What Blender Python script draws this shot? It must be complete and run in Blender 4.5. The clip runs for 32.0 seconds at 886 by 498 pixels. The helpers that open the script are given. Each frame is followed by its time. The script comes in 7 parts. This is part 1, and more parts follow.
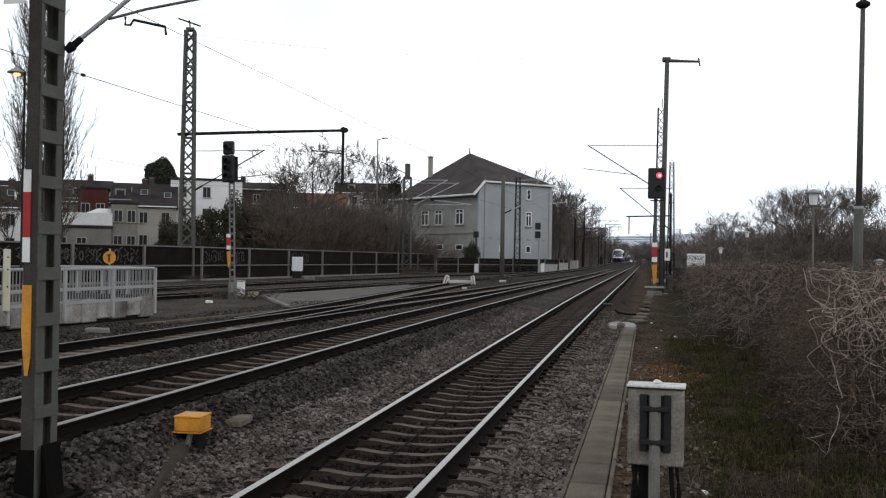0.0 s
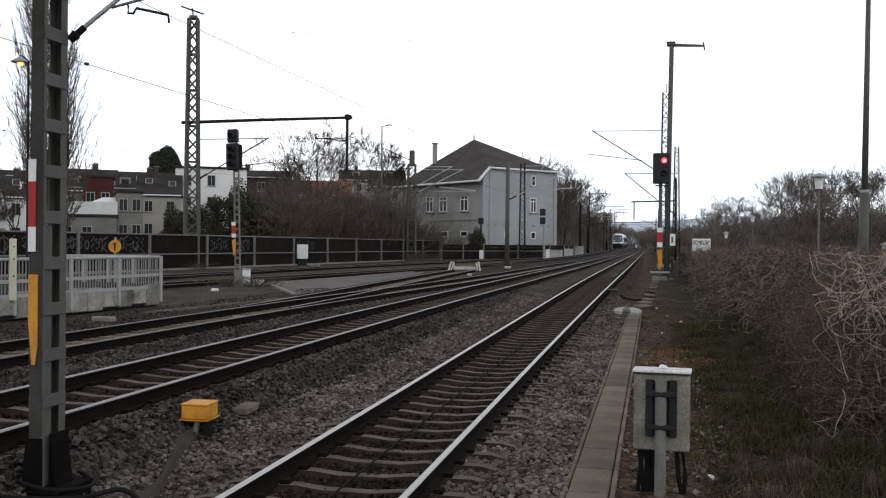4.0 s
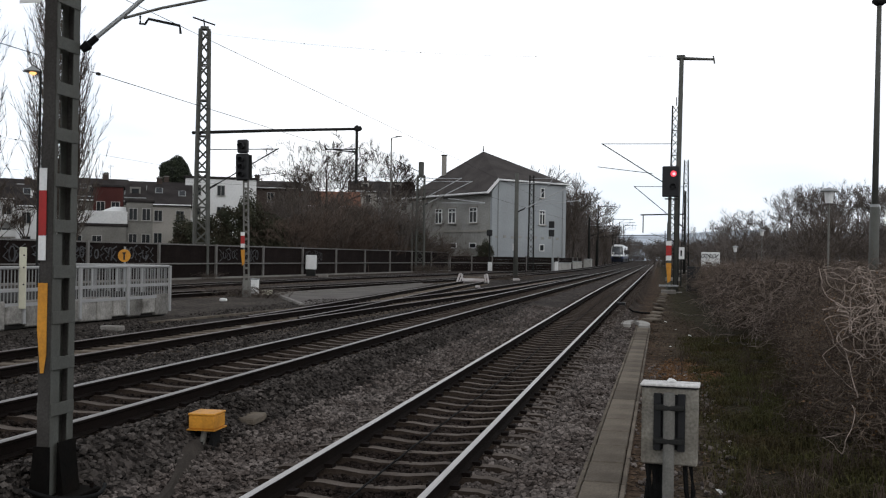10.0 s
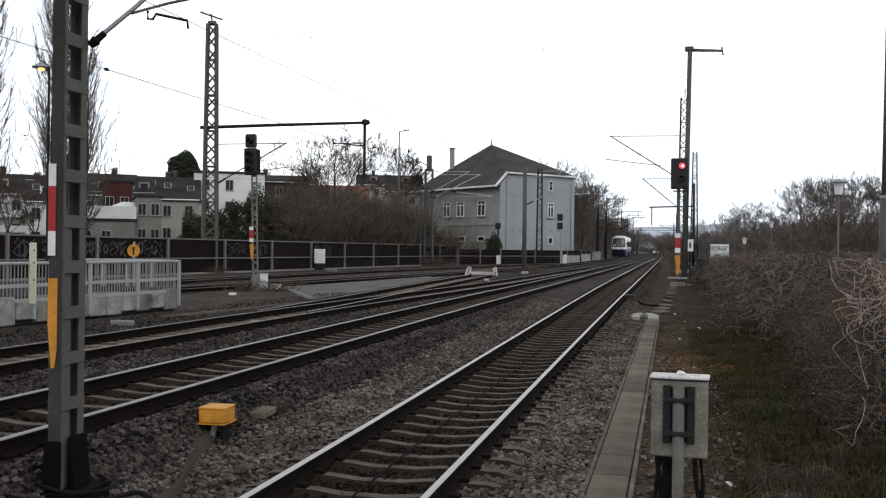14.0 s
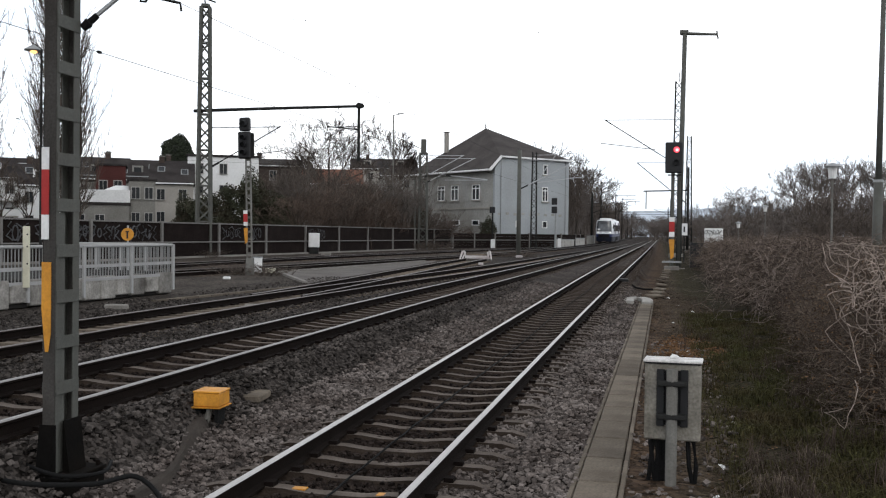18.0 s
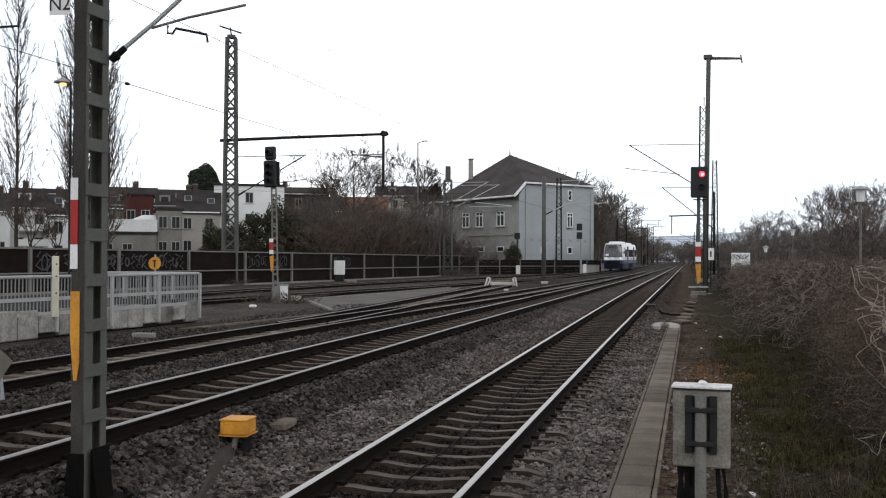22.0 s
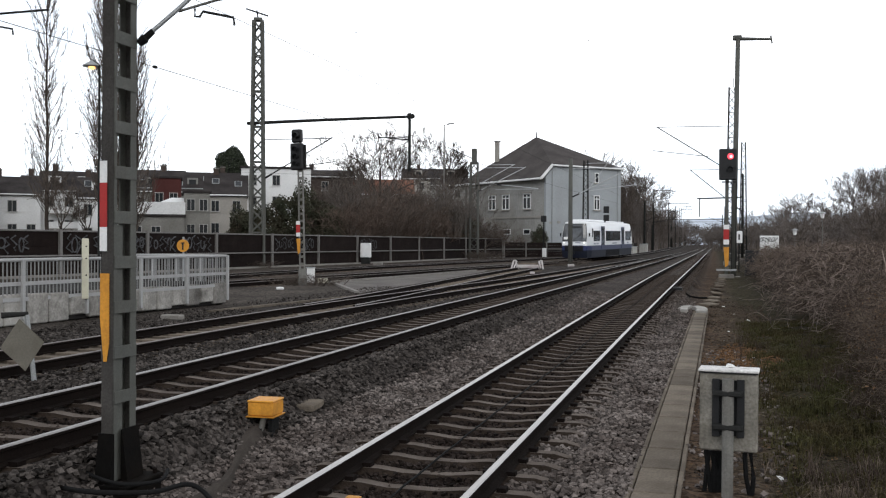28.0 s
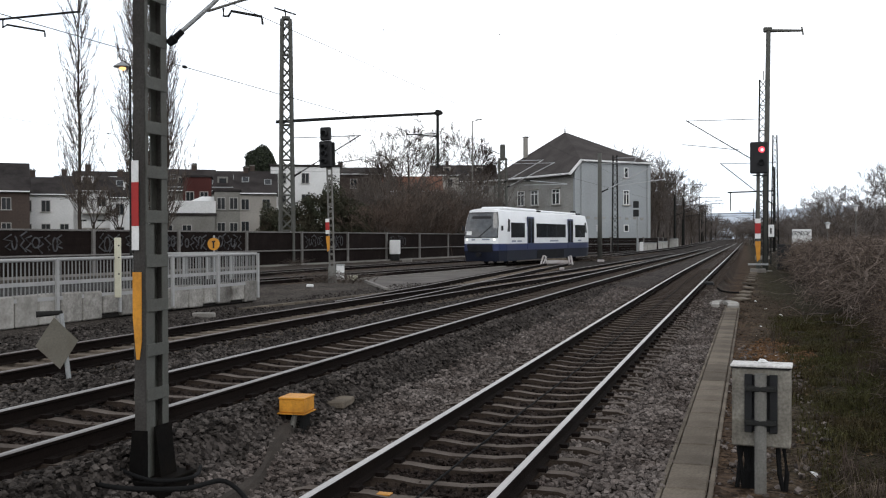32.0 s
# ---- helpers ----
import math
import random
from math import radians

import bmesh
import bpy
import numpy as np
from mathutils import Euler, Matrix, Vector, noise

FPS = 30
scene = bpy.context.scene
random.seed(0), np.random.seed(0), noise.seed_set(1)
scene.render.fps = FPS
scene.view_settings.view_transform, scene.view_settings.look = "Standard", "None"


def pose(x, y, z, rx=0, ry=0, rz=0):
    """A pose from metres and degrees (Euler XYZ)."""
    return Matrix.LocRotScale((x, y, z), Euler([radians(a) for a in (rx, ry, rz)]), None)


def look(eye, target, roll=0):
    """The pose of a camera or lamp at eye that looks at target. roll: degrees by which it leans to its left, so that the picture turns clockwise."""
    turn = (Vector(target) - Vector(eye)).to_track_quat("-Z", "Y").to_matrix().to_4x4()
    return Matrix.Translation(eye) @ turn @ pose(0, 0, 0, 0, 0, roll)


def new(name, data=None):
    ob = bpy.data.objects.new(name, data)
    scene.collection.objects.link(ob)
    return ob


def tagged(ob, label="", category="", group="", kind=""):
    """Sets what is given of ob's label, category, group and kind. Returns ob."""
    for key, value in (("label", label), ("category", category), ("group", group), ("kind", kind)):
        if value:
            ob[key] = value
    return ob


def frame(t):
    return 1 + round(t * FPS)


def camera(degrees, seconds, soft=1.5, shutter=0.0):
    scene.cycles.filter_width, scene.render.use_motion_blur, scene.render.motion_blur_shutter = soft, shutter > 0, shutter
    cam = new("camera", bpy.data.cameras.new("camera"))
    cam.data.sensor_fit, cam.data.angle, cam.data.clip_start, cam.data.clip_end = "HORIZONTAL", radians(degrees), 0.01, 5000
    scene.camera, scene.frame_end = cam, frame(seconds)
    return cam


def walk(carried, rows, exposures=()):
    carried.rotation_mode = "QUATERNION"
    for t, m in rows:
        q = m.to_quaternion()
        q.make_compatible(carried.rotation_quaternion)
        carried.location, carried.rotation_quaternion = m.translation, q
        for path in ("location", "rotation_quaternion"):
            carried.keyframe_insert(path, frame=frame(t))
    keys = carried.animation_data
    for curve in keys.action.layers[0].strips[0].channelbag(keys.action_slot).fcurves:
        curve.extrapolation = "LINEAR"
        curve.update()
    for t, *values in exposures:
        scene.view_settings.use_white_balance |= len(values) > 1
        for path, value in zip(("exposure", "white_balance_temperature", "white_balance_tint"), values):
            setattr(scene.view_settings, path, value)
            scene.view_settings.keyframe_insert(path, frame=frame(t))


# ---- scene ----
cam = camera(48.0, 32.0, soft=1.2)
EYE = 2.08
# seconds, yaw to the left, pitch up, lean
ROWS = [
    (0, 11.429, 0.534, 0.900),
    (0.5, 11.381, 0.429, 0.425),
    (1, 11.792, 0.069, 0.568),
    (1.5, 11.896, 0.187, 0.511),
    (2, 11.824, 0.159, 0.477),
    (2.5, 11.731, -0.139, 0.731),
    (3, 12.237, -0.148, 0.608),
    (3.5, 11.931, -0.249, 0.563),
    (5.5, 11.521, 0.082, 0.532),
    (6, 11.506, 0.492, 0.726),
    (6.5, 11.709, 0.688, 1.094),
    (7, 11.873, 0.540, 1.242),
    (7.5, 11.788, 0.763, 1.200),
    (8, 12.033, 0.516, 0.919),
    (8.5, 12.224, 0.106, 1.227),
    (9, 12.094, 0.209, 1.117),
    (9.5, 12.223, 0.537, 0.973),
    (10, 12.208, 0.425, 0.943),
    (10.5, 12.461, 0.587, 0.937),
    (11, 12.447, 0.336, 0.613),
    (11.5, 12.371, 0.098, 0.558),
    (12, 12.145, -0.313, 0.503),
    (12.5, 12.279, -0.315, 0.557),
    (13, 12.595, 0.167, 0.658),
    (13.5, 12.648, -0.062, 0.618),
    (15.5, 12.850, 0.592, 0.857),
    (16, 12.567, 0.419, 0.772),
    (16.5, 11.153, -0.039, 0.891),
    (17, 11.728, -0.271, 0.568),
    (17.5, 12.129, -0.530, 0.581),
    (18, 12.355, -0.883, 0.684),
    (18.5, 12.389, -0.898, 0.729),
    (19, 12.882, -0.676, 0.598),
    (19.5, 13.010, -0.493, 0.508),
    (20, 13.113, -0.465, 0.308),
    (20.5, 13.382, -0.700, 0.333),
    (21, 13.255, -0.421, 0.272),
    (21.5, 13.437, -0.258, 0.359),
    (22, 13.806, 0.640, 0.245),
    (22.5, 14.678, 0.480, 0.474),
    (23, 14.681, 0.075, 0.421),
    (23.5, 14.949, -0.302, 0.452),
    (24, 14.547, -1.101, 0.123),
    (24.5, 14.580, -1.632, 0.066),
    (25, 15.049, -1.283, 0.002),
    (25.5, 15.243, -1.278, 0.061),
    (27.5, 15.019, -0.506, 0.234),
    (28, 15.309, -0.365, 0.294),
    (28.5, 15.768, -0.314, 0.450),
    (29, 16.092, -0.285, 0.405),
    (29.5, 16.424, -0.209, 0.167),
    (30, 16.685, -0.089, 0.130),
    (30.5, 16.654, 0.114, 0.041),
    (31, 16.929, 0.090, -0.082),
    (31.5, 17.020, -0.173, 0.126),
    (32, 16.979, -0.572, -0.165),
]
walk(cam, [(t, pose(0, 0, EYE, 0, 0, yaw) @ pose(0, 0, 0, pitch) @ pose(0, 0, 0, 0, -lean) @ pose(0, 0, 0, 90))
           for t, yaw, pitch, lean in ROWS],
     exposures=[(0, -0.25), (1, -0.42), (2, -0.4), (3, -0.2), (6, -0.25), (7, -0.42), (8, -0.45), (9, -0.35), (10, -0.36), (12, -0.2), (13, -0.1), (16, -0.28), (17, -0.2), (19, 0.2),
                (20, 0.22), (22, -0.05), (23, -0.22), (24, 0.2), (25, 0.62), (28, 0.12), (30, 0.12), (31, 0), (32, 0)])

# ---- sky and light: a bright overcast afternoon ----
world = bpy.data.worlds.new("overcast_sky")
scene.world = world
world.use_nodes = True
wn = world.node_tree
for n in list(wn.nodes):
    wn.nodes.remove(n)
w_out = wn.nodes.new("ShaderNodeOutputWorld")
w_bg = wn.nodes.new("ShaderNodeBackground")
w_sky = wn.nodes.new("ShaderNodeTexSky")
w_sky.sky_type = "NISHITA"
w_sky.sun_disc = False
w_sky.sun_elevation = radians(34)
w_sky.sun_rotation = radians(120)
w_tc = wn.nodes.new("ShaderNodeTexCoord")
w_noise = wn.nodes.new("ShaderNodeTexNoise")
w_noise.inputs["Scale"].default_value = 2.2
w_noise.inputs["Detail"].default_value = 5
w_map = wn.nodes.new("ShaderNodeMapping")
w_map.inputs["Scale"].default_value = (1, 1, 3.2)
w_ramp = wn.nodes.new("ShaderNodeValToRGB")
w_ramp.color_ramp.elements[0].position, w_ramp.color_ramp.elements[0].color = 0.36, (8.2, 8.9, 9.9, 1)
w_ramp.color_ramp.elements[1].position, w_ramp.color_ramp.elements[1].color = 0.6, (11.2, 11.3, 11.6, 1)
w_mix = wn.nodes.new("ShaderNodeMixRGB")
w_mix.inputs["Fac"].default_value = 0.9
wn.links.new(w_tc.outputs["Generated"], w_map.inputs["Vector"])
wn.links.new(w_map.outputs["Vector"], w_noise.inputs["Vector"])
wn.links.new(w_noise.outputs["Fac"], w_ramp.inputs["Fac"])
wn.links.new(w_sky.outputs["Color"], w_mix.inputs["Color1"])
wn.links.new(w_ramp.outputs["Color"], w_mix.inputs["Color2"])
# sky dimmed above the view to keep the ground dark, brighter towards the horizon
w_sep = wn.nodes.new("ShaderNodeSeparateXYZ")
w_up = wn.nodes.new("ShaderNodeMapRange")
w_up.interpolation_type = "SMOOTHSTEP"
w_up.inputs["From Min"].default_value, w_up.inputs["From Max"].default_value = 0.22, 0.75
w_up.inputs["To Min"].default_value, w_up.inputs["To Max"].default_value = 1.52, 0.83
w_val = wn.nodes.new("ShaderNodeHueSaturation")
wn.links.new(w_tc.outputs["Generated"], w_sep.inputs["Vector"])
wn.links.new(w_sep.outputs["Z"], w_up.inputs["Value"])
wn.links.new(w_up.outputs["Result"], w_val.inputs["Value"])
wn.links.new(w_mix.outputs["Color"], w_val.inputs["Color"])
wn.links.new(w_val.outputs["Color"], w_bg.inputs["Color"])
w_bg.inputs["Strength"].default_value = 0.1
wn.links.new(w_bg.outputs["Background"], w_out.inputs["Surface"])
sun = new("sun", bpy.data.lights.new("sun", "SUN"))
sun.data.energy, sun.data.angle, sun.data.color = 0.5, radians(25), (1.0, 0.97, 0.92)
sun.matrix_world = look((30, -20, 40), (0, 30, 0))


# ---- materials ----
def material(name, base, rough=0.8, metal=0.0, vary=0.25, scale=3.0, fine=40.0, bump=0.3, tint=None, stain=0.0,
             stain_color=(0.03, 0.025, 0.02), island=0.0, obj=0.0, spec=0.3, emit=None, glow=0.0, coords="Object"):
    """A surface with broad and fine variation, stains and relief; island and obj: value spread from piece to piece."""
    m = bpy.data.materials.new(name)
    m.use_nodes = True
    t = m.node_tree
    b = t.nodes["Principled BSDF"]
    b.inputs["Roughness"].default_value, b.inputs["Metallic"].default_value = rough, metal
    b.inputs["Specular IOR Level"].default_value = spec if rough < 0.75 else 0.05
    tc = t.nodes.new("ShaderNodeTexCoord")
    n1, n2 = t.nodes.new("ShaderNodeTexNoise"), t.nodes.new("ShaderNodeTexNoise")
    n1.inputs["Scale"].default_value, n2.inputs["Scale"].default_value = scale, fine
    n1.inputs["Detail"].default_value, n2.inputs["Detail"].default_value = 5, 3
    for n in (n1, n2):
        t.links.new(tc.outputs[coords], n.inputs["Vector"])
    mix = t.nodes.new("ShaderNodeMixRGB")
    other = tint or tuple(c * (1 - vary) for c in base)
    mix.inputs["Color1"].default_value = (*base, 1)
    mix.inputs["Color2"].default_value = (*other, 1)
    r = t.nodes.new("ShaderNodeValToRGB")
    r.color_ramp.elements[0].position, r.color_ramp.elements[1].position = 0.35, 0.68
    t.links.new(n1.outputs["Fac"], r.inputs["Fac"])
    t.links.new(r.outputs["Color"], mix.inputs["Fac"])
    color = mix.outputs["Color"]

    def times(color, lo, hi, source):
        mr = t.nodes.new("ShaderNodeMapRange")
        mr.inputs["From Min"].default_value, mr.inputs["From Max"].default_value = (0.25, 0.75) if source.name == "Fac" else (0, 1)
        mr.inputs["To Min"].default_value, mr.inputs["To Max"].default_value = lo, hi
        t.links.new(source, mr.inputs["Value"])
        v = t.nodes.new("ShaderNodeHueSaturation")
        t.links.new(mr.outputs["Result"], v.inputs["Value"])
        t.links.new(color, v.inputs["Color"])
        return v.outputs["Color"]

    color = times(color, 1 - vary * 0.8, 1 + vary * 0.8, n2.outputs["Fac"])
    if island:
        g = t.nodes.new("ShaderNodeNewGeometry")
        color = times(color, 1 - island, 1 + island, g.outputs["Random Per Island"])
    if obj:
        g = t.nodes.new("ShaderNodeObjectInfo")
        color = times(color, 1 - obj, 1 + obj, g.outputs["Random"])
    if stain:
        n3 = t.nodes.new("ShaderNodeTexNoise")
        n3.inputs["Scale"].default_value, n3.inputs["Detail"].default_value = scale * 0.45, 8
        n3.inputs["Roughness"].default_value = 0.7
        t.links.new(tc.outputs[coords], n3.inputs["Vector"])
        r3 = t.nodes.new("ShaderNodeMapRange")
        r3.inputs["From Min"].default_value, r3.inputs["From Max"].default_value = 0.45, 0.75
        r3.inputs["To Max"].default_value = stain
        t.links.new(n3.outputs["Fac"], r3.inputs["Value"])
        m3 = t.nodes.new("ShaderNodeMixRGB")
        m3.inputs["Color2"].default_value = (*stain_color, 1)
        t.links.new(r3.outputs["Result"], m3.inputs["Fac"])
        t.links.new(color, m3.inputs["Color1"])
        color = m3.outputs["Color"]
    t.links.new(color, b.inputs["Base Color"])
    if bump:
        bp = t.nodes.new("ShaderNodeBump")
        bp.inputs["Strength"].default_value, bp.inputs["Distance"].default_value = bump, 0.02
        t.links.new(n2.outputs["Fac"], bp.inputs["Height"])
        t.links.new(bp.outputs["Normal"], b.inputs["Normal"])
    if emit:
        b.inputs["Emission Color"].default_value = (*emit, 1)
        b.inputs["Emission Strength"].default_value = glow
    return m


BALLAST = material("ballast_stone", (0.16, 0.138, 0.126), 0.95, vary=0.3, scale=1.2, fine=55, bump=0.35, tint=(0.075, 0.061, 0.054), island=0.6)
# darker copy of the ballast for the stones left of the near track
BALLAST_DARK = material("dark_ballast_stone", (0.078, 0.068, 0.062), 0.95, vary=0.35, scale=1.2, fine=55, bump=0.35, tint=(0.03, 0.026, 0.023), island=0.8)
# stones between the rails, much darker brown than the rest of the bed
CRIB = material("dark_brown_crib_stone", (0.036, 0.028, 0.024), 0.95, vary=0.4, scale=1.2, fine=55, bump=0.9, tint=(0.018, 0.013, 0.011), island=0.7)
# sleeper flanks darker than the tops: their shade is put into the colour
SLEEPER_SIDE = material("shaded_sleeper_flank", (0.045, 0.034, 0.027), 0.95, vary=0.4, scale=3, fine=50, bump=0.5)
CONCRETE_SLEEPER = material("sleeper_concrete", (0.135, 0.113, 0.097), 0.9, vary=0.35, scale=2.5, fine=60, obj=0.25, stain=0.5, stain_color=(0.06, 0.04, 0.028), coords="Object")
WOOD_SLEEPER = material("sleeper_wood", (0.17, 0.14, 0.112), 0.95, vary=0.4, scale=3, fine=50, obj=0.3, stain=0.6, stain_color=(0.05, 0.035, 0.025))
RAIL_SIDE = material("rusty_rail", (0.011, 0.0078, 0.0066), 0.9, metal=0.0, vary=0.3, scale=2, fine=60)
RAIL_TOP = material("polished_rail_head", (0.43, 0.41, 0.395), 0.45, metal=0.9, vary=0.1, scale=1, fine=30, bump=0.05)
RAIL_MID = material("worn_rail_head", (0.3, 0.285, 0.275), 0.55, metal=0.8, vary=0.15, scale=1, fine=30, bump=0.1)
RAIL_DULL = material("dull_rail_head", (0.15, 0.13, 0.12), 0.5, metal=0.75, vary=0.2, scale=1, fine=30, bump=0.1)
STEEL = material("grey_green_painted_steel", (0.086, 0.088, 0.078), 0.7, vary=0.2, scale=3, fine=50, bump=0.12, stain=0.35, stain_color=(0.06, 0.042, 0.03))
# browner, darker steel for the mast webs, with blotches
BROWN_STEEL = material("dark_brown_mast_steel", (0.064, 0.06, 0.056), 0.85, vary=0.3, scale=2, fine=50, bump=0.12, stain=0.6, stain_color=(0.024, 0.019, 0.015))
TAR = material("tarred_mast_foot", (0.005, 0.0046, 0.0042), 0.9, vary=0.4, scale=3, fine=40, bump=0.2, stain=0.3, stain_color=(0.03, 0.022, 0.016))
DARK_STEEL = material("dark_weathered_steel", (0.026, 0.026, 0.025), 0.75, vary=0.3, scale=3, fine=50, bump=0.15)
BRIGHT = material("bright_galvanised_tube", (0.5, 0.51, 0.52), 0.5, metal=0.2, vary=0.15, scale=4, fine=60, bump=0.05)
POST_GREY = material("old_zinc_post", (0.17, 0.165, 0.15), 0.7, metal=0.1, vary=0.25, scale=5, fine=50, bump=0.15, stain=0.5, stain_color=(0.08, 0.065, 0.05))
GALV = material("galvanised_steel", (0.33, 0.34, 0.34), 0.55, metal=0.35, vary=0.2, scale=4, fine=60, bump=0.1)
CONCRETE = material("weathered_concrete", (0.24, 0.225, 0.205), 0.9, vary=0.25, scale=1.6, fine=40, bump=0.3, stain=0.55, stain_color=(0.1, 0.09, 0.08))
DUCT = material("cable_duct_concrete", (0.15, 0.126, 0.1), 0.92, vary=0.3, scale=2, fine=45, obj=0.28, stain=0.4, stain_color=(0.09, 0.075, 0.06))
BLACK = material("black_enamel", (0.012, 0.012, 0.013), 0.5, vary=0.2, scale=5, fine=50, bump=0.05)
RUBBER = material("black_rubber", (0.012, 0.012, 0.012), 0.8, vary=0.2, scale=5, fine=50)
WHITE = material("white_paint", (0.72, 0.72, 0.71), 0.5, vary=0.1, scale=4, fine=40, bump=0.05, stain=0.25, stain_color=(0.35, 0.33, 0.3))
RED = material("red_plate_enamel", (0.36, 0.022, 0.02), 0.45, vary=0.15, scale=5, fine=40, bump=0.03)
YELLOW = material("orange_yellow_paint", (0.6, 0.265, 0.028), 0.55, vary=0.2, scale=6, fine=40, bump=0.05, stain=0.45, stain_color=(0.2, 0.075, 0.02))
PALE_YELLOW = material("pale_yellow_plastic", (0.56, 0.54, 0.42), 0.6, vary=0.12, scale=5, fine=40, bump=0.05)
SOIL = material("brown_soil", (0.085, 0.066, 0.05), 0.95, vary=0.4, scale=1.5, fine=30, bump=0.8)
LAMP_RED = material("red_signal_lens", (0.6, 0.05, 0.04), 0.3, vary=0.0, bump=0.0, emit=(1.0, 0.06, 0.1), glow=1.6)
LAMP_CORE = material("bright_signal_core", (0.9, 0.5, 0.5), 0.3, vary=0.0, bump=0.0, emit=(1.0, 0.42, 0.48), glow=1.6)
LAMP_WARM = material("warm_lamp_glass", (0.8, 0.6, 0.35), 0.3, vary=0.0, bump=0.0, emit=(1.0, 0.5, 0.17), glow=2.2)
GLASS = material("dark_window_glass", (0.014, 0.016, 0.018), 0.25, vary=0.2, scale=1.5, fine=8, bump=0.0, spec=0.25)


# ---- mesh building ----
class Build:
    """Collects vertices and faces of one mesh."""

    def __init__(self):
        self.v, self.f = [], []

    def add(self, verts, faces, m=None):
        o = len(self.v)
        self.v.extend([tuple(m @ Vector(p)) for p in verts] if m else [tuple(p) for p in verts])
        self.f.extend([tuple(i + o for i in f) for f in faces])
        return self

    def box(self, c, s, m=None, chamfer=0.0):
        x, y, z = (a / 2 for a in s)
        if not chamfer:
            vs = [(c[0] + i * x, c[1] + j * y, c[2] + k * z) for k in (-1, 1) for j in (-1, 1) for i in (-1, 1)]
            return self.add(vs, [(0, 2, 3, 1), (4, 5, 7, 6), (0, 1, 5, 4), (2, 6, 7, 3), (0, 4, 6, 2), (1, 3, 7, 5)], m)
        b = min(chamfer, x * 0.8, y * 0.8, z * 0.8)
        vs, idx = [], {}
        for i in (-1, 1):
            for j in (-1, 1):
                for k in (-1, 1):
                    for ax in range(3):
                        p = [i * (x - b), j * (y - b), k * (z - b)]
                        p[ax] = (i * x, j * y, k * z)[ax]
                        idx[i, j, k, ax] = len(vs)
                        vs.append((c[0] + p[0], c[1] + p[1], c[2] + p[2]))
        fs = []
        for ax in range(3):
            o = [a for a in range(3) if a != ax]
            for s_ in (-1, 1):
                loop = []
                for a, d in ((-1, -1), (1, -1), (1, 1), (-1, 1)):
                    t = [0, 0, 0]
                    t[ax], t[o[0]], t[o[1]] = s_, a, d
                    loop.append(idx[(*t, ax)])
                fs.append(tuple(loop))
            for a in (-1, 1):
                for d in (-1, 1):
                    t0, t1 = [0, 0, 0], [0, 0, 0]
                    t0[ax], t1[ax] = -1, 1
                    t0[o[0]] = t1[o[0]] = a
                    t0[o[1]] = t1[o[1]] = d
                    fs.append((idx[(*t0, o[0])], idx[(*t1, o[0])], idx[(*t1, o[1])], idx[(*t0, o[1])]))
        for i in (-1, 1):
            for j in (-1, 1):
                for k in (-1, 1):
                    fs.append(tuple(idx[i, j, k, a] for a in range(3)))
        return self.add(vs, fs, m)

    def tube(self, pts, radii, n=6, cap=True):
        pts = [Vector(p) for p in pts]
        radii = [radii] * len(pts) if isinstance(radii, (int, float)) else radii
        ring = []
        up = Vector((0, 0, 1))
        for i, p in enumerate(pts):
            d = (pts[min(i + 1, len(pts) - 1)] - pts[max(i - 1, 0)]).normalized()
            a = d.cross(up)
            a = a.normalized() if a.length > 1e-3 else Vector((1, 0, 0))
            b = d.cross(a)
            for k in range(n):
                w = 2 * math.pi * (k + 0.5) / n
                ring.append(p + (a * math.cos(w) + b * math.sin(w)) * radii[i])
        fs = [(i * n + k, i * n + (k + 1) % n, (i + 1) * n + (k + 1) % n, (i + 1) * n + k)
              for i in range(len(pts) - 1) for k in range(n)]
        if cap:
            fs += [tuple(range(n - 1, -1, -1)), tuple(range((len(pts) - 1) * n, len(pts) * n))]
        return self.add(ring, fs)

    def beam(self, p, q, w, h=None):
        """A square bar from p to q."""
        p, q = Vector(p), Vector(q)
        d = q - p
        m = Matrix.Translation((p + q) / 2) @ d.to_track_quat("Z", "Y").to_matrix().to_4x4()
        return self.box((0, 0, 0), (w, h or w, d.length), m)

    def disc(self, c, axis, r, depth, n=16, r2=None):
        c, axis = Vector(c), Vector(axis).normalized()
        return self.tube([c - axis * depth / 2, c + axis * depth / 2], [r, r if r2 is None else r2], n)

    def prism(self, outline, axis, lo, hi):
        """An outline of (a, b) pairs pushed along x, y or z."""
        def put(a, b, d):
            return {"x": (d, a, b), "y": (a, d, b), "z": (a, b, d)}[axis]
        n = len(outline)
        vs = [put(a, b, lo) for a, b in outline] + [put(a, b, hi) for a, b in outline]
        return self.add(vs, [tuple(range(n - 1, -1, -1)), tuple(range(n, 2 * n))] +
                        [(i, (i + 1) % n, n + (i + 1) % n, n + i) for i in range(n)])

    def mesh(self, name, mat, smooth=False):
        me = bpy.data.meshes.new(name)
        me.from_pydata(self.v, [], self.f)
        for mm in (mat if isinstance(mat, (list, tuple)) else [mat]):
            me.materials.append(mm)
        if smooth:
            me.shade_smooth()
        bmm = bmesh.new()
        bmm.from_mesh(me)
        bmesh.ops.recalc_face_normals(bmm, faces=bmm.faces)
        bmm.to_mesh(me)
        bmm.free()
        return me


def raw_mesh(name, verts, faces, mat):
    me = bpy.data.meshes.new(name)
    me.from_pydata(verts, [], faces)
    me.materials.append(mat)
    return me


def part(name, b, mat, parent, label="", smooth=False):
    ob = new(name, b.mesh(name, mat, smooth) if isinstance(b, Build) else b)
    ob.parent = parent
    if label:
        ob["label"] = label
    return ob


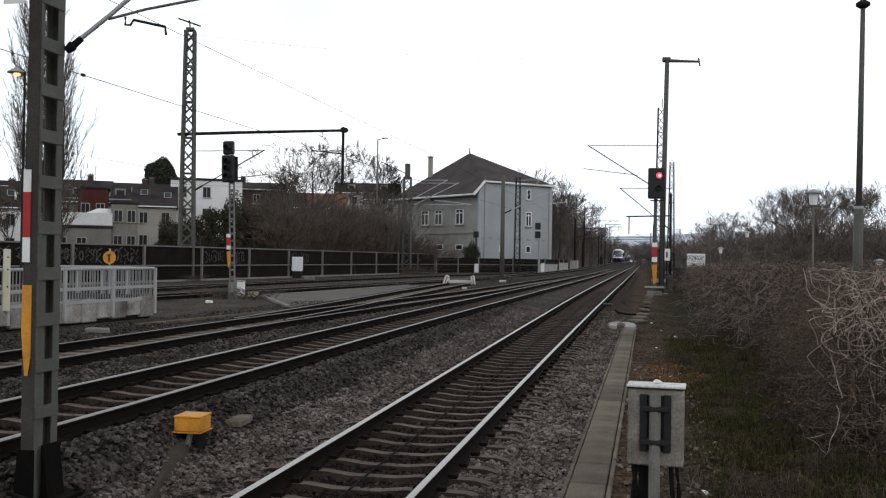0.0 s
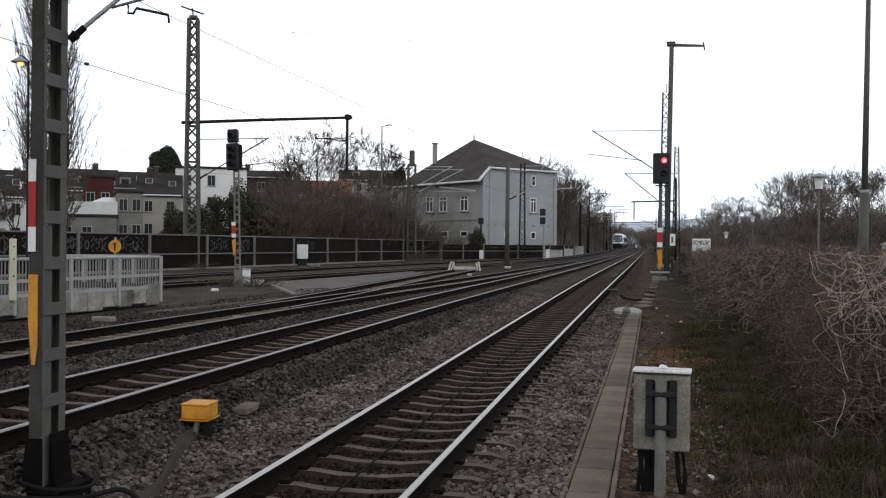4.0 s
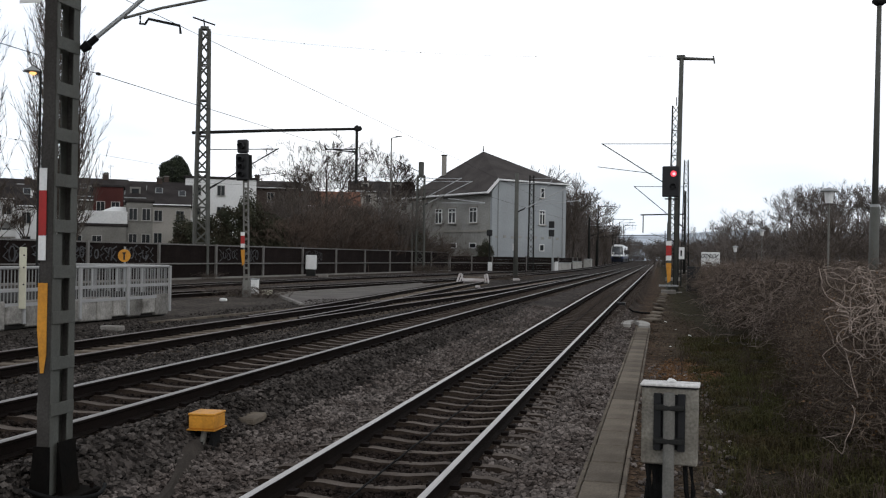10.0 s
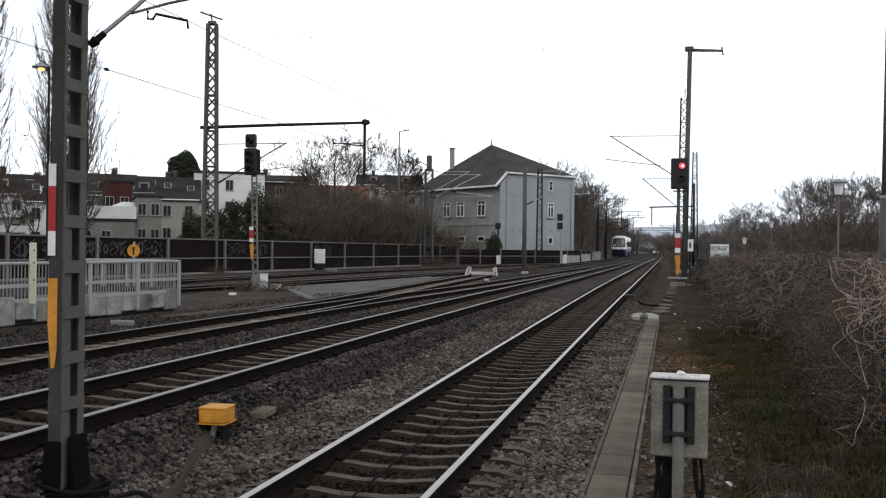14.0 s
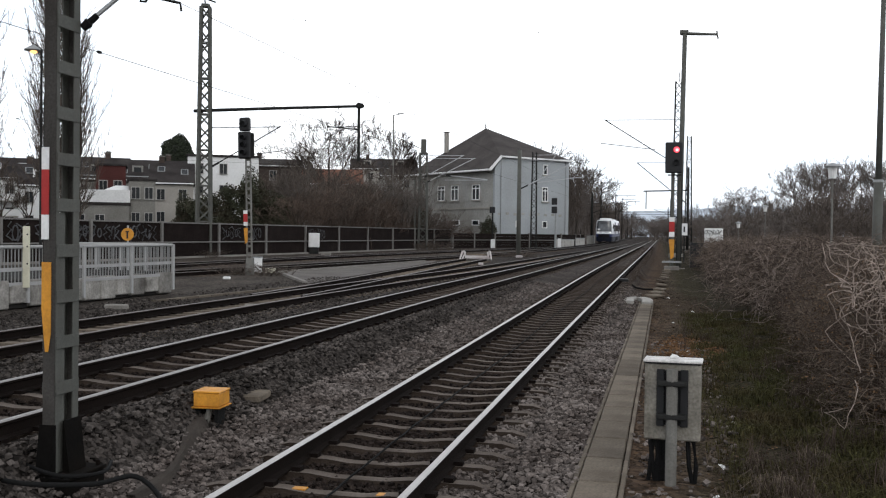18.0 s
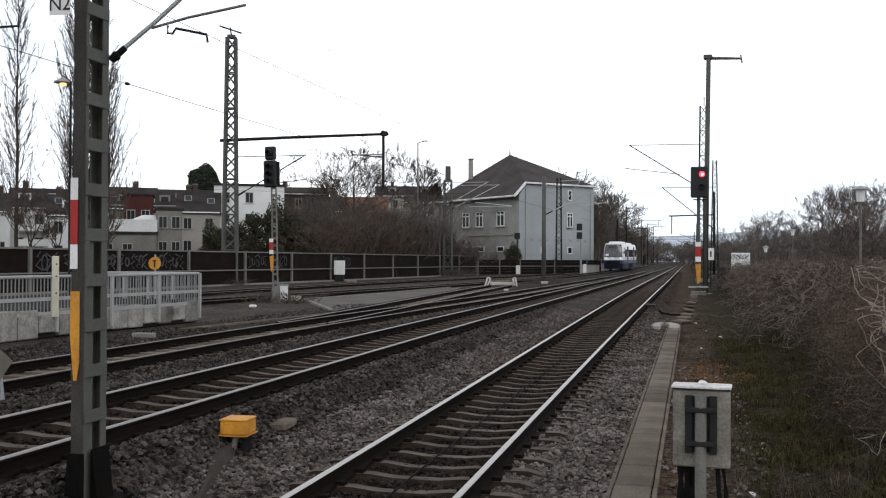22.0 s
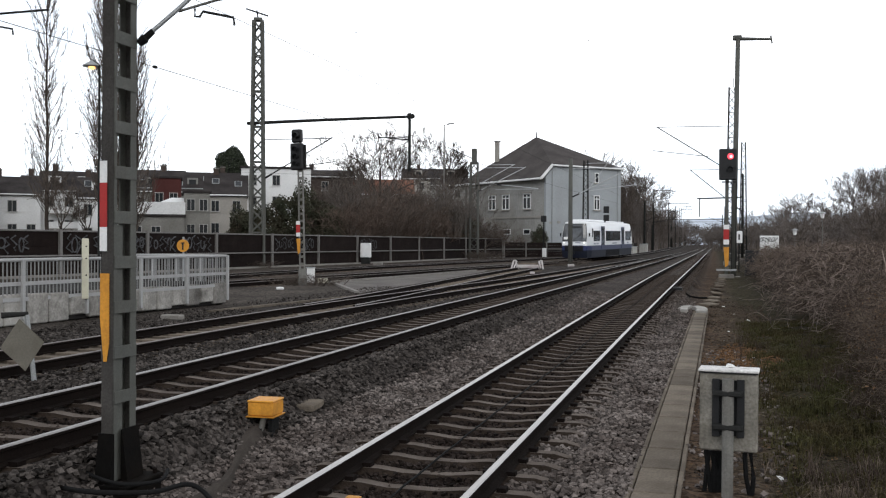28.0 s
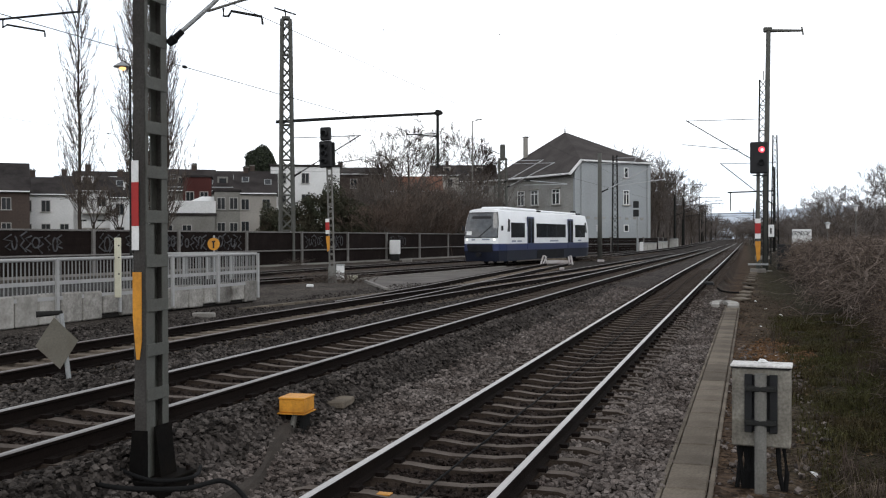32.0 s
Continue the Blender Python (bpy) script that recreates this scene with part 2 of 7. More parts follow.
def thing(name, m, label, category, group="", kind=""):
    ob = new(name)
    ob.matrix_world = m
    return tagged(ob, label, category, group, kind)


def smoothstep(a, b, x):
    k = min(1.0, max(0.0, (x - a) / (b - a)))
    return k * k * (3 - 2 * k)


def piecewise(points, y):
    for (y0, x0), (y1, x1) in zip(points, points[1:]):
        if y <= y1:
            k = (y - y0) / (y1 - y0)
            return x0 + (x1 - x0) * k
    return points[-1][1]


def glide(points, y):
    """A smooth line through (y, x) points."""
    return sum(piecewise(points, y + d) for d in (-9, -6, -3, 0, 3, 6, 9)) / 7


# ---- the plan: the near line lies at 0, the yard a step higher ----
YARD = 0.30
NEAR_LINE = [(-40, -2.81), (10, -2.8), (20, -2.755), (30, -2.66), (42, -2.47), (54, -2.35), (76, -2.22), (120, -2.15), (420, -2.1)]
MAIN_LINE = [(-40, -6.6), (22, -6.6), (42, -6.25), (90, -5.8), (160, -5.6), (420, -5.4)]
YARD_LINE = [(-40, -10.45), (30, -10.4), (47, -9.3), (66, -8.8), (98, -8.3), (150, -7.2), (200, -5.7), (420, -5.4)]
SIDING = [(10, -10.4), (28, -10.5), (43, -11.6), (60, -12.6), (72, -13.25), (90, -14.2)]
ARRIVAL = [(-40, -28.0), (30, -21.8), (50, -19.3), (67, -17.46), (84, -15.5), (98, -13.5), (119, -10.95), (137, -10.2), (153, -9.6), (174, -9.15), (199, -8.95), (222, -8.8), (256, -8.3), (294, -7.6), (420, -6.6)]
# the arrival track climbs a low bank
CLIMB = [(-60, 0), (88, 0), (98, 0.1), (119, 0.32), (153, 0.5), (174, 0.65), (222, 0.98), (294, 1.2), (420, 1.4)]
# the near and the main line climb a little on their way out
NEAR_CLIMB = [(-60, -0.1), (6, -0.1), (12, -0.06), (20, 0.03), (28, 0.12), (36, 0.25), (44, 0.37), (54, 0.46), (74, 0.54), (110, 0.58), (420, 0.6)]
MAIN_CLIMB = [(-60, 0.02), (14, 0.03), (20, 0.05), (28, 0.09), (36, 0.12), (50, 0.14), (90, 0.16), (420, 0.2)]
FAR_LINE = [(-40, -28.4), (40, -25.7), (70, -24.6), (110, -20.5), (150, -15.4), (200, -12.5), (420, -10.0)]


def lift(line, y):
    """How far a line has climbed at y."""
    if line is ARRIVAL:
        return glide(CLIMB, y)
    return glide(NEAR_CLIMB, y) if line is NEAR_LINE else glide(MAIN_CLIMB, y) if line is MAIN_LINE else 0.0


def ground_z(x, y):
    left = glide(MAIN_LINE, y) + 0.95
    right = glide(NEAR_LINE, y) - 1.62
    k = smoothstep(left, right, x) if left < right else 0
    low = -0.2 + lift(NEAR_LINE, y) * (1 - smoothstep(right + 2.65, right + 3.15, x))
    high = YARD - 0.2 + lift(MAIN_LINE, y) * smoothstep(left - 3.4, left - 2.3, x)
    z = high * (1 - k) + low * k
    z += 0.35 * smoothstep(1.2, 5.5, x) if x > 1.2 else 0
    if y > 88 and -20 < x < -4:
        z += glide(CLIMB, y) * (1 - smoothstep(1.5, 3.2, abs(x - glide(ARRIVAL, y))))
    return z


# ---- ground ----
def ground_material():
    m = bpy.data.materials.new("railway_ground")
    m.use_nodes = True
    t = m.node_tree
    b = t.nodes["Principled BSDF"]
    b.inputs["Roughness"].default_value = 0.95
    b.inputs["Specular IOR Level"].default_value = 0.04
    g = t.nodes.new("ShaderNodeNewGeometry")
    sep = t.nodes.new("ShaderNodeSeparateXYZ")
    t.links.new(g.outputs["Position"], sep.inputs["Vector"])
    n = t.nodes.new("ShaderNodeTexNoise")
    n.inputs["Scale"].default_value, n.inputs["Detail"].default_value = 0.9, 6
    t.links.new(g.outputs["Position"], n.inputs["Vector"])
    wob = t.nodes.new("ShaderNodeMath")
    wob.operation = "MULTIPLY_ADD"
    wob.inputs[1].default_value = 1.3
    t.links.new(n.outputs["Fac"], wob.inputs[0])
    t.links.new(sep.outputs["X"], wob.inputs[2])
    mr = t.nodes.new("ShaderNodeMapRange")
    mr.inputs["From Min"].default_value, mr.inputs["From Max"].default_value = -40, 10
    t.links.new(wob.outputs[0], mr.inputs["Value"])
    r = t.nodes.new("ShaderNodeValToRGB")
    cr = r.color_ramp
    stops = [(-40, (0.09, 0.08, 0.065)), (-27, (0.055, 0.045, 0.039)), (-16, (0.072, 0.062, 0.053)), (-12.2, (0.046, 0.04, 0.036)), (-5.2, (0.044, 0.038, 0.034)), (-4.0, (0.06, 0.051, 0.046)),
             (-0.6, (0.06, 0.051, 0.045)), (0.3, (0.075, 0.05, 0.034)), (1.0, (0.062, 0.046, 0.032)), (1.6, (0.036, 0.031, 0.017)), (4.0, (0.026, 0.021, 0.015))]
    while len(cr.elements) < len(stops):
        cr.elements.new(0.5)
    for e, (x, c) in zip(cr.elements, stops):
        e.position, e.color = (x + 40) / 50, (*c, 1)
    t.links.new(mr.outputs["Result"], r.inputs["Fac"])
    vor = t.nodes.new("ShaderNodeTexVoronoi")
    vor.inputs["Scale"].default_value = 17
    t.links.new(g.outputs["Position"], vor.inputs["Vector"])
    bw = t.nodes.new("ShaderNodeSeparateXYZ")
    t.links.new(vor.outputs["Color"], bw.inputs["Vector"])
    v1 = t.nodes.new("ShaderNodeMapRange")
    v1.inputs["To Min"].default_value, v1.inputs["To Max"].default_value = 0.25, 1.6
    t.links.new(bw.outputs["X"], v1.inputs["Value"])
    n2 = t.nodes.new("ShaderNodeTexNoise")
    n2.inputs["Scale"].default_value, n2.inputs["Detail"].default_value = 0.35, 7
    t.links.new(g.outputs["Position"], n2.inputs["Vector"])
    v2 = t.nodes.new("ShaderNodeMapRange")
    v2.inputs["From Min"].default_value, v2.inputs["From Max"].default_value = 0.3, 0.7
    v2.inputs["To Min"].default_value, v2.inputs["To Max"].default_value = 0.7, 1.3
    t.links.new(n2.outputs["Fac"], v2.inputs["Value"])
    mul = t.nodes.new("ShaderNodeMath")
    mul.operation = "MULTIPLY"
    t.links.new(v1.outputs["Result"], mul.inputs[0])
    t.links.new(v2.outputs["Result"], mul.inputs[1])
    hs = t.nodes.new("ShaderNodeHueSaturation")
    t.links.new(mul.outputs[0], hs.inputs["Value"])
    t.links.new(r.outputs["Color"], hs.inputs["Color"])
    t.links.new(hs.outputs["Color"], b.inputs["Base Color"])
    bp = t.nodes.new("ShaderNodeBump")
    bp.inputs["Strength"].default_value, bp.inputs["Distance"].default_value = 1.0, 0.05
    t.links.new(vor.outputs["Distance"], bp.inputs["Height"])
    bp.invert = True
    t.links.new(bp.outputs["Normal"], b.inputs["Normal"])
    return m


GROUND = ground_material()


def build_ground():
    xs = [-3000, -1500, -700, -350, -200, -120, -80, -60, -45] + [-36 + 2.0 * i for i in range(12)] + \
         [-12 + 0.5 * i for i in range(12)] + [-6 + 0.25 * i for i in range(48)] + [6 + 2 * i for i in range(8)] + [25, 40, 80, 160, 350, 700, 1500, 3000]
    ys = [-600, -200, -80, -40, -20, -8] + [0.8 * i for i in range(80)] + [64 + 4 * i for i in range(40)] + [230, 260, 300, 350, 420, 520, 700, 1000, 1800, 3500]
    vs, fs = [], []
    for y in ys:
        for x in xs:
            z = ground_z(x, y)
            if -13 < x < 6 and 0 < y < 60:
                for line, lz in ((NEAR_LINE, 0.0), (MAIN_LINE, YARD), (YARD_LINE, YARD)):
                    up = lift(line, y)
                    if abs(x - glide(line, y)) < 0.7:
                        z = lz + up - 0.265
                    elif abs(x - glide(line, y)) < 1.38 and not lz:
                        z = up - 0.25
                    elif abs(x - glide(line, y)) < 1.36 and lz:
                        z = max(z, lz + up - 0.19)
                z += 0.03 * noise.noise((x * 0.9, y * 0.9, 3)) + 0.02 * noise.noise((x * 2.7, y * 2.7, 9))
                if x > -0.3:
                    z += 0.07 * noise.noise((x * 1.1, y * 0.6, 5))
            vs.append((x, y, z))
    w = len(xs)
    for j in range(len(ys) - 1):
        for i in range(w - 1):
            a = j * w + i
            fs.append((a, a + 1, a + 1 + w, a + w))
    g = new("ground", raw_mesh("ground", vs, fs, GROUND))
    tagged(g, "dark grey-brown track ballast, bare soil and rough verge", "ground", kind="structure")


build_ground()


# ---- tracks ----
HEAD = [(-0.036, -0.012), (-0.025, 0.0), (0.025, 0.0), (0.036, -0.012), (0.036, -0.038), (0.01, -0.055), (0.009, -0.14), (0.07, -0.155),
        (0.072, -0.168), (-0.072, -0.168), (-0.07, -0.155), (-0.009, -0.14), (-0.01, -0.055), (-0.036, -0.038)]


def rail_mesh(line, side, z, y0, y1, top):
    ys, y = [], y0
    while y < y1:
        ys.append(y)
        y += 1.5 if y < 60 else 4.0
    ys.append(y1)
    vs, fs = [], []
    n = len(HEAD)
    for y in ys:
        cx = glide(line, y)
        dx = (glide(line, y + 0.5) - glide(line, y - 0.5))
        nrm = Vector((1, -dx)).normalized()
        for a, b in HEAD:
            o = side * 0.7535 + a
            vs.append((cx + nrm.x * o, y + nrm.y * o, z + b + lift(line, y)))
    for i in range(len(ys) - 1):
        for k in range(n):
            fs.append((i * n + k, (i + 1) * n + k, (i + 1) * n + (k + 1) % n, i * n + (k + 1) % n))
    fs += [tuple(range(n)), tuple(range(len(vs) - 1, len(vs) - n - 1, -1))]
    me = raw_mesh("rail", vs, fs, RAIL_SIDE)
    me.materials.append(top)
    for i in range(len(ys) - 1):
        for k in (0, 1, 2):
            me.polygons[i * n + k].material_index = 1
    return me


def sleeper_mesh(mat, wood=False):
    b = Build()
    if wood:
        b.box((0, 0, -0.075), (2.5, 0.25, 0.15), chamfer=0.012)
        flank = ()
    else:
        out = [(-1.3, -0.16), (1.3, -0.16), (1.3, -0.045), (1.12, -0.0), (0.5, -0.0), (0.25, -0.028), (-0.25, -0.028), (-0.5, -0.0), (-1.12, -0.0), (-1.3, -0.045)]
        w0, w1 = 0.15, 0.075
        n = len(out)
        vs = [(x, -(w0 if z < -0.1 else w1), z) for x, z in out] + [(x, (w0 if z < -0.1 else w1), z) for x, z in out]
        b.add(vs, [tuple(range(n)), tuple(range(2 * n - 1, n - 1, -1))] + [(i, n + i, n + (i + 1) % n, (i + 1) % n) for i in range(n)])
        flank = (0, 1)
    first = len(b.f)
    for s in (-1, 1):
        for o in (-0.12, 0.12):
            b.box((s * 0.7535 + o, 0, 0.02), (0.09, 0.12, 0.045))
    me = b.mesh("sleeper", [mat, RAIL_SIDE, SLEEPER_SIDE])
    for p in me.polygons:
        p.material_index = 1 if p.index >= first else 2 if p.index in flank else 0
    return me


SLEEPER_C = sleeper_mesh(CONCRETE_SLEEPER)
SLEEPER_W = sleeper_mesh(WOOD_SLEEPER, True)


def track(line, z, y0, y1, spacing, s0, s1, top, mesh, label, group="parallel railway tracks"):
    t = thing("railway_track", Matrix(), label, "railway track", group, "structure")
    for side in (-1, 1):
        part("rail", rail_mesh(line, side, z, y0, y1, top), None, t)
    rng = random.Random(int(y1 * 10 + s1))
    y = s0
    while y < s1:
        ob = new("sleeper", mesh)
        ob.parent = t
        dx = glide(line, y + 0.5) - glide(line, y - 0.5)
        ob.matrix_basis = pose(glide(line, y) + rng.uniform(-0.02, 0.02), y, z - 0.168 + rng.uniform(-0.004, 0.004) + lift(line, y), 0, rng.uniform(-0.3, 0.3),
                               -math.degrees(math.atan(dx)) + rng.uniform(-0.6, 0.6))
        y += spacing
    return t


def build_tracks():
    t = track(NEAR_LINE, 0.0, -30, 420, 0.6, -11.9, 150, RAIL_TOP, SLEEPER_C, "straight ballasted track with bright worn rails on concrete sleepers")
    part("cable", Build().tube([(glide(NEAR_LINE, y) - 0.03 + 0.03 * math.sin(y * 0.4), y, lift(NEAR_LINE, y) - 0.165 + 0.006 * math.sin(y * 5)) for y in [2 + 0.5 * i for i in range(130)]], 0.011, 5), RUBBER, t,
         "thin black cable laid along the middle of the track")
    for x, y in ((-3.17, 8.52), (-2.37, 8.5)):
        part("yellow_tag", Build().box((x, y, -0.248), (0.13, 0.1, 0.014), chamfer=0.003), YELLOW, t, "yellow marker plate on a sleeper")
    part("tie_bar", Build().box((-1.78, 8.3, -0.24), (0.3, 0.05, 0.03)).tube([(-1.6, 8.3, -0.25), (-1.3, 8.5, -0.26), (-1.1, 8.6, -0.25)], 0.012, 5), GALV, t)
    track(MAIN_LINE, YARD, -30, 420, 0.6, -12.0, 130, RAIL_MID, SLEEPER_C, "ballasted main track with shiny rails and pale sleepers")
    track(YARD_LINE, YARD, -30, 200, 0.62, -6.0, 90, RAIL_DULL, SLEEPER_W, "yard track with dull rusty rails on old wooden sleepers")
    track(SIDING, YARD, 26.5, 72, 0.64, 32.0, 71, RAIL_DULL, SLEEPER_W, "short rusty siding that ends at a buffer stop")
    track(ARRIVAL, YARD, -20, 420, 0.64, 40.0, 120, RAIL_DULL, SLEEPER_W, "curved arrival track with dark rails, on which the railcar runs")
    track(FAR_LINE, YARD, -20, 420, 0.64, 50.0, 120, RAIL_DULL, SLEEPER_W, "dark track along the noise barrier")


build_tracks()


def build_ballast_stones():
    """Loose stones over the nearest stretch of the bed, piled without order."""
    rs = np.random.RandomState(5)
    pts = []
    for x0, x1, y0, y1, per in ((-5.9, -0.72, 6.0, 14.0, 520), (-5.9, -0.72, 14.0, 24.0, 300), (-5.6, -0.72, 24.0, 40.0, 110),
                                (-9.6, -5.9, 8.0, 16.0, 340), (-9.6, -5.6, 16.0, 28.0, 120), (-14.5, -9.6, 11.0, 26.0, 80), (-14.5, -5.6, 28.0, 42.0, 30),
                                (-0.3, 0.9, 8.0, 22.0, 35)):
        n = int((x1 - x0) * (y1 - y0) * per)
        pts.append(np.c_[rs.uniform(x0, x1, n), rs.uniform(y0, y1, n)])
    pts = np.concatenate(pts)
    keep = []
    for x, y in pts:
        z = ground_z(x, y)
        ok, crib = True, False
        for line, base in ((NEAR_LINE, 0.0), (MAIN_LINE, YARD), (YARD_LINE, YARD)):
            d = abs(x - glide(line, y))
            lz = base + lift(line, y)
            if abs(d - 0.7535) < 0.1:
                ok = False
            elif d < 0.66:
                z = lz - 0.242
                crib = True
            elif d < 1.05:
                z = lz - 0.232
            elif d < 1.4 and not base:
                z = lz - 0.238
            elif d < 1.75:
                z = max(z, lz - (0.165 if base else 0.195) - 1.2 * max(0.0, d - 1.35))
        if not crib:
            z += 0.015 + 0.03 * noise.noise((x * 0.9, y * 0.9, 3)) + 0.02 * noise.noise((x * 2.7, y * 2.7, 9))
        if ok:
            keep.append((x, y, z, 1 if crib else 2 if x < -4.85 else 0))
    for crib, mat, label in ((0, BALLAST, "loose grey-brown broken stone beside the near track"), (2, BALLAST_DARK, "dark broken stone round the mast and the yard tracks"), (1, CRIB, "dark brown broken stone between the rails")):
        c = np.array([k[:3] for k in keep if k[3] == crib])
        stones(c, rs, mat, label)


def stones(c, rs, mat, label):
    n = len(c)
    cube = np.array([(-1, -1, -1), (1, -1, -1), (1, 1, -1), (-1, 1, -1), (-1, -1, 1), (1, -1, 1), (1, 1, 1), (-1, 1, 1)], float) * 0.6
    size = rs.uniform(0.014, 0.036, n)
    v = cube[None] * (1 + rs.uniform(-0.45, 0.45, (n, 8, 3)))
    ax = rs.normal(size=(n, 3))
    ax /= np.linalg.norm(ax, axis=1, keepdims=True)
    ang = rs.uniform(0, 6.28, n)
    ca, sa = np.cos(ang)[:, None, None], np.sin(ang)[:, None, None]
    k = ax[:, None, :]
    v = v * ca + np.cross(np.broadcast_to(k, v.shape), v) * sa + k * (v * k).sum(-1, keepdims=True) * (1 - ca)
    v = v * size[:, None, None] * np.array([1.15, 1.15, 0.85])
    c[:, 2] += rs.uniform(-0.012, 0.03, n)
    v = v + c[:, None, :]
    f = np.array([(0, 3, 2, 1), (4, 5, 6, 7), (0, 1, 5, 4), (1, 2, 6, 5), (2, 3, 7, 6), (3, 0, 4, 7)])
    faces = (f[None] + (np.arange(n) * 8)[:, None, None]).reshape(-1, 4)
    me = raw_mesh("ballast", v.reshape(-1, 3).tolist(), faces.tolist(), mat)
    tagged(new("ballast", me), label, "ballast", kind="stuff")


build_ballast_stones()


# ---- foreground mast of the overhead line ----
def build_foreground_mast():
    z0 = -0.02
    m = thing("catenary_mast", pose(-5.05, 7.68, z0, 0, 0, 90), "grey-green riveted steel mast with ladder-like batten plates in the ballast", "catenary mast")
    H = 9.5
    D = 0.055

    def wid(z):
        return 0.178 - 0.0004 * z

    def flat(b, s, x0, x1, y0, y1):
        """A flat bar up the mast, following its taper."""
        k = s * (wid(H) - wid(0))
        b.add([(x, y, z) for z in (0, H) for x, y in ((x0 + (k if z else 0), y0), (x1 + (k if z else 0), y0), (x1 + (k if z else 0), y1), (x0 + (k if z else 0), y1))],
              [(3, 2, 1, 0), (4, 5, 6, 7), (0, 1, 5, 4), (1, 2, 6, 5), (2, 3, 7, 6), (3, 0, 4, 7)])

    for s in (-1, 1):
        w = wid(0)
        b = Build()
        flat(b, s, s * w, s * (w - 0.009), -D, D)
        web = part("channel_web", b, BROWN_STEEL, m, "web darker and browner than the flanges")
        for dy in (-D, D):
            b = Build()
            flat(b, s, s * (w - 0.009), s * (w - (0.05 if s < 0 else 0.095)), dy - 0.005, dy + 0.005)
            part("channel_flange", b, STEEL, web)
    part("cable_guard", Build().box((-0.075, -D + 0.018, 1.12), (0.125, 0.008, 2.24)), STEEL, m)
    z = 0.745
    while z < H:
        for dy in (-D - 0.009, D + 0.009):
            part("batten_plate", Build().box((0, dy, z), (2 * wid(z) - 0.02, 0.008, 0.11), chamfer=0.003), STEEL, m)
        z += 0.39
    for s in (-1, 1):
        part("gusset", Build().prism([(s * 0.18, 0.02), (s * 0.25, 0.02), (s * 0.195, 0.44), (s * 0.18, 0.44)], "y", -0.075, 0.075), TAR, m)
        part("gusset", Build().prism([(s * 0.072, 0.02), (s * 0.14, 0.02), (s * 0.082, 0.46), (s * 0.072, 0.46)], "x", -0.08, 0.17), TAR, m)
    part("base_plate", Build().box((0, 0, 0.0), (0.62, 0.52, 0.035), chamfer=0.008), TAR, m)
    part("foundation", Build().box((0, 0, -0.22), (0.6, 0.5, 0.4), chamfer=0.02), TAR, m)
    for x in (-0.26, 0.26):
        for y in (-0.2, 0.2):
            part("bolt", Build().disc((x, y, 0.035), (0, 0, 1), 0.02, 0.05, 6), RAIL_SIDE, m)
    # narrow mast signs on the side towards the yard
    inv = m.matrix_world.inverted()

    def loc(x, y, z):
        return inv @ Vector((x, y, z))

    def plate(x0, x1, y, lo, hi, mat, name="mast_sign", label="", parent=None):
        b = Build()
        vs = [loc(x, yy, z) for yy in (y, y + 0.006) for x, z in ((x0, lo), (x1, lo), (x1, hi), (x0, hi))]
        b.add(vs, [(0, 1, 2, 3), (7, 6, 5, 4), (0, 4, 5, 1), (1, 5, 6, 2), (2, 6, 7, 3), (3, 7, 4, 0)])
        return part(name, b, mat, parent or m, label)

    part("sign_bracket", Build().box(loc(-5.108, 7.52, 2.2), (0.03, 0.012, 2.0)), DARK_STEEL, m)
    y = 7.485
    plate(-5.116, -5.046, y, 2.582, 2.77, WHITE)
    plate(-5.116, -5.046, y, 2.2, 2.582, RED)
    plate(-5.116, -5.046, y, 1.992, 2.2, WHITE)
    part("mast_sign", Build().add([loc(x, yy, z) for yy in (y, y + 0.006) for x, z in ((-5.022, 1.8), (-5.022, 1.2), (-5.046, 1.04), (-5.075, 1.04), (-5.11, 1.4), (-5.11, 1.8))],
                                  [(0, 1, 2, 3, 4, 5), (11, 10, 9, 8, 7, 6)] + [(i, 6 + i, 6 + (i + 1) % 6, (i + 1) % 6) for i in range(6)]), YELLOW, m, "orange-yellow pointed plate")
    # plate with the track mark
    pl = plate(-5.385, -5.18, 7.55, 4.19, 4.43, WHITE, "number_plate")
    font = bpy.data.curves.new("mark", "FONT")
    font.body, font.size, font.align_x, font.align_y, font.extrude = "N2", 0.17, "CENTER", "CENTER", 0.001
    tmp = new("mark", font)
    deps = bpy.context.evaluated_depsgraph_get()
    me = bpy.data.meshes.new_from_object(tmp.evaluated_get(deps))
    bpy.data.objects.remove(tmp)
    me.materials.clear()
    me.materials.append(BLACK)
    mk = part("lettering", me, None, pl)
    mk.matrix_basis = inv @ pose(-5.282, 7.547, 4.28, 90, 0, 0)
    # bracket arm of the overhead line, reaching over the track
    arm = part("bracket_tube", Build().tube([loc(-4.98, 7.85, 3.84), loc(-4.62, 8.0, 4.2), loc(-4.1, 8.2, 4.75)], 0.02, 8), GALV, m)
    part("insulator", Build().tube([loc(-4.98, 7.86, 3.84), loc(-4.93, 7.88, 3.89), loc(-4.92, 7.885, 3.9), loc(-4.86, 7.905, 3.96)], [0.034, 0.046, 0.032, 0.03], 10), RUBBER, arm)
    part("steady_tube", Build().tube([loc(-4.66, 8.0, 4.145), loc(-4.3, 8.0, 4.22), loc(-3.75, 8.0, 4.3)], 0.012, 8), POST_GREY, m)
    part("steady_arm", Build().tube([loc(-4.5, 8.0, 4.16), loc(-4.5, 8.0, 4.09), loc(-4.45, 8.0, 4.085), loc(-4.42, 8.0, 4.13), loc(-4.12, 8.0, 4.06), loc(-4.11, 8.0, 3.99)], 0.012, 6), DARK_STEEL, m)
    return m


build_foreground_mast()


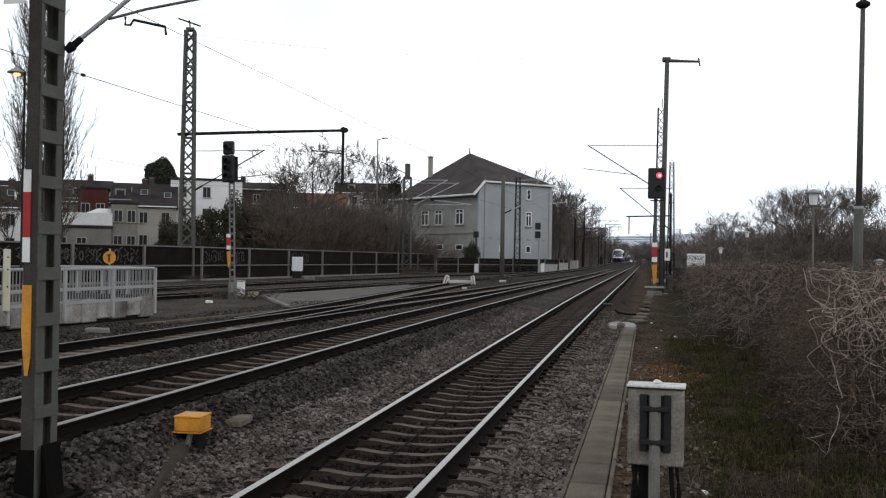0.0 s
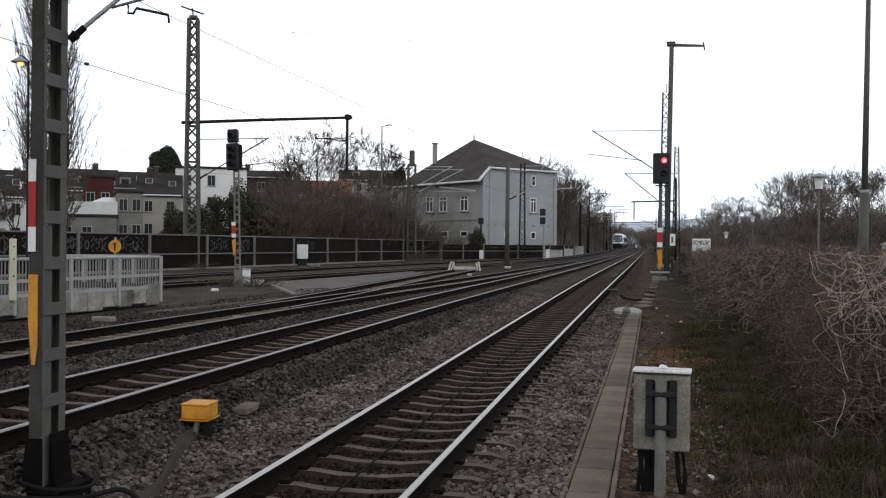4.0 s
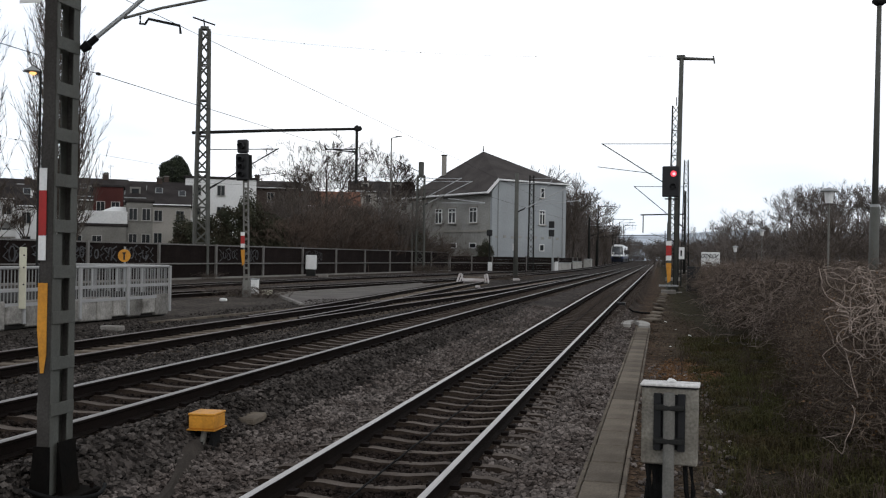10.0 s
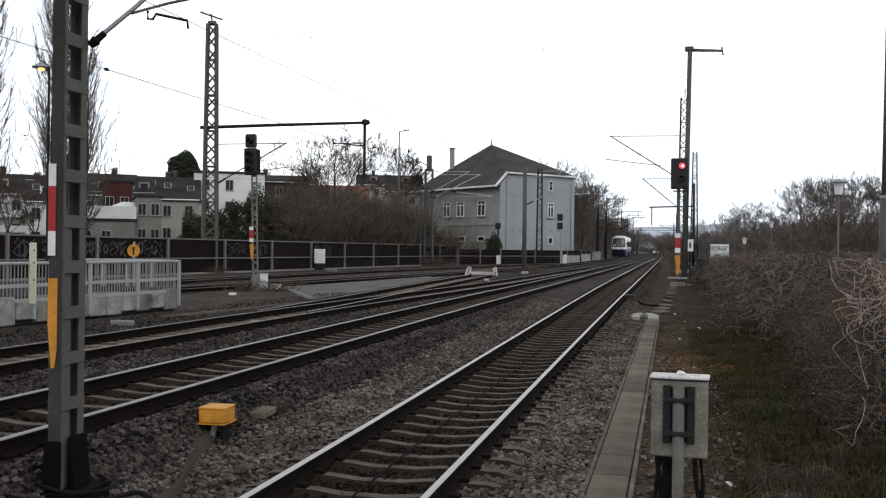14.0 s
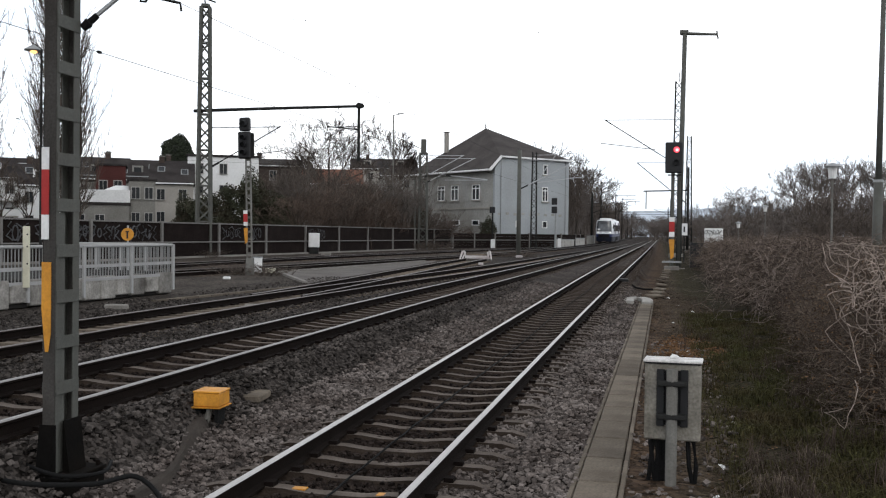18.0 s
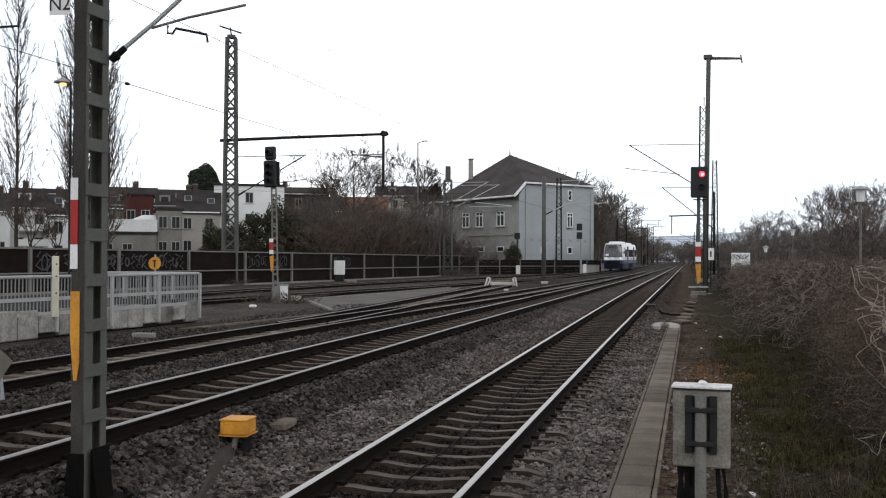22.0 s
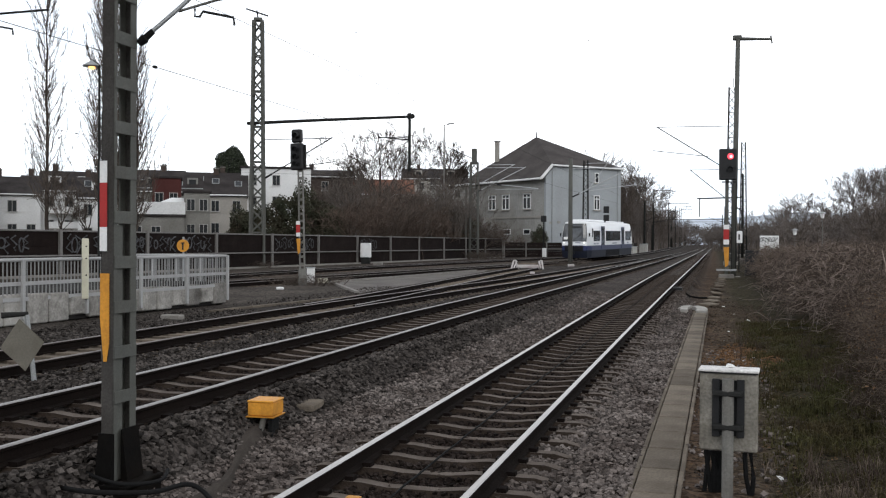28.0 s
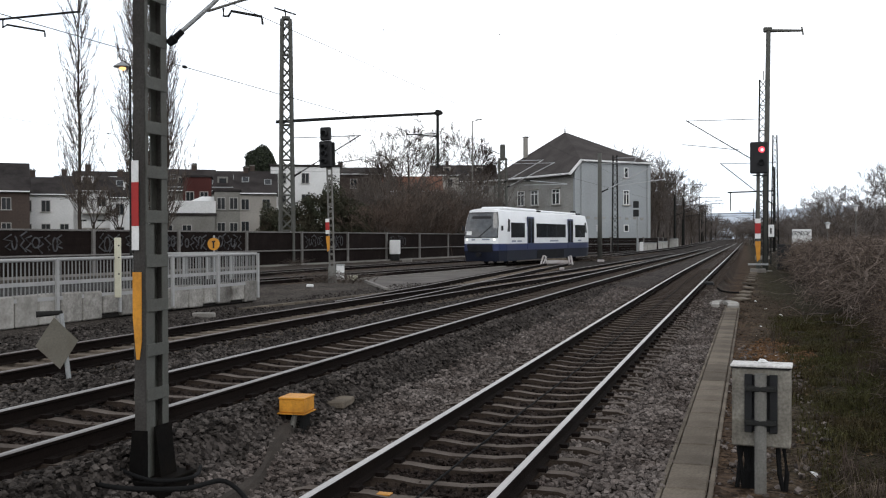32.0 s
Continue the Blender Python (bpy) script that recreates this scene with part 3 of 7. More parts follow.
# ---- lattice masts and plain masts ----
def lattice_mast(m, height, wb, wt, label, mat, cat="catenary mast", bar=0.085, group=""):
    t = thing("lattice_mast", m, label, cat, group)

    def half(z):
        return (wb + (wt - wb) * min(1, z / height)) / 2

    corners = [(-1, -1), (1, -1), (1, 1), (-1, 1)]
    for a, c in corners:
        b = Build()
        b.beam((a * half(0), c * half(0), 0), (a * half(height), c * half(height), height), bar)
        part("leg", b, mat, t)
    n = max(8, int(height / (0.75 * (wb + wt) / 2 + 0.25)))
    for k in range(4):
        b = Build()
        p, q = corners[k], corners[(k + 1) % 4]
        for i in range(n):
            z0, z1 = height * i / n, height * (i + 1) / n
            u, v = (p, q) if (i + k) % 2 else (q, p)
            b.beam((u[0] * half(z0), u[1] * half(z0), z0), (v[0] * half(z1), v[1] * half(z1), z1), bar * 0.62)
            if i % 3 == 0:
                b.beam((p[0] * half(z0), p[1] * half(z0), z0), (q[0] * half(z0), q[1] * half(z0), z0), bar * 0.5)
        part("lattice_bracing", b, mat, t)
    part("foundation", Build().box((0, 0, -0.15), (wb + 0.5, wb + 0.5, 0.5), chamfer=0.05), CONCRETE, t)
    return t


def plain_mast(m, height, r0, r1, label, mat, name="mast", cat="mast", group="", n=10):
    t = thing(name, m, label, cat, group)
    part("shaft", Build().tube([(0, 0, -0.2), (0, 0, height)], [r0, r1], n), mat, t, smooth=True)
    part("foundation", Build().box((0, 0, -0.2), (r0 * 5, r0 * 5, 0.5), chamfer=0.04), CONCRETE, t)
    return t


def cantilever(t, base, reach, top, low, steady, mat=BRIGHT, r=0.045):
    """A swivelling bracket on the mast thing t: top tube, slanting tube and steady arm at their heights. reach: vector in the plan."""
    x, y = base
    dx, dy = reach
    part("top_tube", Build().tube([(x, y, top), (x + dx, y + dy, top)], r * 0.7, 6), mat, t)
    part("slanting_tube", Build().tube([(x, y, low), (x + dx, y + dy, top + 0.05)], r, 6), mat, t)
    if steady:
        part("steady_arm", Build().tube([(x + dx * 0.3, y + dy * 0.3, steady - 0.09 * abs(dx)), (x + dx * 1.05, y + dy * 1.05, steady)], r * 0.65, 6), mat, t)
    part("insulator", Build().tube([(x + dx * 0.03, y + dy * 0.03, low + (top - low) * 0.03), (x + dx * 0.14, y + dy * 0.14, low + (top - low) * 0.14)], r * 1.7, 8), DARK_STEEL, t)


def build_masts():
    # tall headspan mast in the yard with its long boom
    t = lattice_mast(pose(-33.72, 69.5, 0.1, 0, 0, 22), 18.8, 1.02, 0.62, "tall grey-green lattice steel mast beside the noise barrier", STEEL, bar=0.2)
    part("mast_cap", Build().box((0, 0, 18.9), (0.62, 0.62, 0.25), chamfer=0.04), STEEL, t)
    part("cross_bar", Build().beam((-0.9, 0, 19.7), (0.75, 0, 19.2), 0.1).beam((0, 0, 18.9), (-0.1, 0, 19.6), 0.1), DARK_STEEL, t)
    part("boom", Build().tube([(-0.8, 0.3, 11.02), (5, -2.0, 11.12), (11.6, -4.5, 11.2)], [0.13, 0.12, 0.1], 8), DARK_STEEL, t)
    part("drop_post", Build().tube([(11.25, -4.37, 11.45), (11.25, -4.37, 7.2)], 0.11, 8), DARK_STEEL, t)
    part("boom_clamp", Build().box((11.3, -4.4, 11.22), (0.5, 0.35, 0.35), chamfer=0.05), DARK_STEEL, t)
    cantilever(t, (0.35, -0.1), (5.3, -2.1), 9.75, 6.7, 8.0, DARK_STEEL)
    cantilever(t, (11.2, -4.37), (-2.2, 0.9), 9.7, 9.5, None, DARK_STEEL)
    # plain masts in the yard
    t = lattice_mast(pose(-28.4, 118, 0.1, 0, 0, 8), 11.8, 1.0, 0.82, "stout grey lattice mast in a clump of weeds by the barrier", STEEL, bar=0.15)
    part("side_post", Build().beam((-0.95, -0.3, 0.0), (-0.95, -0.3, 8.6), 0.2), STEEL, t)
    cantilever(t, (0, 0), (6.3, -0.5), 11.1, 8.0, None)
    cantilever(t, (0, -0.6), (5.0, -0.6), 11.4, 8.7, None)
    cantilever(t, (2.6, 0), (5.2, -0.4), 8.5, 9.1, None)
    part("insulator", Build().tube([(0.3, 0, 12.0), (-3.2, -0.4, 13.6)], [0.05, 0.05], 6), DARK_STEEL, t)
    part("mast_head", Build().box((0, 0, 12.5), (0.62, 0.62, 1.9), chamfer=0.06), STEEL, t)
    t = plain_mast(pose(-12.4, 88, 0.1), 9.5, 0.21, 0.17, "plain grey mast between the yard tracks", STEEL, "catenary_mast", "catenary mast")
    cantilever(t, (0, 0), (5.5, -0.4), 8.6, 6.0, 7.1, r=0.035)
    t = lattice_mast(pose(-17.6, 140, 0.1), 13.6, 0.8, 0.55, "slim lattice mast before the grey building", DARK_STEEL, bar=0.09)
    cantilever(t, (0, 0), (3.1, -0.5), 13.2, 9.0, 10.2)
    # masts beside the near line
    t = plain_mast(pose(1.2, 72, -0.2, 0, 0.75, 0), 16.7, 0.2, 0.16, "very tall grey steel post with a short arm at its top", STEEL, "catenary_mast", "catenary mast", n=12)
    part("top_arm", Build().tube([(-0.3, 0, 16.55), (0.3, 0, 16.5), (2.2, -0.1, 16.4)], [0.16, 0.12, 0.08], 8), STEEL, t)
    part("arm_hook", Build().beam((2.15, -0.1, 16.65), (2.25, -0.1, 16.1), 0.1), STEEL, t)
    part("post_cap", Build().box((-0.05, 0, 16.6), (0.6, 0.35, 0.3), chamfer=0.05), STEEL, t)
    t = lattice_mast(pose(1.63, 112, 0.1), 18.9, 1.1, 0.62, "tall lattice mast along the near line", DARK_STEEL, bar=0.12)
    cantilever(t, (0, 0), (-7.95, -0.5), 14.75, 9.75, 12.2, DARK_STEEL, 0.055)
    part("mast_tip", Build().beam((0.1, 0, 18.9), (0.1, 0, 19.9), 0.1), DARK_STEEL, t)
    t = lattice_mast(pose(4.4, 172, 0.35), 18.6, 1.2, 0.62, "distant lattice mast along the near line", DARK_STEEL, bar=0.13)
    cantilever(t, (0, 0), (-8.6, -0.5), 14.1, 7.0, None, DARK_STEEL, 0.07)
    t = plain_mast(pose(3.75, 150, 0), 12.2, 0.22, 0.17, "dark mast with a long boom and a drop post", DARK_STEEL, "catenary_mast", "catenary mast")
    part("boom", Build().tube([(0, 0, 8.85), (-6.4, 0, 8.7)], 0.1, 6), DARK_STEEL, t)
    part("drop_post", Build().tube([(-6.0, 0, 8.75), (-6.0, 0, 6.05)], 0.09, 6), DARK_STEEL, t)
    t = plain_mast(pose(-23.4, 25, 0.1), 10.2, 0.2, 0.16, "grey mast of the far platform with a bracket arm", STEEL, "catenary_mast", "catenary mast")
    part("bracket_tube", Build().tube([(0, 0, 8.5), (1.75, 0, 8.68), (4.6, 0, 8.72)], 0.035, 8), DARK_STEEL, t)
    part("steady_arm", Build().tube([(1.85, 0, 8.66), (1.85, 0, 8.42), (2.0, 0, 8.5), (3.35, 0, 8.22), (3.37, 0, 8.05)], 0.03, 6), DARK_STEEL, t)
    # street lamp behind the barrier
    t = thing("street_lamp", pose(-34.14, 125, 0.1), "slender grey lamp post with a short arm behind the barrier", "street lamp")
    part("pole", Build().tube([(0, 0, -0.1), (0, 0, 17.3)], [0.12, 0.08], 8), POST_GREY, t)
    part("arm", Build().tube([(0, 0, 17.25), (1.0, 0, 17.45)], 0.05, 6), POST_GREY, t)
    part("lamp_head", Build().box((0.95, 0, 17.46), (0.8, 0.3, 0.14), chamfer=0.05), GALV, t)
    # masts farther down the line
    rng = random.Random(4)
    for x, y, h in ((-12.5, 185, 10), (-13.8, 230, 11), (3.6, 225, 14), (-11.5, 275, 10), (-13, 320, 11), (2.6, 300, 13), (-10.5, 365, 10), (2.4, 380, 13), (-16, 205, 9)):
        t = plain_mast(pose(x, y, 0), h, 0.24, 0.18, "far dark mast of the overhead line", DARK_STEEL, "catenary_mast", "catenary mast", "masts far down the line")
        cantilever(t, (0, 0), ((5.5 if x < 0 else -5.5), -0.5), 8.0, 6.2, 6.6, DARK_STEEL)
    # gantry far down the line
    g = thing("signal_gantry", pose(-6, 262, 0), "far dark steel gantry across the tracks", "gantry")
    for x in (-7.5, 10.0):
        part("gantry_leg", Build().beam((x, 0, 0), (x, 0, 8.4), 0.25), DARK_STEEL, g)
    part("gantry_beam", Build().beam((-7.7, 0, 8.3), (10.2, 0, 8.3), 0.13).beam((-7.7, 0, 7.7), (10.2, 0, 7.7), 0.1), DARK_STEEL, g)


build_masts()


def build_far_masts():
    """Slim masts with their arms, far down the line."""
    for x, y, h, arm, up in ((-11.16, 190, 12.3, 3.4, 0.0), (-10.2, 230, 11.5, 4.5, 0.0), (-9.9, 260, 11.7, 4.0, 0.8), (-10.2, 300, 12.6, 0.0, 0.0), (-9.8, 302, 12.6, 3.5, 0.0)):
        t = thing("catenary_mast", pose(x, y, 0.0), "slim far catenary mast with one arm", "catenary mast", "far masts down the line")
        part("mast", Build().tube([(0, 0, -0.3), (0, 0, h)], [0.14, 0.1], 6), DARK_STEEL, t)
        if arm:
            part("arm", Build().beam((0, 0, h - 0.3), (arm, 0, h - 0.3 + up * 0.2), 0.12, 0.12), DARK_STEEL, t)
            part("strut", Build().beam((0, 0, h - 1.9), (arm * 0.6, 0, h - 0.4), 0.07, 0.07), DARK_STEEL, t)
            part("dropper", Build().beam((arm * 0.85, 0, h - 0.4), (arm * 0.85, 0, h - 1.7), 0.09, 0.09), DARK_STEEL, t)
            part("steady_arm", Build().beam((arm * 0.85, 0, h - 1.7), (arm * 0.3, 0, h - 1.9), 0.06, 0.06), DARK_STEEL, t)


build_far_masts()


def build_overhead_wires():
    w = thing("overhead_wires", Matrix(), "thin dark contact wires and catenary over the tracks", "overhead wire")
    def wire(p, q, sag, r, n=14):
        p, q = Vector(p), Vector(q)
        pts = [p.lerp(q, i / n) - Vector((0, 0, sag * 4 * (i / n) * (1 - i / n))) for i in range(n + 1)]
        part("wire", Build().tube(pts, r, 4), DARK_STEEL, w)
        for k in (0.22, 0.47, 0.71):
            if r > 0.007:
                c = p.lerp(q, k) - Vector((0, 0, sag * 4 * k * (1 - k)))
                part("insulator", Build().box(c, (0.05, 0.09, 0.05)), DARK_STEEL, w)
    wire((-6.6, -10, 5.15), (-6.2, 112, 5.5), 0.0, 0.004)
    wire((-10.4, -10, 5.2), (-10.0, 112, 6.4), 0.1, 0.0075)
    wire((-26.0, 5, 6.5), (-24.0, 69, 6.6), 0.1, 0.008)
    wire((-60, 78, 9.5), (-20, 92, 8.4), 0.5, 0.012)
    wire((-33.7, 69.5, 18.7), (1.35, 72, 16.5), 0.7, 0.008)


build_overhead_wires()


# ---- signals ----
def mast_signs(t, x, y, z, k=1.0):
    for dz, h, mat in ((0.75, 0.2, WHITE), (0.42, 0.46, RED), (0.08, 0.22, WHITE)):
        part("mast_sign", Build().box((x, y, z + dz * k), (0.24 * k, 0.02, h * k)), mat, t)
    part("mast_sign", Build().prism([(x - 0.12 * k, z - 0.15 * k), (x + 0.12 * k, z - 0.15 * k), (x + 0.1 * k, z - 0.95 * k), (x - 0.04 * k, z - 1.05 * k)], "y", y - 0.01, y + 0.01), YELLOW, t,
         "orange-yellow plate")


def build_signals():
    # yard signal, dark
    t = thing("light_signal", pose(-18.2, 42.2, 0.1, 0, -1.4, 0) @ Matrix.Diagonal((1.09, 1.09, 1.09, 1)), "unlit black light signal on a slim lattice mast", "railway signal")
    for s in (-1, 1):
        part("leg", Build().beam((s * 0.1, 0, 0), (s * 0.1, 0, 4.9), 0.045, 0.09), POST_GREY, t)
    part("lattice_bracing", Build().beam((0, 0, 0.2), (0, 0, 0.26), 0.2, 0.02), GALV, t)
    b = Build()
    for i in range(16):
        b.box((0, 0, 0.3 + i * 0.3), (0.2, 0.012, 0.1))
    part("batten_plates", b, POST_GREY, t)
    hd = part("signal_head", Build().box((-0.12, -0.05, 5.4), (0.56, 0.22, 1.12), chamfer=0.05), BLACK, t)
    up = part("signal_head", Build().box((-0.1, -0.05, 6.26), (0.46, 0.24, 0.56), chamfer=0.05), BLACK, t)
    for z in (5.1, 5.42, 5.72):
        part("hood", Build().tube([(-0.12, -0.16, z), (-0.12, -0.36, z - 0.02)], [0.12, 0.11], 10, cap=False), BLACK, hd)
    part("hood", Build().tube([(-0.1, -0.17, 6.28), (-0.1, -0.37, 6.26)], [0.14, 0.13], 10, cap=False), BLACK, up)
    part("bracket", Build().box((0.2, 0.05, 5.4), (0.08, 0.08, 1.0)), DARK_STEEL, t)
    mast_signs(t, -0.13, -0.06, 2.07, 0.73)
    part("foot", Build().tube([(0, 0, -0.1), (0, 0, 0.7)], [0.2, 0.15], 8), POST_GREY, t)
    c = thing("cable_cabinet", pose(-18.9, 44.8, 0.1) @ Matrix.Diagonal((1.15, 1.15, 1.1, 1)), "small pale grey cable post beside the signal", "cable cabinet")
    part("body", Build().box((0, 0, 0.32), (0.28, 0.25, 0.66), chamfer=0.02), WHITE, c)
    part("lid", Build().box((0, 0, 0.67), (0.32, 0.29, 0.05), chamfer=0.01), GALV, c)
    # red signal of the near line
    t = thing("light_signal", pose(0.72, 69.5, -0.2), "light signal showing red, mast with red and white plates", "railway signal")
    part("mast", Build().tube([(0, 0, 0), (0, 0, 7.0)], [0.15, 0.12], 8), STEEL, t)
    hd = part("signal_head", Build().box((0.05, -0.1, 7.62), (1.15, 0.3, 2.1), chamfer=0.07), BLACK, t)
    part("lens", Build().disc((0.22, -0.27, 8.15), (0, 1, 0), 0.2, 0.04, 16), LAMP_RED, hd, "glowing red lens")
    part("lens_core", Build().disc((0.25, -0.295, 8.13), (0, 1, 0), 0.1, 0.012, 12), LAMP_CORE, hd)
    part("lens", Build().disc((0.22, -0.262, 8.15), (0, 1, 0), 0.26, 0.02, 16), BLACK, hd)
    part("hood", Build().tube([(0.2, -0.25, 7.3), (0.2, -0.5, 7.28)], [0.2, 0.18], 10, cap=False), BLACK, hd)
    part("ladder", Build().beam((0.32, 0.15, 0.5), (0.32, 0.15, 6.6), 0.05).beam((0.6, 0.15, 0.5), (0.6, 0.15, 6.6), 0.05), DARK_STEEL, t)
    mast_signs(t, -0.02, -0.17, 2.3, 1.5)
    part("work_platform", Build().box((0.1, 0, 6.45), (0.9, 0.5, 0.06)), DARK_STEEL, t)
    f = part("foundation", Build().box((0, 0, 0.0), (1.0, 0.9, 0.5), chamfer=0.04), CONCRETE, t)
    part("bracket", Build().box((0, -0.3, 0.55), (1.3, 0.1, 0.12)), GALV, t)
    # yard signal before the building
    t = thing("light_signal", pose(-14.5, 140, 0.1), "distant unlit double signal on a grey mast", "railway signal")
    part("mast", Build().tube([(0, 0, 0), (0, 0, 5.3)], [0.16, 0.13], 8), GALV, t)
    for z in (6.7, 5.5):
        part("signal_head", Build().box((-0.2, -0.1, z), (0.78, 0.3, 0.95), chamfer=0.06), BLACK, t)
    c = part("equipment_box", Build().box((0.55, -0.1, 0.75), (0.45, 0.4, 1.5), chamfer=0.03), WHITE, t)
    t = thing("light_signal", pose(-22.5, 134, 0.1), "small dark square signal on a thin pole", "railway signal")
    part("mast", Build().tube([(0, 0, 0), (0, 0, 5.0)], 0.1, 8), DARK_STEEL, t)
    part("signal_head", Build().box((0, -0.1, 5.3), (0.75, 0.25, 0.85), chamfer=0.05), BLACK, t)
    part("equipment_box", Build().box((0.1, -0.1, 0.7), (0.5, 0.4, 1.2), chamfer=0.03), WHITE, t)


build_signals()


# ---- trackside furniture ----
def build_trackside():
    # junction box seen from behind on its post
    c = thing("junction_box", pose(0.13, 9.4, -0.22, 0, 0, -4), "weathered grey junction box on a post, cables below", "junction box")
    part("body", Build().box((0, 0, 0.79), (0.5, 0.24, 0.7), chamfer=0.012), CABINET, c)
    part("lid", Build().box((0, -0.01, 1.163), (0.525, 0.29, 0.024), chamfer=0.006), LID, c, "pale lid with dirt and bird droppings")
    # black strip modelled for the shadow line below the lid
    part("lid_seal", Build().box((0, -0.005, 1.144), (0.508, 0.258, 0.014)), BLACK, c)
    part("mounting_post", Build().tube([(0, -0.19, -0.3), (0, -0.19, 1.1)], 0.052, 10), POST_GREY, c)
    # black panel added behind the post, for the dark bands beside it
    part("backing_plate", Build().box((0, -0.123, 0.83), (0.27, 0.006, 0.5)), BLACK, c)
    for x in (-0.105, 0.105):
        part("mounting_rail", Build().box((x, -0.135, 0.83), (0.07, 0.03, 0.52), chamfer=0.005), BLACK, c)
    for z in (0.67, 0.97):
        part("clamp", Build().box((0, -0.18, z), (0.26, 0.13, 0.045), chamfer=0.008), DARK_STEEL, c)
    rng = random.Random(2)
    for x in (-0.2, -0.17, -0.14, -0.11, -0.09, -0.07, -0.13, 0.14, 0.19):
        part("cable", Build().tube([(x, -0.02, 0.42), (x + rng.uniform(-0.03, 0.03), -0.04, 0.2), (x + rng.uniform(-0.06, 0.06), 0.0, -0.05)], 0.022, 6), RUBBER, c)
    part("dropping", Build().tube([(-0.03, -0.02, 1.18), (-0.01, 0.0, 1.197), (0.02, 0.02, 1.19), (0.05, 0.03, 1.18)], [0.012, 0.02, 0.018, 0.008], 6), WHITE, c)
    # orange-yellow trackside magnet box
    y = thing("track_box", pose(-4.98, 10.5, -0.01, 0, 0, 3), "orange-yellow box on short black legs in the ballast", "trackside box")
    part("body", Build().box((0, 0, 0.185), (0.305, 0.33, 0.155), chamfer=0.012), YELLOW, y)
    part("lid", Build().box((0, 0, 0.272), (0.317, 0.342, 0.025), chamfer=0.008), YELLOW, y)
    part("flange", Build().box((0, 0, 0.1), (0.335, 0.365, 0.012)), YELLOW, y)
    for x in (-0.12, 0.11):
        part("leg", Build().box((x, -0.03, -0.04), (0.04, 0.22, 0.27)), RUBBER, y)
    part("base_plate", Build().box((0.0, 0.0, -0.17), (0.5, 0.4, 0.03)), DARK_STEEL, y)
    part("conduit", Build().tube([(0.02, -0.1, 0.09), (0.0, -0.13, -0.04), (-0.06, -0.22, -0.16)], 0.035, 8), POST_GREY, y)
    tr = thing("cable_trench", Matrix(), "low strip of fine grey sand over the cable from the mast to the box", "sand strip", kind="structure")
    vs, fs = [], []
    for i in range(15):
        u = i / 14
        cx, cy = -4.42 - 0.5 * u + 0.08 * math.sin(u * 5), 7.75 + 2.5 * u
        ww = 0.065 + 0.025 * math.sin(u * 9)
        gz = ground_z(cx, cy)
        vs += [(cx - ww * 1.5, cy, gz - 0.03), (cx - ww * 0.6, cy, gz + 0.075), (cx + ww * 0.6, cy, gz + 0.08 + 0.008 * math.sin(i * 2)), (cx + ww * 1.5, cy, gz - 0.03)]
    for i in range(14):
        fs += [(i * 4 + k, i * 4 + k + 1, i * 4 + k + 5, i * 4 + k + 4) for k in range(3)]
    part("sand", raw_mesh("sand", vs, fs, PATH_SAND), None, tr)
    s = thing("concrete_slab", pose(-5.1, 11.85, -0.02, 0, 0, 5), "flat grey concrete slab behind the orange-yellow box", "concrete slab")
    part("slab", Build().box((0, 0, 0), (0.42, 0.5, 0.1), chamfer=0.02), DUCT, s)
    # cables round the foot of the mast and over to the rail
    for pts, r in (([(-5.5, 7.55, 0.1), (-5.35, 7.15, 0.06), (-4.9, 7.0, 0.05), (-4.5, 7.3, 0.0), (-4.35, 7.7, -0.02), (-4.0, 7.5, -0.14), (-3.75, 7.0, -0.17)], 0.022),
                   ([(-5.75, 8.6, 0.15), (-5.6, 8.3, 0.1), (-5.6, 7.9, 0.1), (-5.3, 7.5, 0.09), (-4.8, 7.3, 0.05), (-4.6, 7.6, 0.02), (-4.75, 8.0, 0.03)], 0.018),
                   ([(-6.15, 8.22, 0.12), (-6.08, 8.1, 0.2), (-6.0, 8.05, 0.17), (-5.98, 7.95, 0.06), (-5.9, 7.7, 0.03)], 0.03)):
        k = thing("ground_cable", Matrix(), "black rubber cable lying on the ballast", "cable", "loose cables at the mast")
        fine = []
        for i in range(len(pts) - 1):
            p0, p1, p2, p3 = (Vector(pts[max(0, min(len(pts) - 1, i + d))]) for d in (-1, 0, 1, 2))
            for q in range(6):
                u = q / 6
                fine.append(0.5 * (2 * p1 + (p2 - p0) * u + (2 * p0 - 5 * p1 + 4 * p2 - p3) * u * u + (3 * p1 - p0 - 3 * p2 + p3) * u ** 3))
        part("sheath", Build().tube(fine, r, 6), RUBBER if r < 0.03 else GREYBOARD, k, smooth=True)
    # diamond board on its post
    d = thing("diamond_board", pose(-9.05, 11.6, 0.04, 0, -6, 42), "weathered grey diamond board, seen from behind, on a short post", "track sign")
    part("board", Build().add([(-0.28, 0, 0.62), (0, 0, 0.26), (0.28, 0, 0.62), (0, 0, 0.98), (-0.28, 0.02, 0.62), (0, 0.02, 0.26), (0.28, 0.02, 0.62), (0, 0.02, 0.98)],
                              [(0, 1, 2, 3), (7, 6, 5, 4), (0, 4, 5, 1), (1, 5, 6, 2), (2, 6, 7, 3), (3, 7, 4, 0)]), GREYBOARD, d)
    part("post", Build().tube([(0.1, 0.05, -0.1), (0.1, 0.05, 1.02)], 0.035, 8), GALV, d)
    part("cross_arm", Build().tube([(-0.22, 0.05, 1.05), (0.12, 0.05, 1.03)], [0.045, 0.03], 8), DARK_STEEL, d)
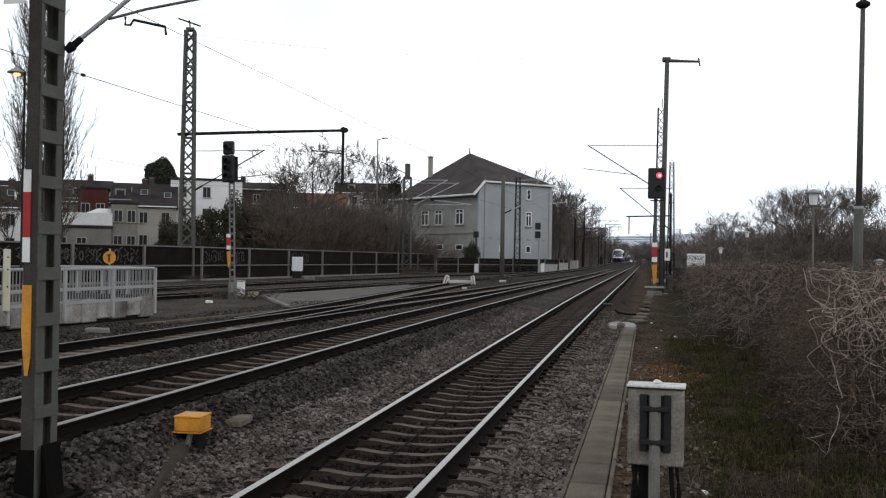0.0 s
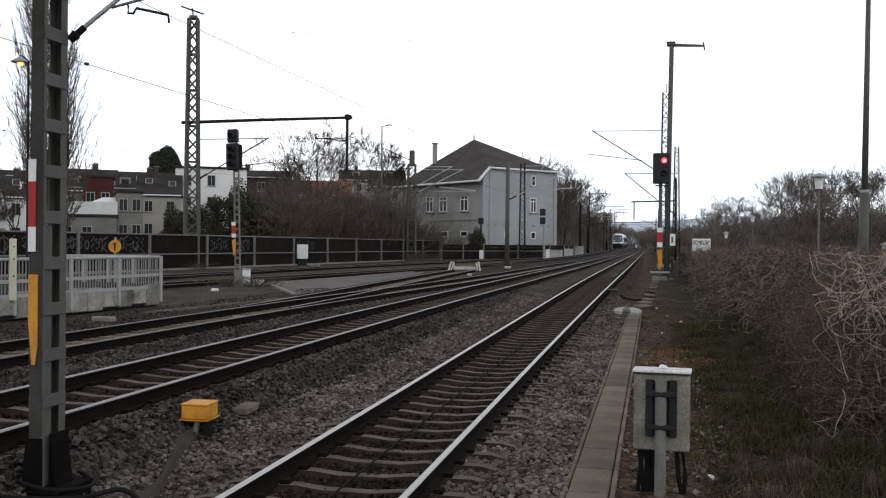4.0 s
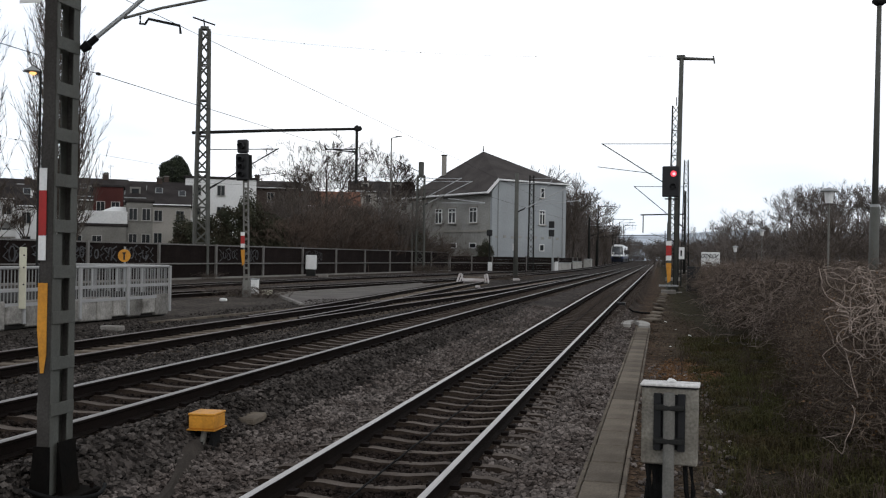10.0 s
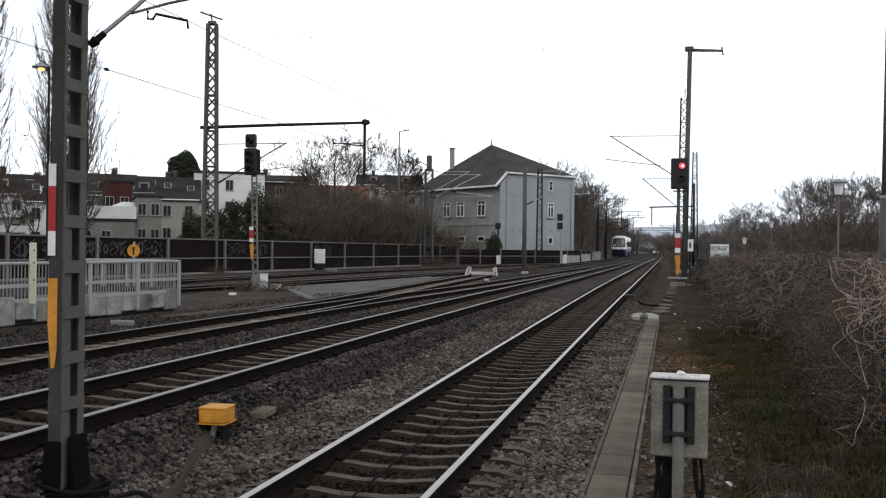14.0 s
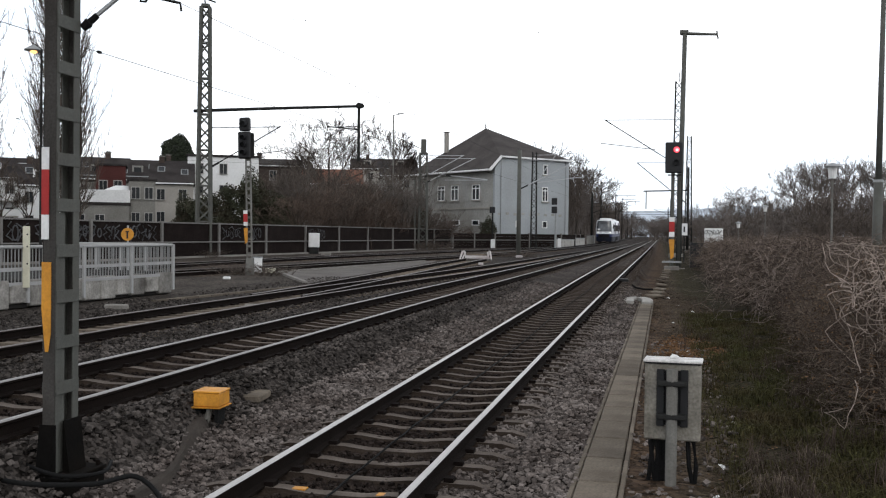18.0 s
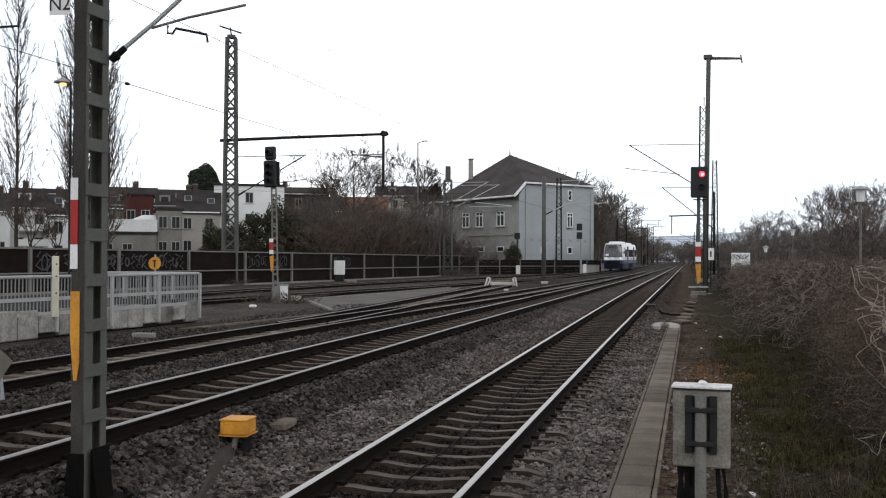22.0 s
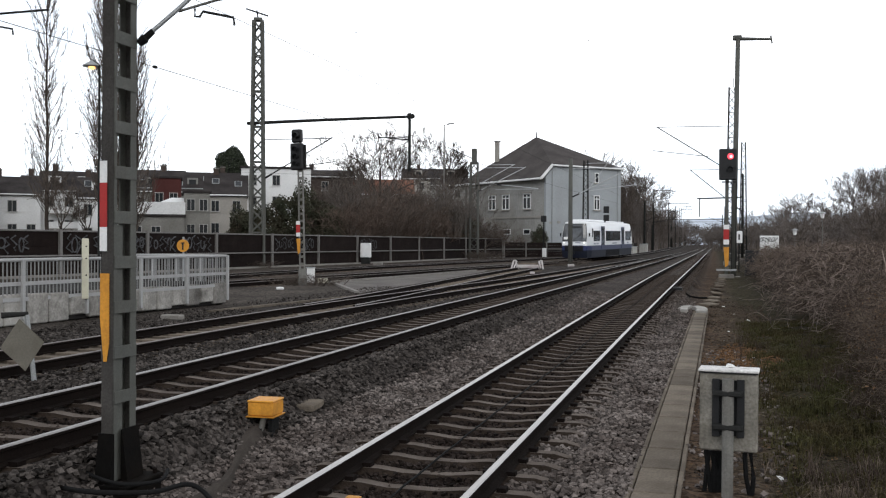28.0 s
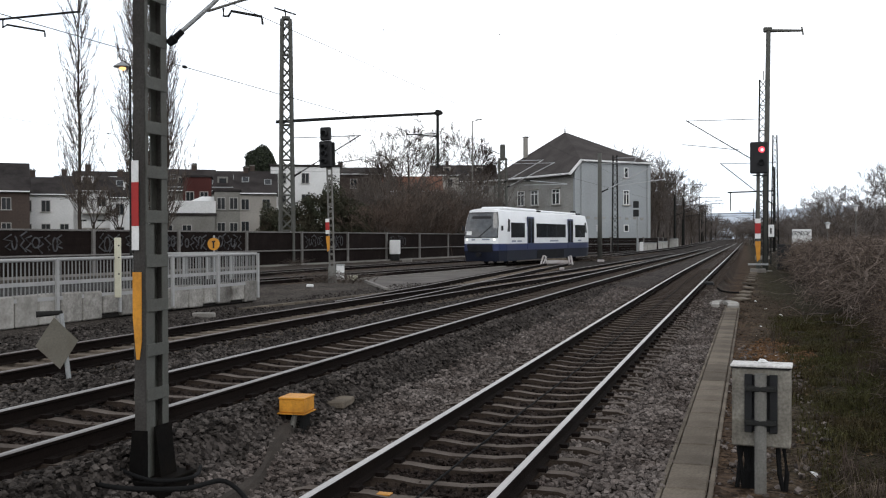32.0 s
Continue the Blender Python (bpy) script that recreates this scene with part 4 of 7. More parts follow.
    # buffer stop
    b = thing("buffer_stop", pose(-13.25, 72.0, 0.2, 0, 0, 3) @ Matrix.Diagonal((0.88, 0.88, 0.9, 1)), "white-painted tubular buffer stop at the end of the siding", "buffer stop")
    for s_ in (-1, 1):
        part("side_frame", Build().tube([(s_ * 1.32, -0.5, 0.0), (s_ * 1.16, -0.1, 0.68), (s_ * 1.06, 0.1, 0.68), (s_ * 0.9, 0.55, 0.0)], 0.075, 8), OFFWHITE, b)
        part("brace", Build().tube([(s_ * 1.12, -0.45, 0.05), (s_ * 0.92, 0.0, 0.62)], 0.06, 8), OFFWHITE, b)
    part("cross_beam", Build().box((0, -0.15, 0.2), (1.9, 0.16, 0.26), chamfer=0.03), OFFWHITE, b)
    part("timber", Build().box((0, 0.25, 0.4), (1.7, 0.12, 0.16), chamfer=0.02), WOOD_SLEEPER, b)
    # white relay box by the barrier
    r = thing("relay_box", pose(-30.9, 86.1, 0.1, 0, 0, 12), "white relay cabinet on a dark plinth by the barrier", "relay cabinet")
    part("body", Build().box((0, 0, 1.25), (0.95, 0.6, 1.3), chamfer=0.05), WHITE, r)
    part("plinth", Build().box((0, 0, 0.3), (0.8, 0.5, 0.62), chamfer=0.03), DARK_STEEL, r)
    # small pale markers on the ground
    for x, yy, sx, sz, mat in ((-18.35, 45.0, 0.48, 0.24, PALE_YELLOW), (-13.2, 22.4, 0.55, 0.14, CONCRETE), (-10.3, 24.0, 0.35, 0.12, CONCRETE), (-28.3, 82.0, 0.8, 0.22, CONCRETE),
                               (-11.9, 85.0, 0.55, 0.2, OFFWHITE), (-11.3, 63.0, 0.3, 0.16, OFFWHITE), (-17.4, 38.0, 0.3, 0.12, WHITE)):
        g = thing("marker_block", pose(x, yy, 0.1), "small pale block lying beside the rails", "marker block", "pale blocks in the yard")
        part("block", Build().box((0, 0, sz / 2 - 0.01), (sx, sx * 0.5, sz), chamfer=0.03), mat, g)
    # rail joint plate and cable on the near line
    j = thing("rail_contact", pose(-1.56, 42.5, 0.2), "black rail contact with a cable to the verge", "rail contact")
    part("body", Build().box((0, 0, 0.0), (0.5, 0.4, 0.16), chamfer=0.03), BLACK, j)
    part("cable", Build().tube([(0.2, 0, -0.05), (0.55, 0.2, -0.3), (0.9, 0.3, -0.36), (1.7, 0.1, -0.36)], 0.04, 6), RUBBER, j)


PATH_SAND = material("fine_grey_sand", (0.062, 0.053, 0.046), 0.95, vary=0.3, scale=4, fine=60, bump=0.6)
LID = material("dirty_pale_lid", (0.72, 0.7, 0.68), 0.8, vary=0.3, scale=6, fine=40, bump=0.1, stain=0.45, stain_color=(0.14, 0.12, 0.1))
OFFWHITE = material("chipped_offwhite_paint", (0.5, 0.47, 0.46), 0.7, vary=0.15, scale=3, fine=20, bump=0.1, stain=0.6, stain_color=(0.3, 0.2, 0.18))
CABINET = material("weathered_grey_plastic", (0.255, 0.238, 0.205), 0.8, vary=0.4, scale=3.5, fine=40, bump=0.15, stain=0.95, stain_color=(0.075, 0.062, 0.044))
GREYBOARD = material("weathered_board", (0.14, 0.128, 0.104), 0.7, vary=0.2, scale=4, fine=40, bump=0.1, stain=0.4, stain_color=(0.1, 0.085, 0.06))
build_trackside()


# ---- platform end across the yard with its railing ----
BAR = material("grey_railing_bar", (0.21, 0.21, 0.206), 0.6, vary=0.15, scale=4, fine=40, bump=0.05)
RAILING = material("grey_painted_railing", (0.33, 0.328, 0.322), 0.6, vary=0.12, scale=4, fine=40, bump=0.05)


OLD_EDGE = material("crumbling_edge_concrete", (0.32, 0.305, 0.28), 0.95, vary=0.35, scale=2.2, fine=18, bump=0.6, obj=0.3, stain=1.0, stain_color=(0.05, 0.045, 0.04))


# deck colour lowered to near black for the dark gaps between the bars
ASPHALT = material("darkened_asphalt", (0.032, 0.03, 0.028), 0.95, vary=0.3, scale=1.2, fine=40, bump=0.3, stain=0.3, stain_color=(0.02, 0.019, 0.017))
PALE_EDGE = material("pale_platform_edge_concrete", (0.42, 0.405, 0.375), 0.9, vary=0.2, scale=1.8, fine=18, bump=0.4, obj=0.15, stain=0.8, stain_color=(0.1, 0.09, 0.078))


def build_platform():
    # plan: along the yard, its end towards the barrier
    a, e = Vector((-16.6, 4.0)), Vector((-14.85, 28.4))
    d = (e - a).normalized()
    side = Vector((-d.y, d.x))
    L = (e - a).length
    ang = math.degrees(math.atan2(d.y, d.x))
    p = thing("platform", pose(a.x, a.y, 0.1, 0, 0, ang), "low concrete platform end with stained edge blocks", "platform", kind="structure")
    part("deck", Build().box((L / 2, 2.2, 0.36), (L, 4.2, 0.7), chamfer=0.02), ASPHALT, p, "worn asphalt deck, darkened in its colour")
    rng = random.Random(8)
    n = 34
    for i in range(n):
        w = L / n
        part("edge_block", Build().box((w * (i + 0.5), 0.06, 0.38 + rng.uniform(-0.01, 0.01)), (w - 0.035, 0.16 + rng.uniform(-0.03, 0.03), 0.72 - (rng.uniform(0, 0.25) if i > 22 else 0)), chamfer=0.03), PALE_EDGE if i < 22 else OLD_EDGE, p)
    r = thing("railing", pose(a.x, a.y, 0.1, 0, 0, ang), "light grey steel railing with close upright bars", "railing")
    part("handrail", Build().tube([(0, 0.0, 1.53), (L, 0.0, 1.53)], 0.045, 8), RAILING, r)
    for z in (0.62, 0.98):
        part("rail", Build().box((L / 2, 0, z), (L, 0.05, 0.09)), RAILING, r)
    k = 0
    while k * 2.2 < L + 0.1:
        x = L - k * 2.2
        part("post", Build().box((x, -0.05, 0.85), (0.09, 0.07, 1.4)), RAILING, r)
        k += 1
    x, k = L - 0.12, 0
    while x > 0:
        part("bar", Build().box((x, 0, 1.07), (0.024, 0.02, 0.9)), BAR, r)
        x -= 0.125
        k += 1
    r2 = thing("railing", pose(e.x, e.y, 0.1, 0, 0, ang + 90), "light grey steel railing across the platform end", "railing")
    part("handrail", Build().tube([(0, 0.0, 1.53), (3.6, 0.0, 1.53)], 0.045, 8), RAILING, r2)
    part("rail", Build().box((1.8, 0, 0.62), (3.6, 0.05, 0.09)), RAILING, r2)
    for x in (0.9, 1.8, 2.7, 3.6):
        part("post", Build().box((x, 0, 0.85), (0.08, 0.07, 1.4)), RAILING, r2)
    for i in range(28):
        part("bar", Build().box((0.12 + i * 0.125, 0, 1.07), (0.024, 0.02, 0.9)), BAR, r2)
    m = thing("marker_post", pose(-15.24, 21.7, 0.62, 0, 0, 12), "pale yellow flat marker post on the platform", "marker post")
    part("post", Build().box((0, 0, 0.76), (0.17, 0.06, 1.52), chamfer=0.015), PALE_YELLOW, m)
    for z in (0.6, 1.02, 1.32):
        part("hole", Build().disc((0.04, -0.035, z), (0, 1, 0), 0.022, 0.012, 8), BLACK, m)
    s = thing("round_sign", pose(-17.56, 30.5, 0.63, 0, 0, 10), "round orange sign with a black mark on a thin pole", "track sign")
    part("pole", Build().tube([(0, 0, -0.7), (0, 0, 1.6)], 0.035, 8), GALV, s)
    dk = part("disc", Build().disc((0, -0.05, 1.3), (0, 1, 0), 0.215, 0.02, 24), YELLOW, s)
    part("mark", Build().box((0, -0.065, 1.28), (0.055, 0.008, 0.24)).box((0, -0.065, 1.39), (0.12, 0.008, 0.045)), BLACK, dk)
    # lamp with a warm bulb
    l = thing("platform_lamp", pose(-24.3, 35.0, 2.06), "old platform lamp with a flat shade, lit warm", "lamp")
    part("pole", Build().tube([(0.35, 0, -2), (0.35, 0, 7.1)], [0.06, 0.045], 8), DARK_STEEL, l)
    part("arm", Build().tube([(0.35, 0, 7.1), (0, 0, 7.32)], 0.03, 6), DARK_STEEL, l)
    part("shade", Build().tube([(0, 0, 7.05), (0, 0, 7.1), (0, 0, 7.22), (0, 0, 7.3)], [0.36, 0.35, 0.14, 0.06], 18), GALV, l, smooth=True)
    part("bulb", Build().tube([(0, 0, 6.93), (0, 0, 6.99), (0, 0, 7.04)], [0.05, 0.14, 0.12], 12), LAMP_WARM, l, "warm glowing bulb")


build_platform()


# ---- cable duct along the near line ----
def build_duct():
    d = thing("cable_duct", Matrix(), "concrete cable duct with a row of cover slabs, in the ballast", "cable duct", kind="structure")
    cov = Build().box((0, 0, 0), (0.36, 0.962, 0.07), chamfer=0.012).mesh("cover_slab", DUCT)
    wall = Build().box((0, 0, 0), (0.045, 0.99, 0.11), chamfer=0.006).mesh("duct_wall", DUCT)
    rng = random.Random(3)
    for i in range(30):
        y = 4.5 + i
        x = -0.52 + 0.003 * (y - 9)
        ob = new("cover_slab", cov)
        ob.parent = d
        ob.matrix_basis = pose(x, y, -0.165 + rng.uniform(-0.004, 0.004), rng.uniform(-0.15, 0.15), rng.uniform(-0.5, 0.5), rng.uniform(-0.3, 0.3))
        for s in (-0.215, 0.215):
            ob = new("duct_wall", wall)
            ob.parent = d
            ob.matrix_basis = pose(x + s, y, -0.2, 0, 0, 0)
    # hooked end of pale curved slabs
    arc = [(-0.42, 33.0), (-0.4, 34.2), (-0.5, 35.2), (-0.72, 35.8), (-0.98, 35.5), (-1.06, 34.6), (-1.02, 33.6)]
    for (x0, y0), (x1, y1) in zip(arc, arc[1:]):
        q = Vector((x1 - x0, y1 - y0))
        side = Vector((-q.y, q.x)).normalized() * 0.17
        u = q * 0.03
        quad = [(x0 + side.x + u.x, y0 + side.y * 1.6 + u.y), (x0 - side.x + u.x, y0 - side.y * 1.6 + u.y), (x1 - side.x - u.x, y1 - side.y * 1.6 - u.y), (x1 + side.x - u.x, y1 + side.y * 1.6 - u.y)]
        part("curved_slab", Build().add([(p, r, z) for z in (-0.19, -0.07) for p, r in quad], [(3, 2, 1, 0), (4, 5, 6, 7), (0, 1, 5, 4), (1, 2, 6, 5), (2, 3, 7, 6), (3, 0, 4, 7)]), PALE_EDGE, d)
    # broken slabs beyond
    for x, y, rz, w in ((-0.2, 37.2, -25, 0.8), (-0.12, 39.5, -14, 0.9), (-0.02, 42, -8, 0.9), (0.05, 46, 5, 1.0), (0.12, 50, 18, 1.0), (0.2, 54, -5, 1.0),
                        (0.26, 57, 10, 1.1), (0.3, 60, 0, 1.2), (0.36, 63, 8, 1.2), (0.4, 66, 0, 1.3)):
        ob = new("cover_slab", cov)
        ob.parent = d
        ob.matrix_basis = pose(x, y, -0.1, 0, 5, rz) @ Matrix.Diagonal((1.15, w * 1.1, 1, 1))


build_duct()


# ---- noise barrier ----
BARRIER = material("dark_brown_barrier", (0.013, 0.009, 0.008), 0.85, vary=0.3, scale=1.5, fine=25, bump=0.4, obj=0.12, stain=0.3, stain_color=(0.05, 0.04, 0.035))
BARRIER_POST = material("barrier_post_steel", (0.17, 0.16, 0.15), 0.7, vary=0.2, scale=3, fine=40)
GRAFFITI = material("silver_grey_spray_paint", (0.085, 0.085, 0.09), 0.6, vary=0.4, scale=3, fine=20, bump=0.0)


def build_barrier():
    a, e = Vector((-37.2, 21.0)), Vector((-27.85, 132.2))
    d = (e - a).normalized()
    ang = math.degrees(math.atan2(d.y, d.x))
    w = thing("noise_barrier", pose(a.x, a.y, 0.1, 0, 0, ang), "dark brown noise barrier with light posts and a low rail", "noise barrier", kind="structure")
    L = (e - a).length
    step = 7.72
    n = int(L / step)
    off = ((70.5 - a.y) / d.y) % step
    rng = random.Random(12)
    pan = Build()
    for k in range(6):
        pan.box((0, 0, 0.23 + k * 0.41), (step - 0.19, 0.12, 0.412), chamfer=0.012)
    pan = pan.mesh("panel", BARRIER)
    post = Build().box((0, -0.04, 1.3), (0.2, 0.26, 2.62)).mesh("post", BARRIER_POST)
    for i in range(-1, n):
        x = off + i * step
        ob = new("post", post)
        ob.parent = w
        ob.matrix_basis = pose(x, 0, 0)
        ob = new("panel", pan)
        ob.parent = w
        ob.matrix_basis = pose(x + step / 2, 0.02, 0, 0, rng.uniform(-0.1, 0.1), 0)
        part("cap_rail", Build().box((x + step / 2, 0, 2.53), (step - 0.2, 0.2, 0.09)), BARRIER_POST, w)
        part("footing", Build().box((x + step / 2, -0.12, 0.05), (step - 0.02, 0.6, 0.16), chamfer=0.02), CONCRETE, w)
        part("low_rail", Build().tube([(x, -0.25, 1.15), (x + step, -0.25, 1.15)], 0.05, 6), BARRIER_POST, w)
    # wild spray-painted scrawl, no letters
    rs = random.Random(33)
    for c0, n, k0 in ((20.4, 9, 1.0), (27.2, 4, 0.9), (29.6, 10, 1.0), (33.3, 9, 1.0), (38.4, 7, 1.0), (50.5, 6, 0.7), (54.5, 5, 0.7), (66.0, 8, 0.6)):
        b = Build()
        for k in range(n):
            cx, cz = c0 + k * 0.46 + rs.uniform(-0.08, 0.08), 1.82 + rs.uniform(-0.08, 0.08)
            if k % 3 == 1:
                w0, h0, ph, sp = rs.uniform(0.16, 0.26), rs.uniform(0.26, 0.44), rs.uniform(0, 6), rs.choice((4.6, 6.3))
                pts = [(cx + w0 * math.cos(ph + q / 11 * sp), -0.062, cz + h0 * math.sin(ph + q / 11 * sp)) for q in range(12)]
            else:
                side = rs.choice((-1, 1))
                pts = [(cx + rs.uniform(0.05, 0.3) * side * (-1) ** q, -0.062, cz - 0.44 + 0.88 * q / 4 + rs.uniform(-0.12, 0.12)) for q in range(5)]
            b.tube(pts, 0.05 * k0, 4)
        part("graffiti", b, GRAFFITI, w, "silver-grey sprayed scrawl")
    # the barrier bends away before the grey house
    k = thing("noise_barrier", Matrix(), "dark brown noise barrier before the grey house", "noise barrier", kind="structure")
    pts = [Vector(p) for p in ((-27.75, 132.6), (-23.4, 141.5), (-19.2, 147.5), (-15.0, 153.0), (-13.4, 160), (-12.6, 168))]
    for p, q in zip(pts, pts[1:]):
        dd = q - p
        m = pose(p.x, p.y, 0.1, 0, 0, math.degrees(math.atan2(dd.y, dd.x)))
        LL = dd.length
        nn = max(1, round(LL / 5))
        for i in range(nn):
            b = Build()
            for z in range(5):
                b.box((LL * (i + 0.5) / nn, 0.02, 0.23 + z * 0.41), (LL / nn - 0.18, 0.12, 0.4), m)
            part("panel", b, BARRIER, k)
            part("post", Build().box((LL * i / nn, 0, 1.1), (0.2, 0.26, 2.2), m), BARRIER_POST, k)
            part("low_rail", Build().box((LL * (i + 0.5) / nn, -0.25, 1.15), (LL / nn, 0.1, 0.1), m), BARRIER_POST, k)
    return w


build_barrier()


# ---- the grey house behind the barrier ----
WALL_BLUE = material("pale_blue_grey_render", (0.345, 0.365, 0.375), 0.9, vary=0.12, scale=0.25, fine=4, bump=0.1, stain=0.35, stain_color=(0.22, 0.22, 0.21))
WALL_TAN = material("dirty_beige_render", (0.34, 0.335, 0.315), 0.9, vary=0.25, scale=0.3, fine=4, bump=0.1, stain=0.7, stain_color=(0.16, 0.143, 0.12))
ROOF_DARK = material("dark_brown_roof_tiles", (0.042, 0.037, 0.036), 0.85, vary=0.45, scale=0.6, fine=9, bump=0.6, stain=0.5, stain_color=(0.085, 0.078, 0.074))
ROOF_BROWN = material("brown_roof_tiles", (0.075, 0.067, 0.064), 0.85, vary=0.3, scale=0.4, fine=9, bump=0.6)
ROOF_RED = material("red_brown_roof_tiles", (0.17, 0.085, 0.06), 0.85, vary=0.3, scale=0.4, fine=9, bump=0.6)
WALL_WHITE = material("white_render", (0.72, 0.72, 0.71), 0.9, vary=0.12, scale=0.3, fine=5, bump=0.1, stain=0.2, stain_color=(0.4, 0.39, 0.37))
WALL_GREY = material("grey_beige_render", (0.33, 0.31, 0.28), 0.9, vary=0.15, scale=0.3, fine=5, bump=0.1, stain=0.3, stain_color=(0.2, 0.19, 0.17))
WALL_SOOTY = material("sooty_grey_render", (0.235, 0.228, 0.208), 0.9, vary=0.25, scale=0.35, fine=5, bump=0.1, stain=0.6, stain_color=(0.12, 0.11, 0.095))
WALL_BRICK = material("dark_red_brick", (0.08, 0.031, 0.028), 0.9, vary=0.25, scale=0.4, fine=9, bump=0.3)
WALL_BROWN = material("dark_brown_render", (0.075, 0.058, 0.05), 0.9, vary=0.2, scale=0.3, fine=5, bump=0.1, stain=0.3, stain_color=(0.05, 0.04, 0.036))
TRIM = material("white_trim", (0.74, 0.74, 0.73), 0.6, vary=0.1, scale=2, fine=20, bump=0.05)


def window_on(parent, face, a, z, w, h, mullion=True, sill=True, out=0.0):
    """A window on the wall u=0 ('a': runs along y) or v=0 ('b': runs along x)."""
    def put(da, dz, sa, sz, depth, proud):
        if face == "a":
            return (-proud, a + da, z + dz), (depth, sa, sz)
        return (a + da, -proud, z + dz), (sa, depth, sz)
    win = part("window", Build().box(*put(0, 0, w, h, 0.16, 0.0)), GLASS, parent)
    fr = Build()
    for da, dz, sa, sz in ((-w / 2, 0, 0.13, h + 0.13), (w / 2, 0, 0.13, h + 0.13), (0, h / 2, w, 0.13), (0, -h / 2, w, 0.13)) + (((0, -0.1, 0.16, h - 0.2), (0, h * 0.26, w, 0.14)) if mullion else ()):
        fr.box(*put(da, dz, sa, sz, 0.1, 0.07))
    part("window_frame", fr, TRIM, win)
    if sill:
        part("window_sill", Build().box(*put(0, -h / 2 - 0.12, w + 0.5, 0.14, 0.3, 0.16)), WALL_GREY, win)


def build_grey_house():
    ang = math.degrees(math.atan2(0.764, 0.65))
    h = thing("house", pose(-24.9, 150, 0.1, 0, 0, ang), "large old house with pale blue-grey walls and a dark hipped roof", "house")
    U, V = 15.7, 22.6
    part("wall", Build().prism([(0, 0), (U, 0), (U, 13.9), (1.6, 13.9), (0, 12.1)], "y", 0.0, 0.4), WALL_BLUE, h, "pale blue-grey rendered wall")
    part("wall", Build().box((0.2, V / 2 + 0.2, 6.05), (0.4, V - 0.4, 12.1)), WALL_TAN, h, "dirty beige rendered wall")
    part("wall", Build().box((U / 2, V - 0.2, 6.0), (U - 0.8, 0.4, 12.0)), WALL_TAN, h)
    part("wall", Build().box((U - 0.2, V / 2, 6.9), (0.4, V - 0.8, 13.8)), WALL_BLUE, h)
    px, py, pz = 7.45, 11.3, 19.55
    A0, A1, Q, B1, C1 = (-1.3, -0.35, 11.85), (-0.6, V + 0.4, 11.8), (0.95, -0.35, 13.9), (U + 0.3, -0.35, 14.0), (U + 0.5, V + 0.4, 13.6)
    P = (px, py, pz)
    base = [(p[0], p[1], p[2] - 0.22) for p in (A0, Q, B1, C1, A1)]
    part("roof", Build().add([A0, Q, B1, C1, A1, P] + base, [(0, 1, 5), (1, 2, 5), (2, 3, 5), (3, 4, 5), (4, 0, 5), (0, 6, 7, 1), (1, 7, 8, 2), (2, 8, 9, 3), (3, 9, 10, 4), (4, 10, 6, 0),
                                                             (10, 9, 8, 7, 6)]), ROOF_BROWN, h, "dark brown hipped tile roof")
    part("gutter", Build().tube([(-1.36, -0.4, 11.76), (-0.7, V + 0.4, 11.72)], 0.16, 6), TRIM, h)
    part("gutter", Build().tube([(0.95, -0.45, 13.85), (U + 0.3, -0.45, 13.9)], 0.15, 6), TRIM, h)
    part("verge_board", Build().beam((-1.32, -0.42, 11.75), (1.0, -0.42, 13.95), 0.12, 0.4), TRIM, h)
    part("finial", Build().tube([P, (px, py, pz + 0.9)], [0.12, 0.05], 6), DARK_STEEL, h)
    ch = part("chimney", Build().box((3.2, 16.4, 17.2), (0.6, 0.64, 3.4), chamfer=0.04), WALL_GREY, h)
    part("chimney_cap", Build().box((3.2, 16.4, 18.95), (0.78, 0.82, 0.14)), ROOF_BROWN, ch)
    for a in (4.45, 9.8, 13.4):
        window_on(h, "a", a, 8.5, 1.75, 2.3)
        part("window_hood", Build().box((-0.16, a, 9.85), (0.3, 2.1, 0.16)), WALL_GREY, h)
    for a in (4.45, 9.4):
        window_on(h, "a", a, 3.75, 1.6, 0.75, False, False)
    window_on(h, "b", 10.4, 8.4, 1.1, 2.2)
    window_on(h, "b", 10.4, 12.3, 0.75, 1.5, False)
    window_on(h, "b", 4.7, 3.6, 0.7, 0.9, False, False)
    window_on(h, "b", 10.4, 3.6, 0.9, 1.0, False, False)
    for i in range(9):
        part("vent", Build().box((1.0 + i * 1.6, -0.02, 5.1 + (i % 2) * 0.1), (0.6, 0.06, 0.35)), WALL_TAN, h)
    for x in (1.2, 8.6, 14.9):
        part("downpipe", Build().tube([(x, -0.1, 2.0), (x, -0.1, 13.8)], 0.07, 6), GALV, h)
    part("string_course", Build().box((-0.06, V / 2, 6.0), (0.14, V - 0.2, 0.25)), WALL_GREY, h)
    return h


build_grey_house()


# ---- houses beyond the barrier ----
FRAME_GREY = material("weathered_window_frame", (0.4, 0.39, 0.37), 0.7, vary=0.15, scale=2, fine=20, bump=0.05)


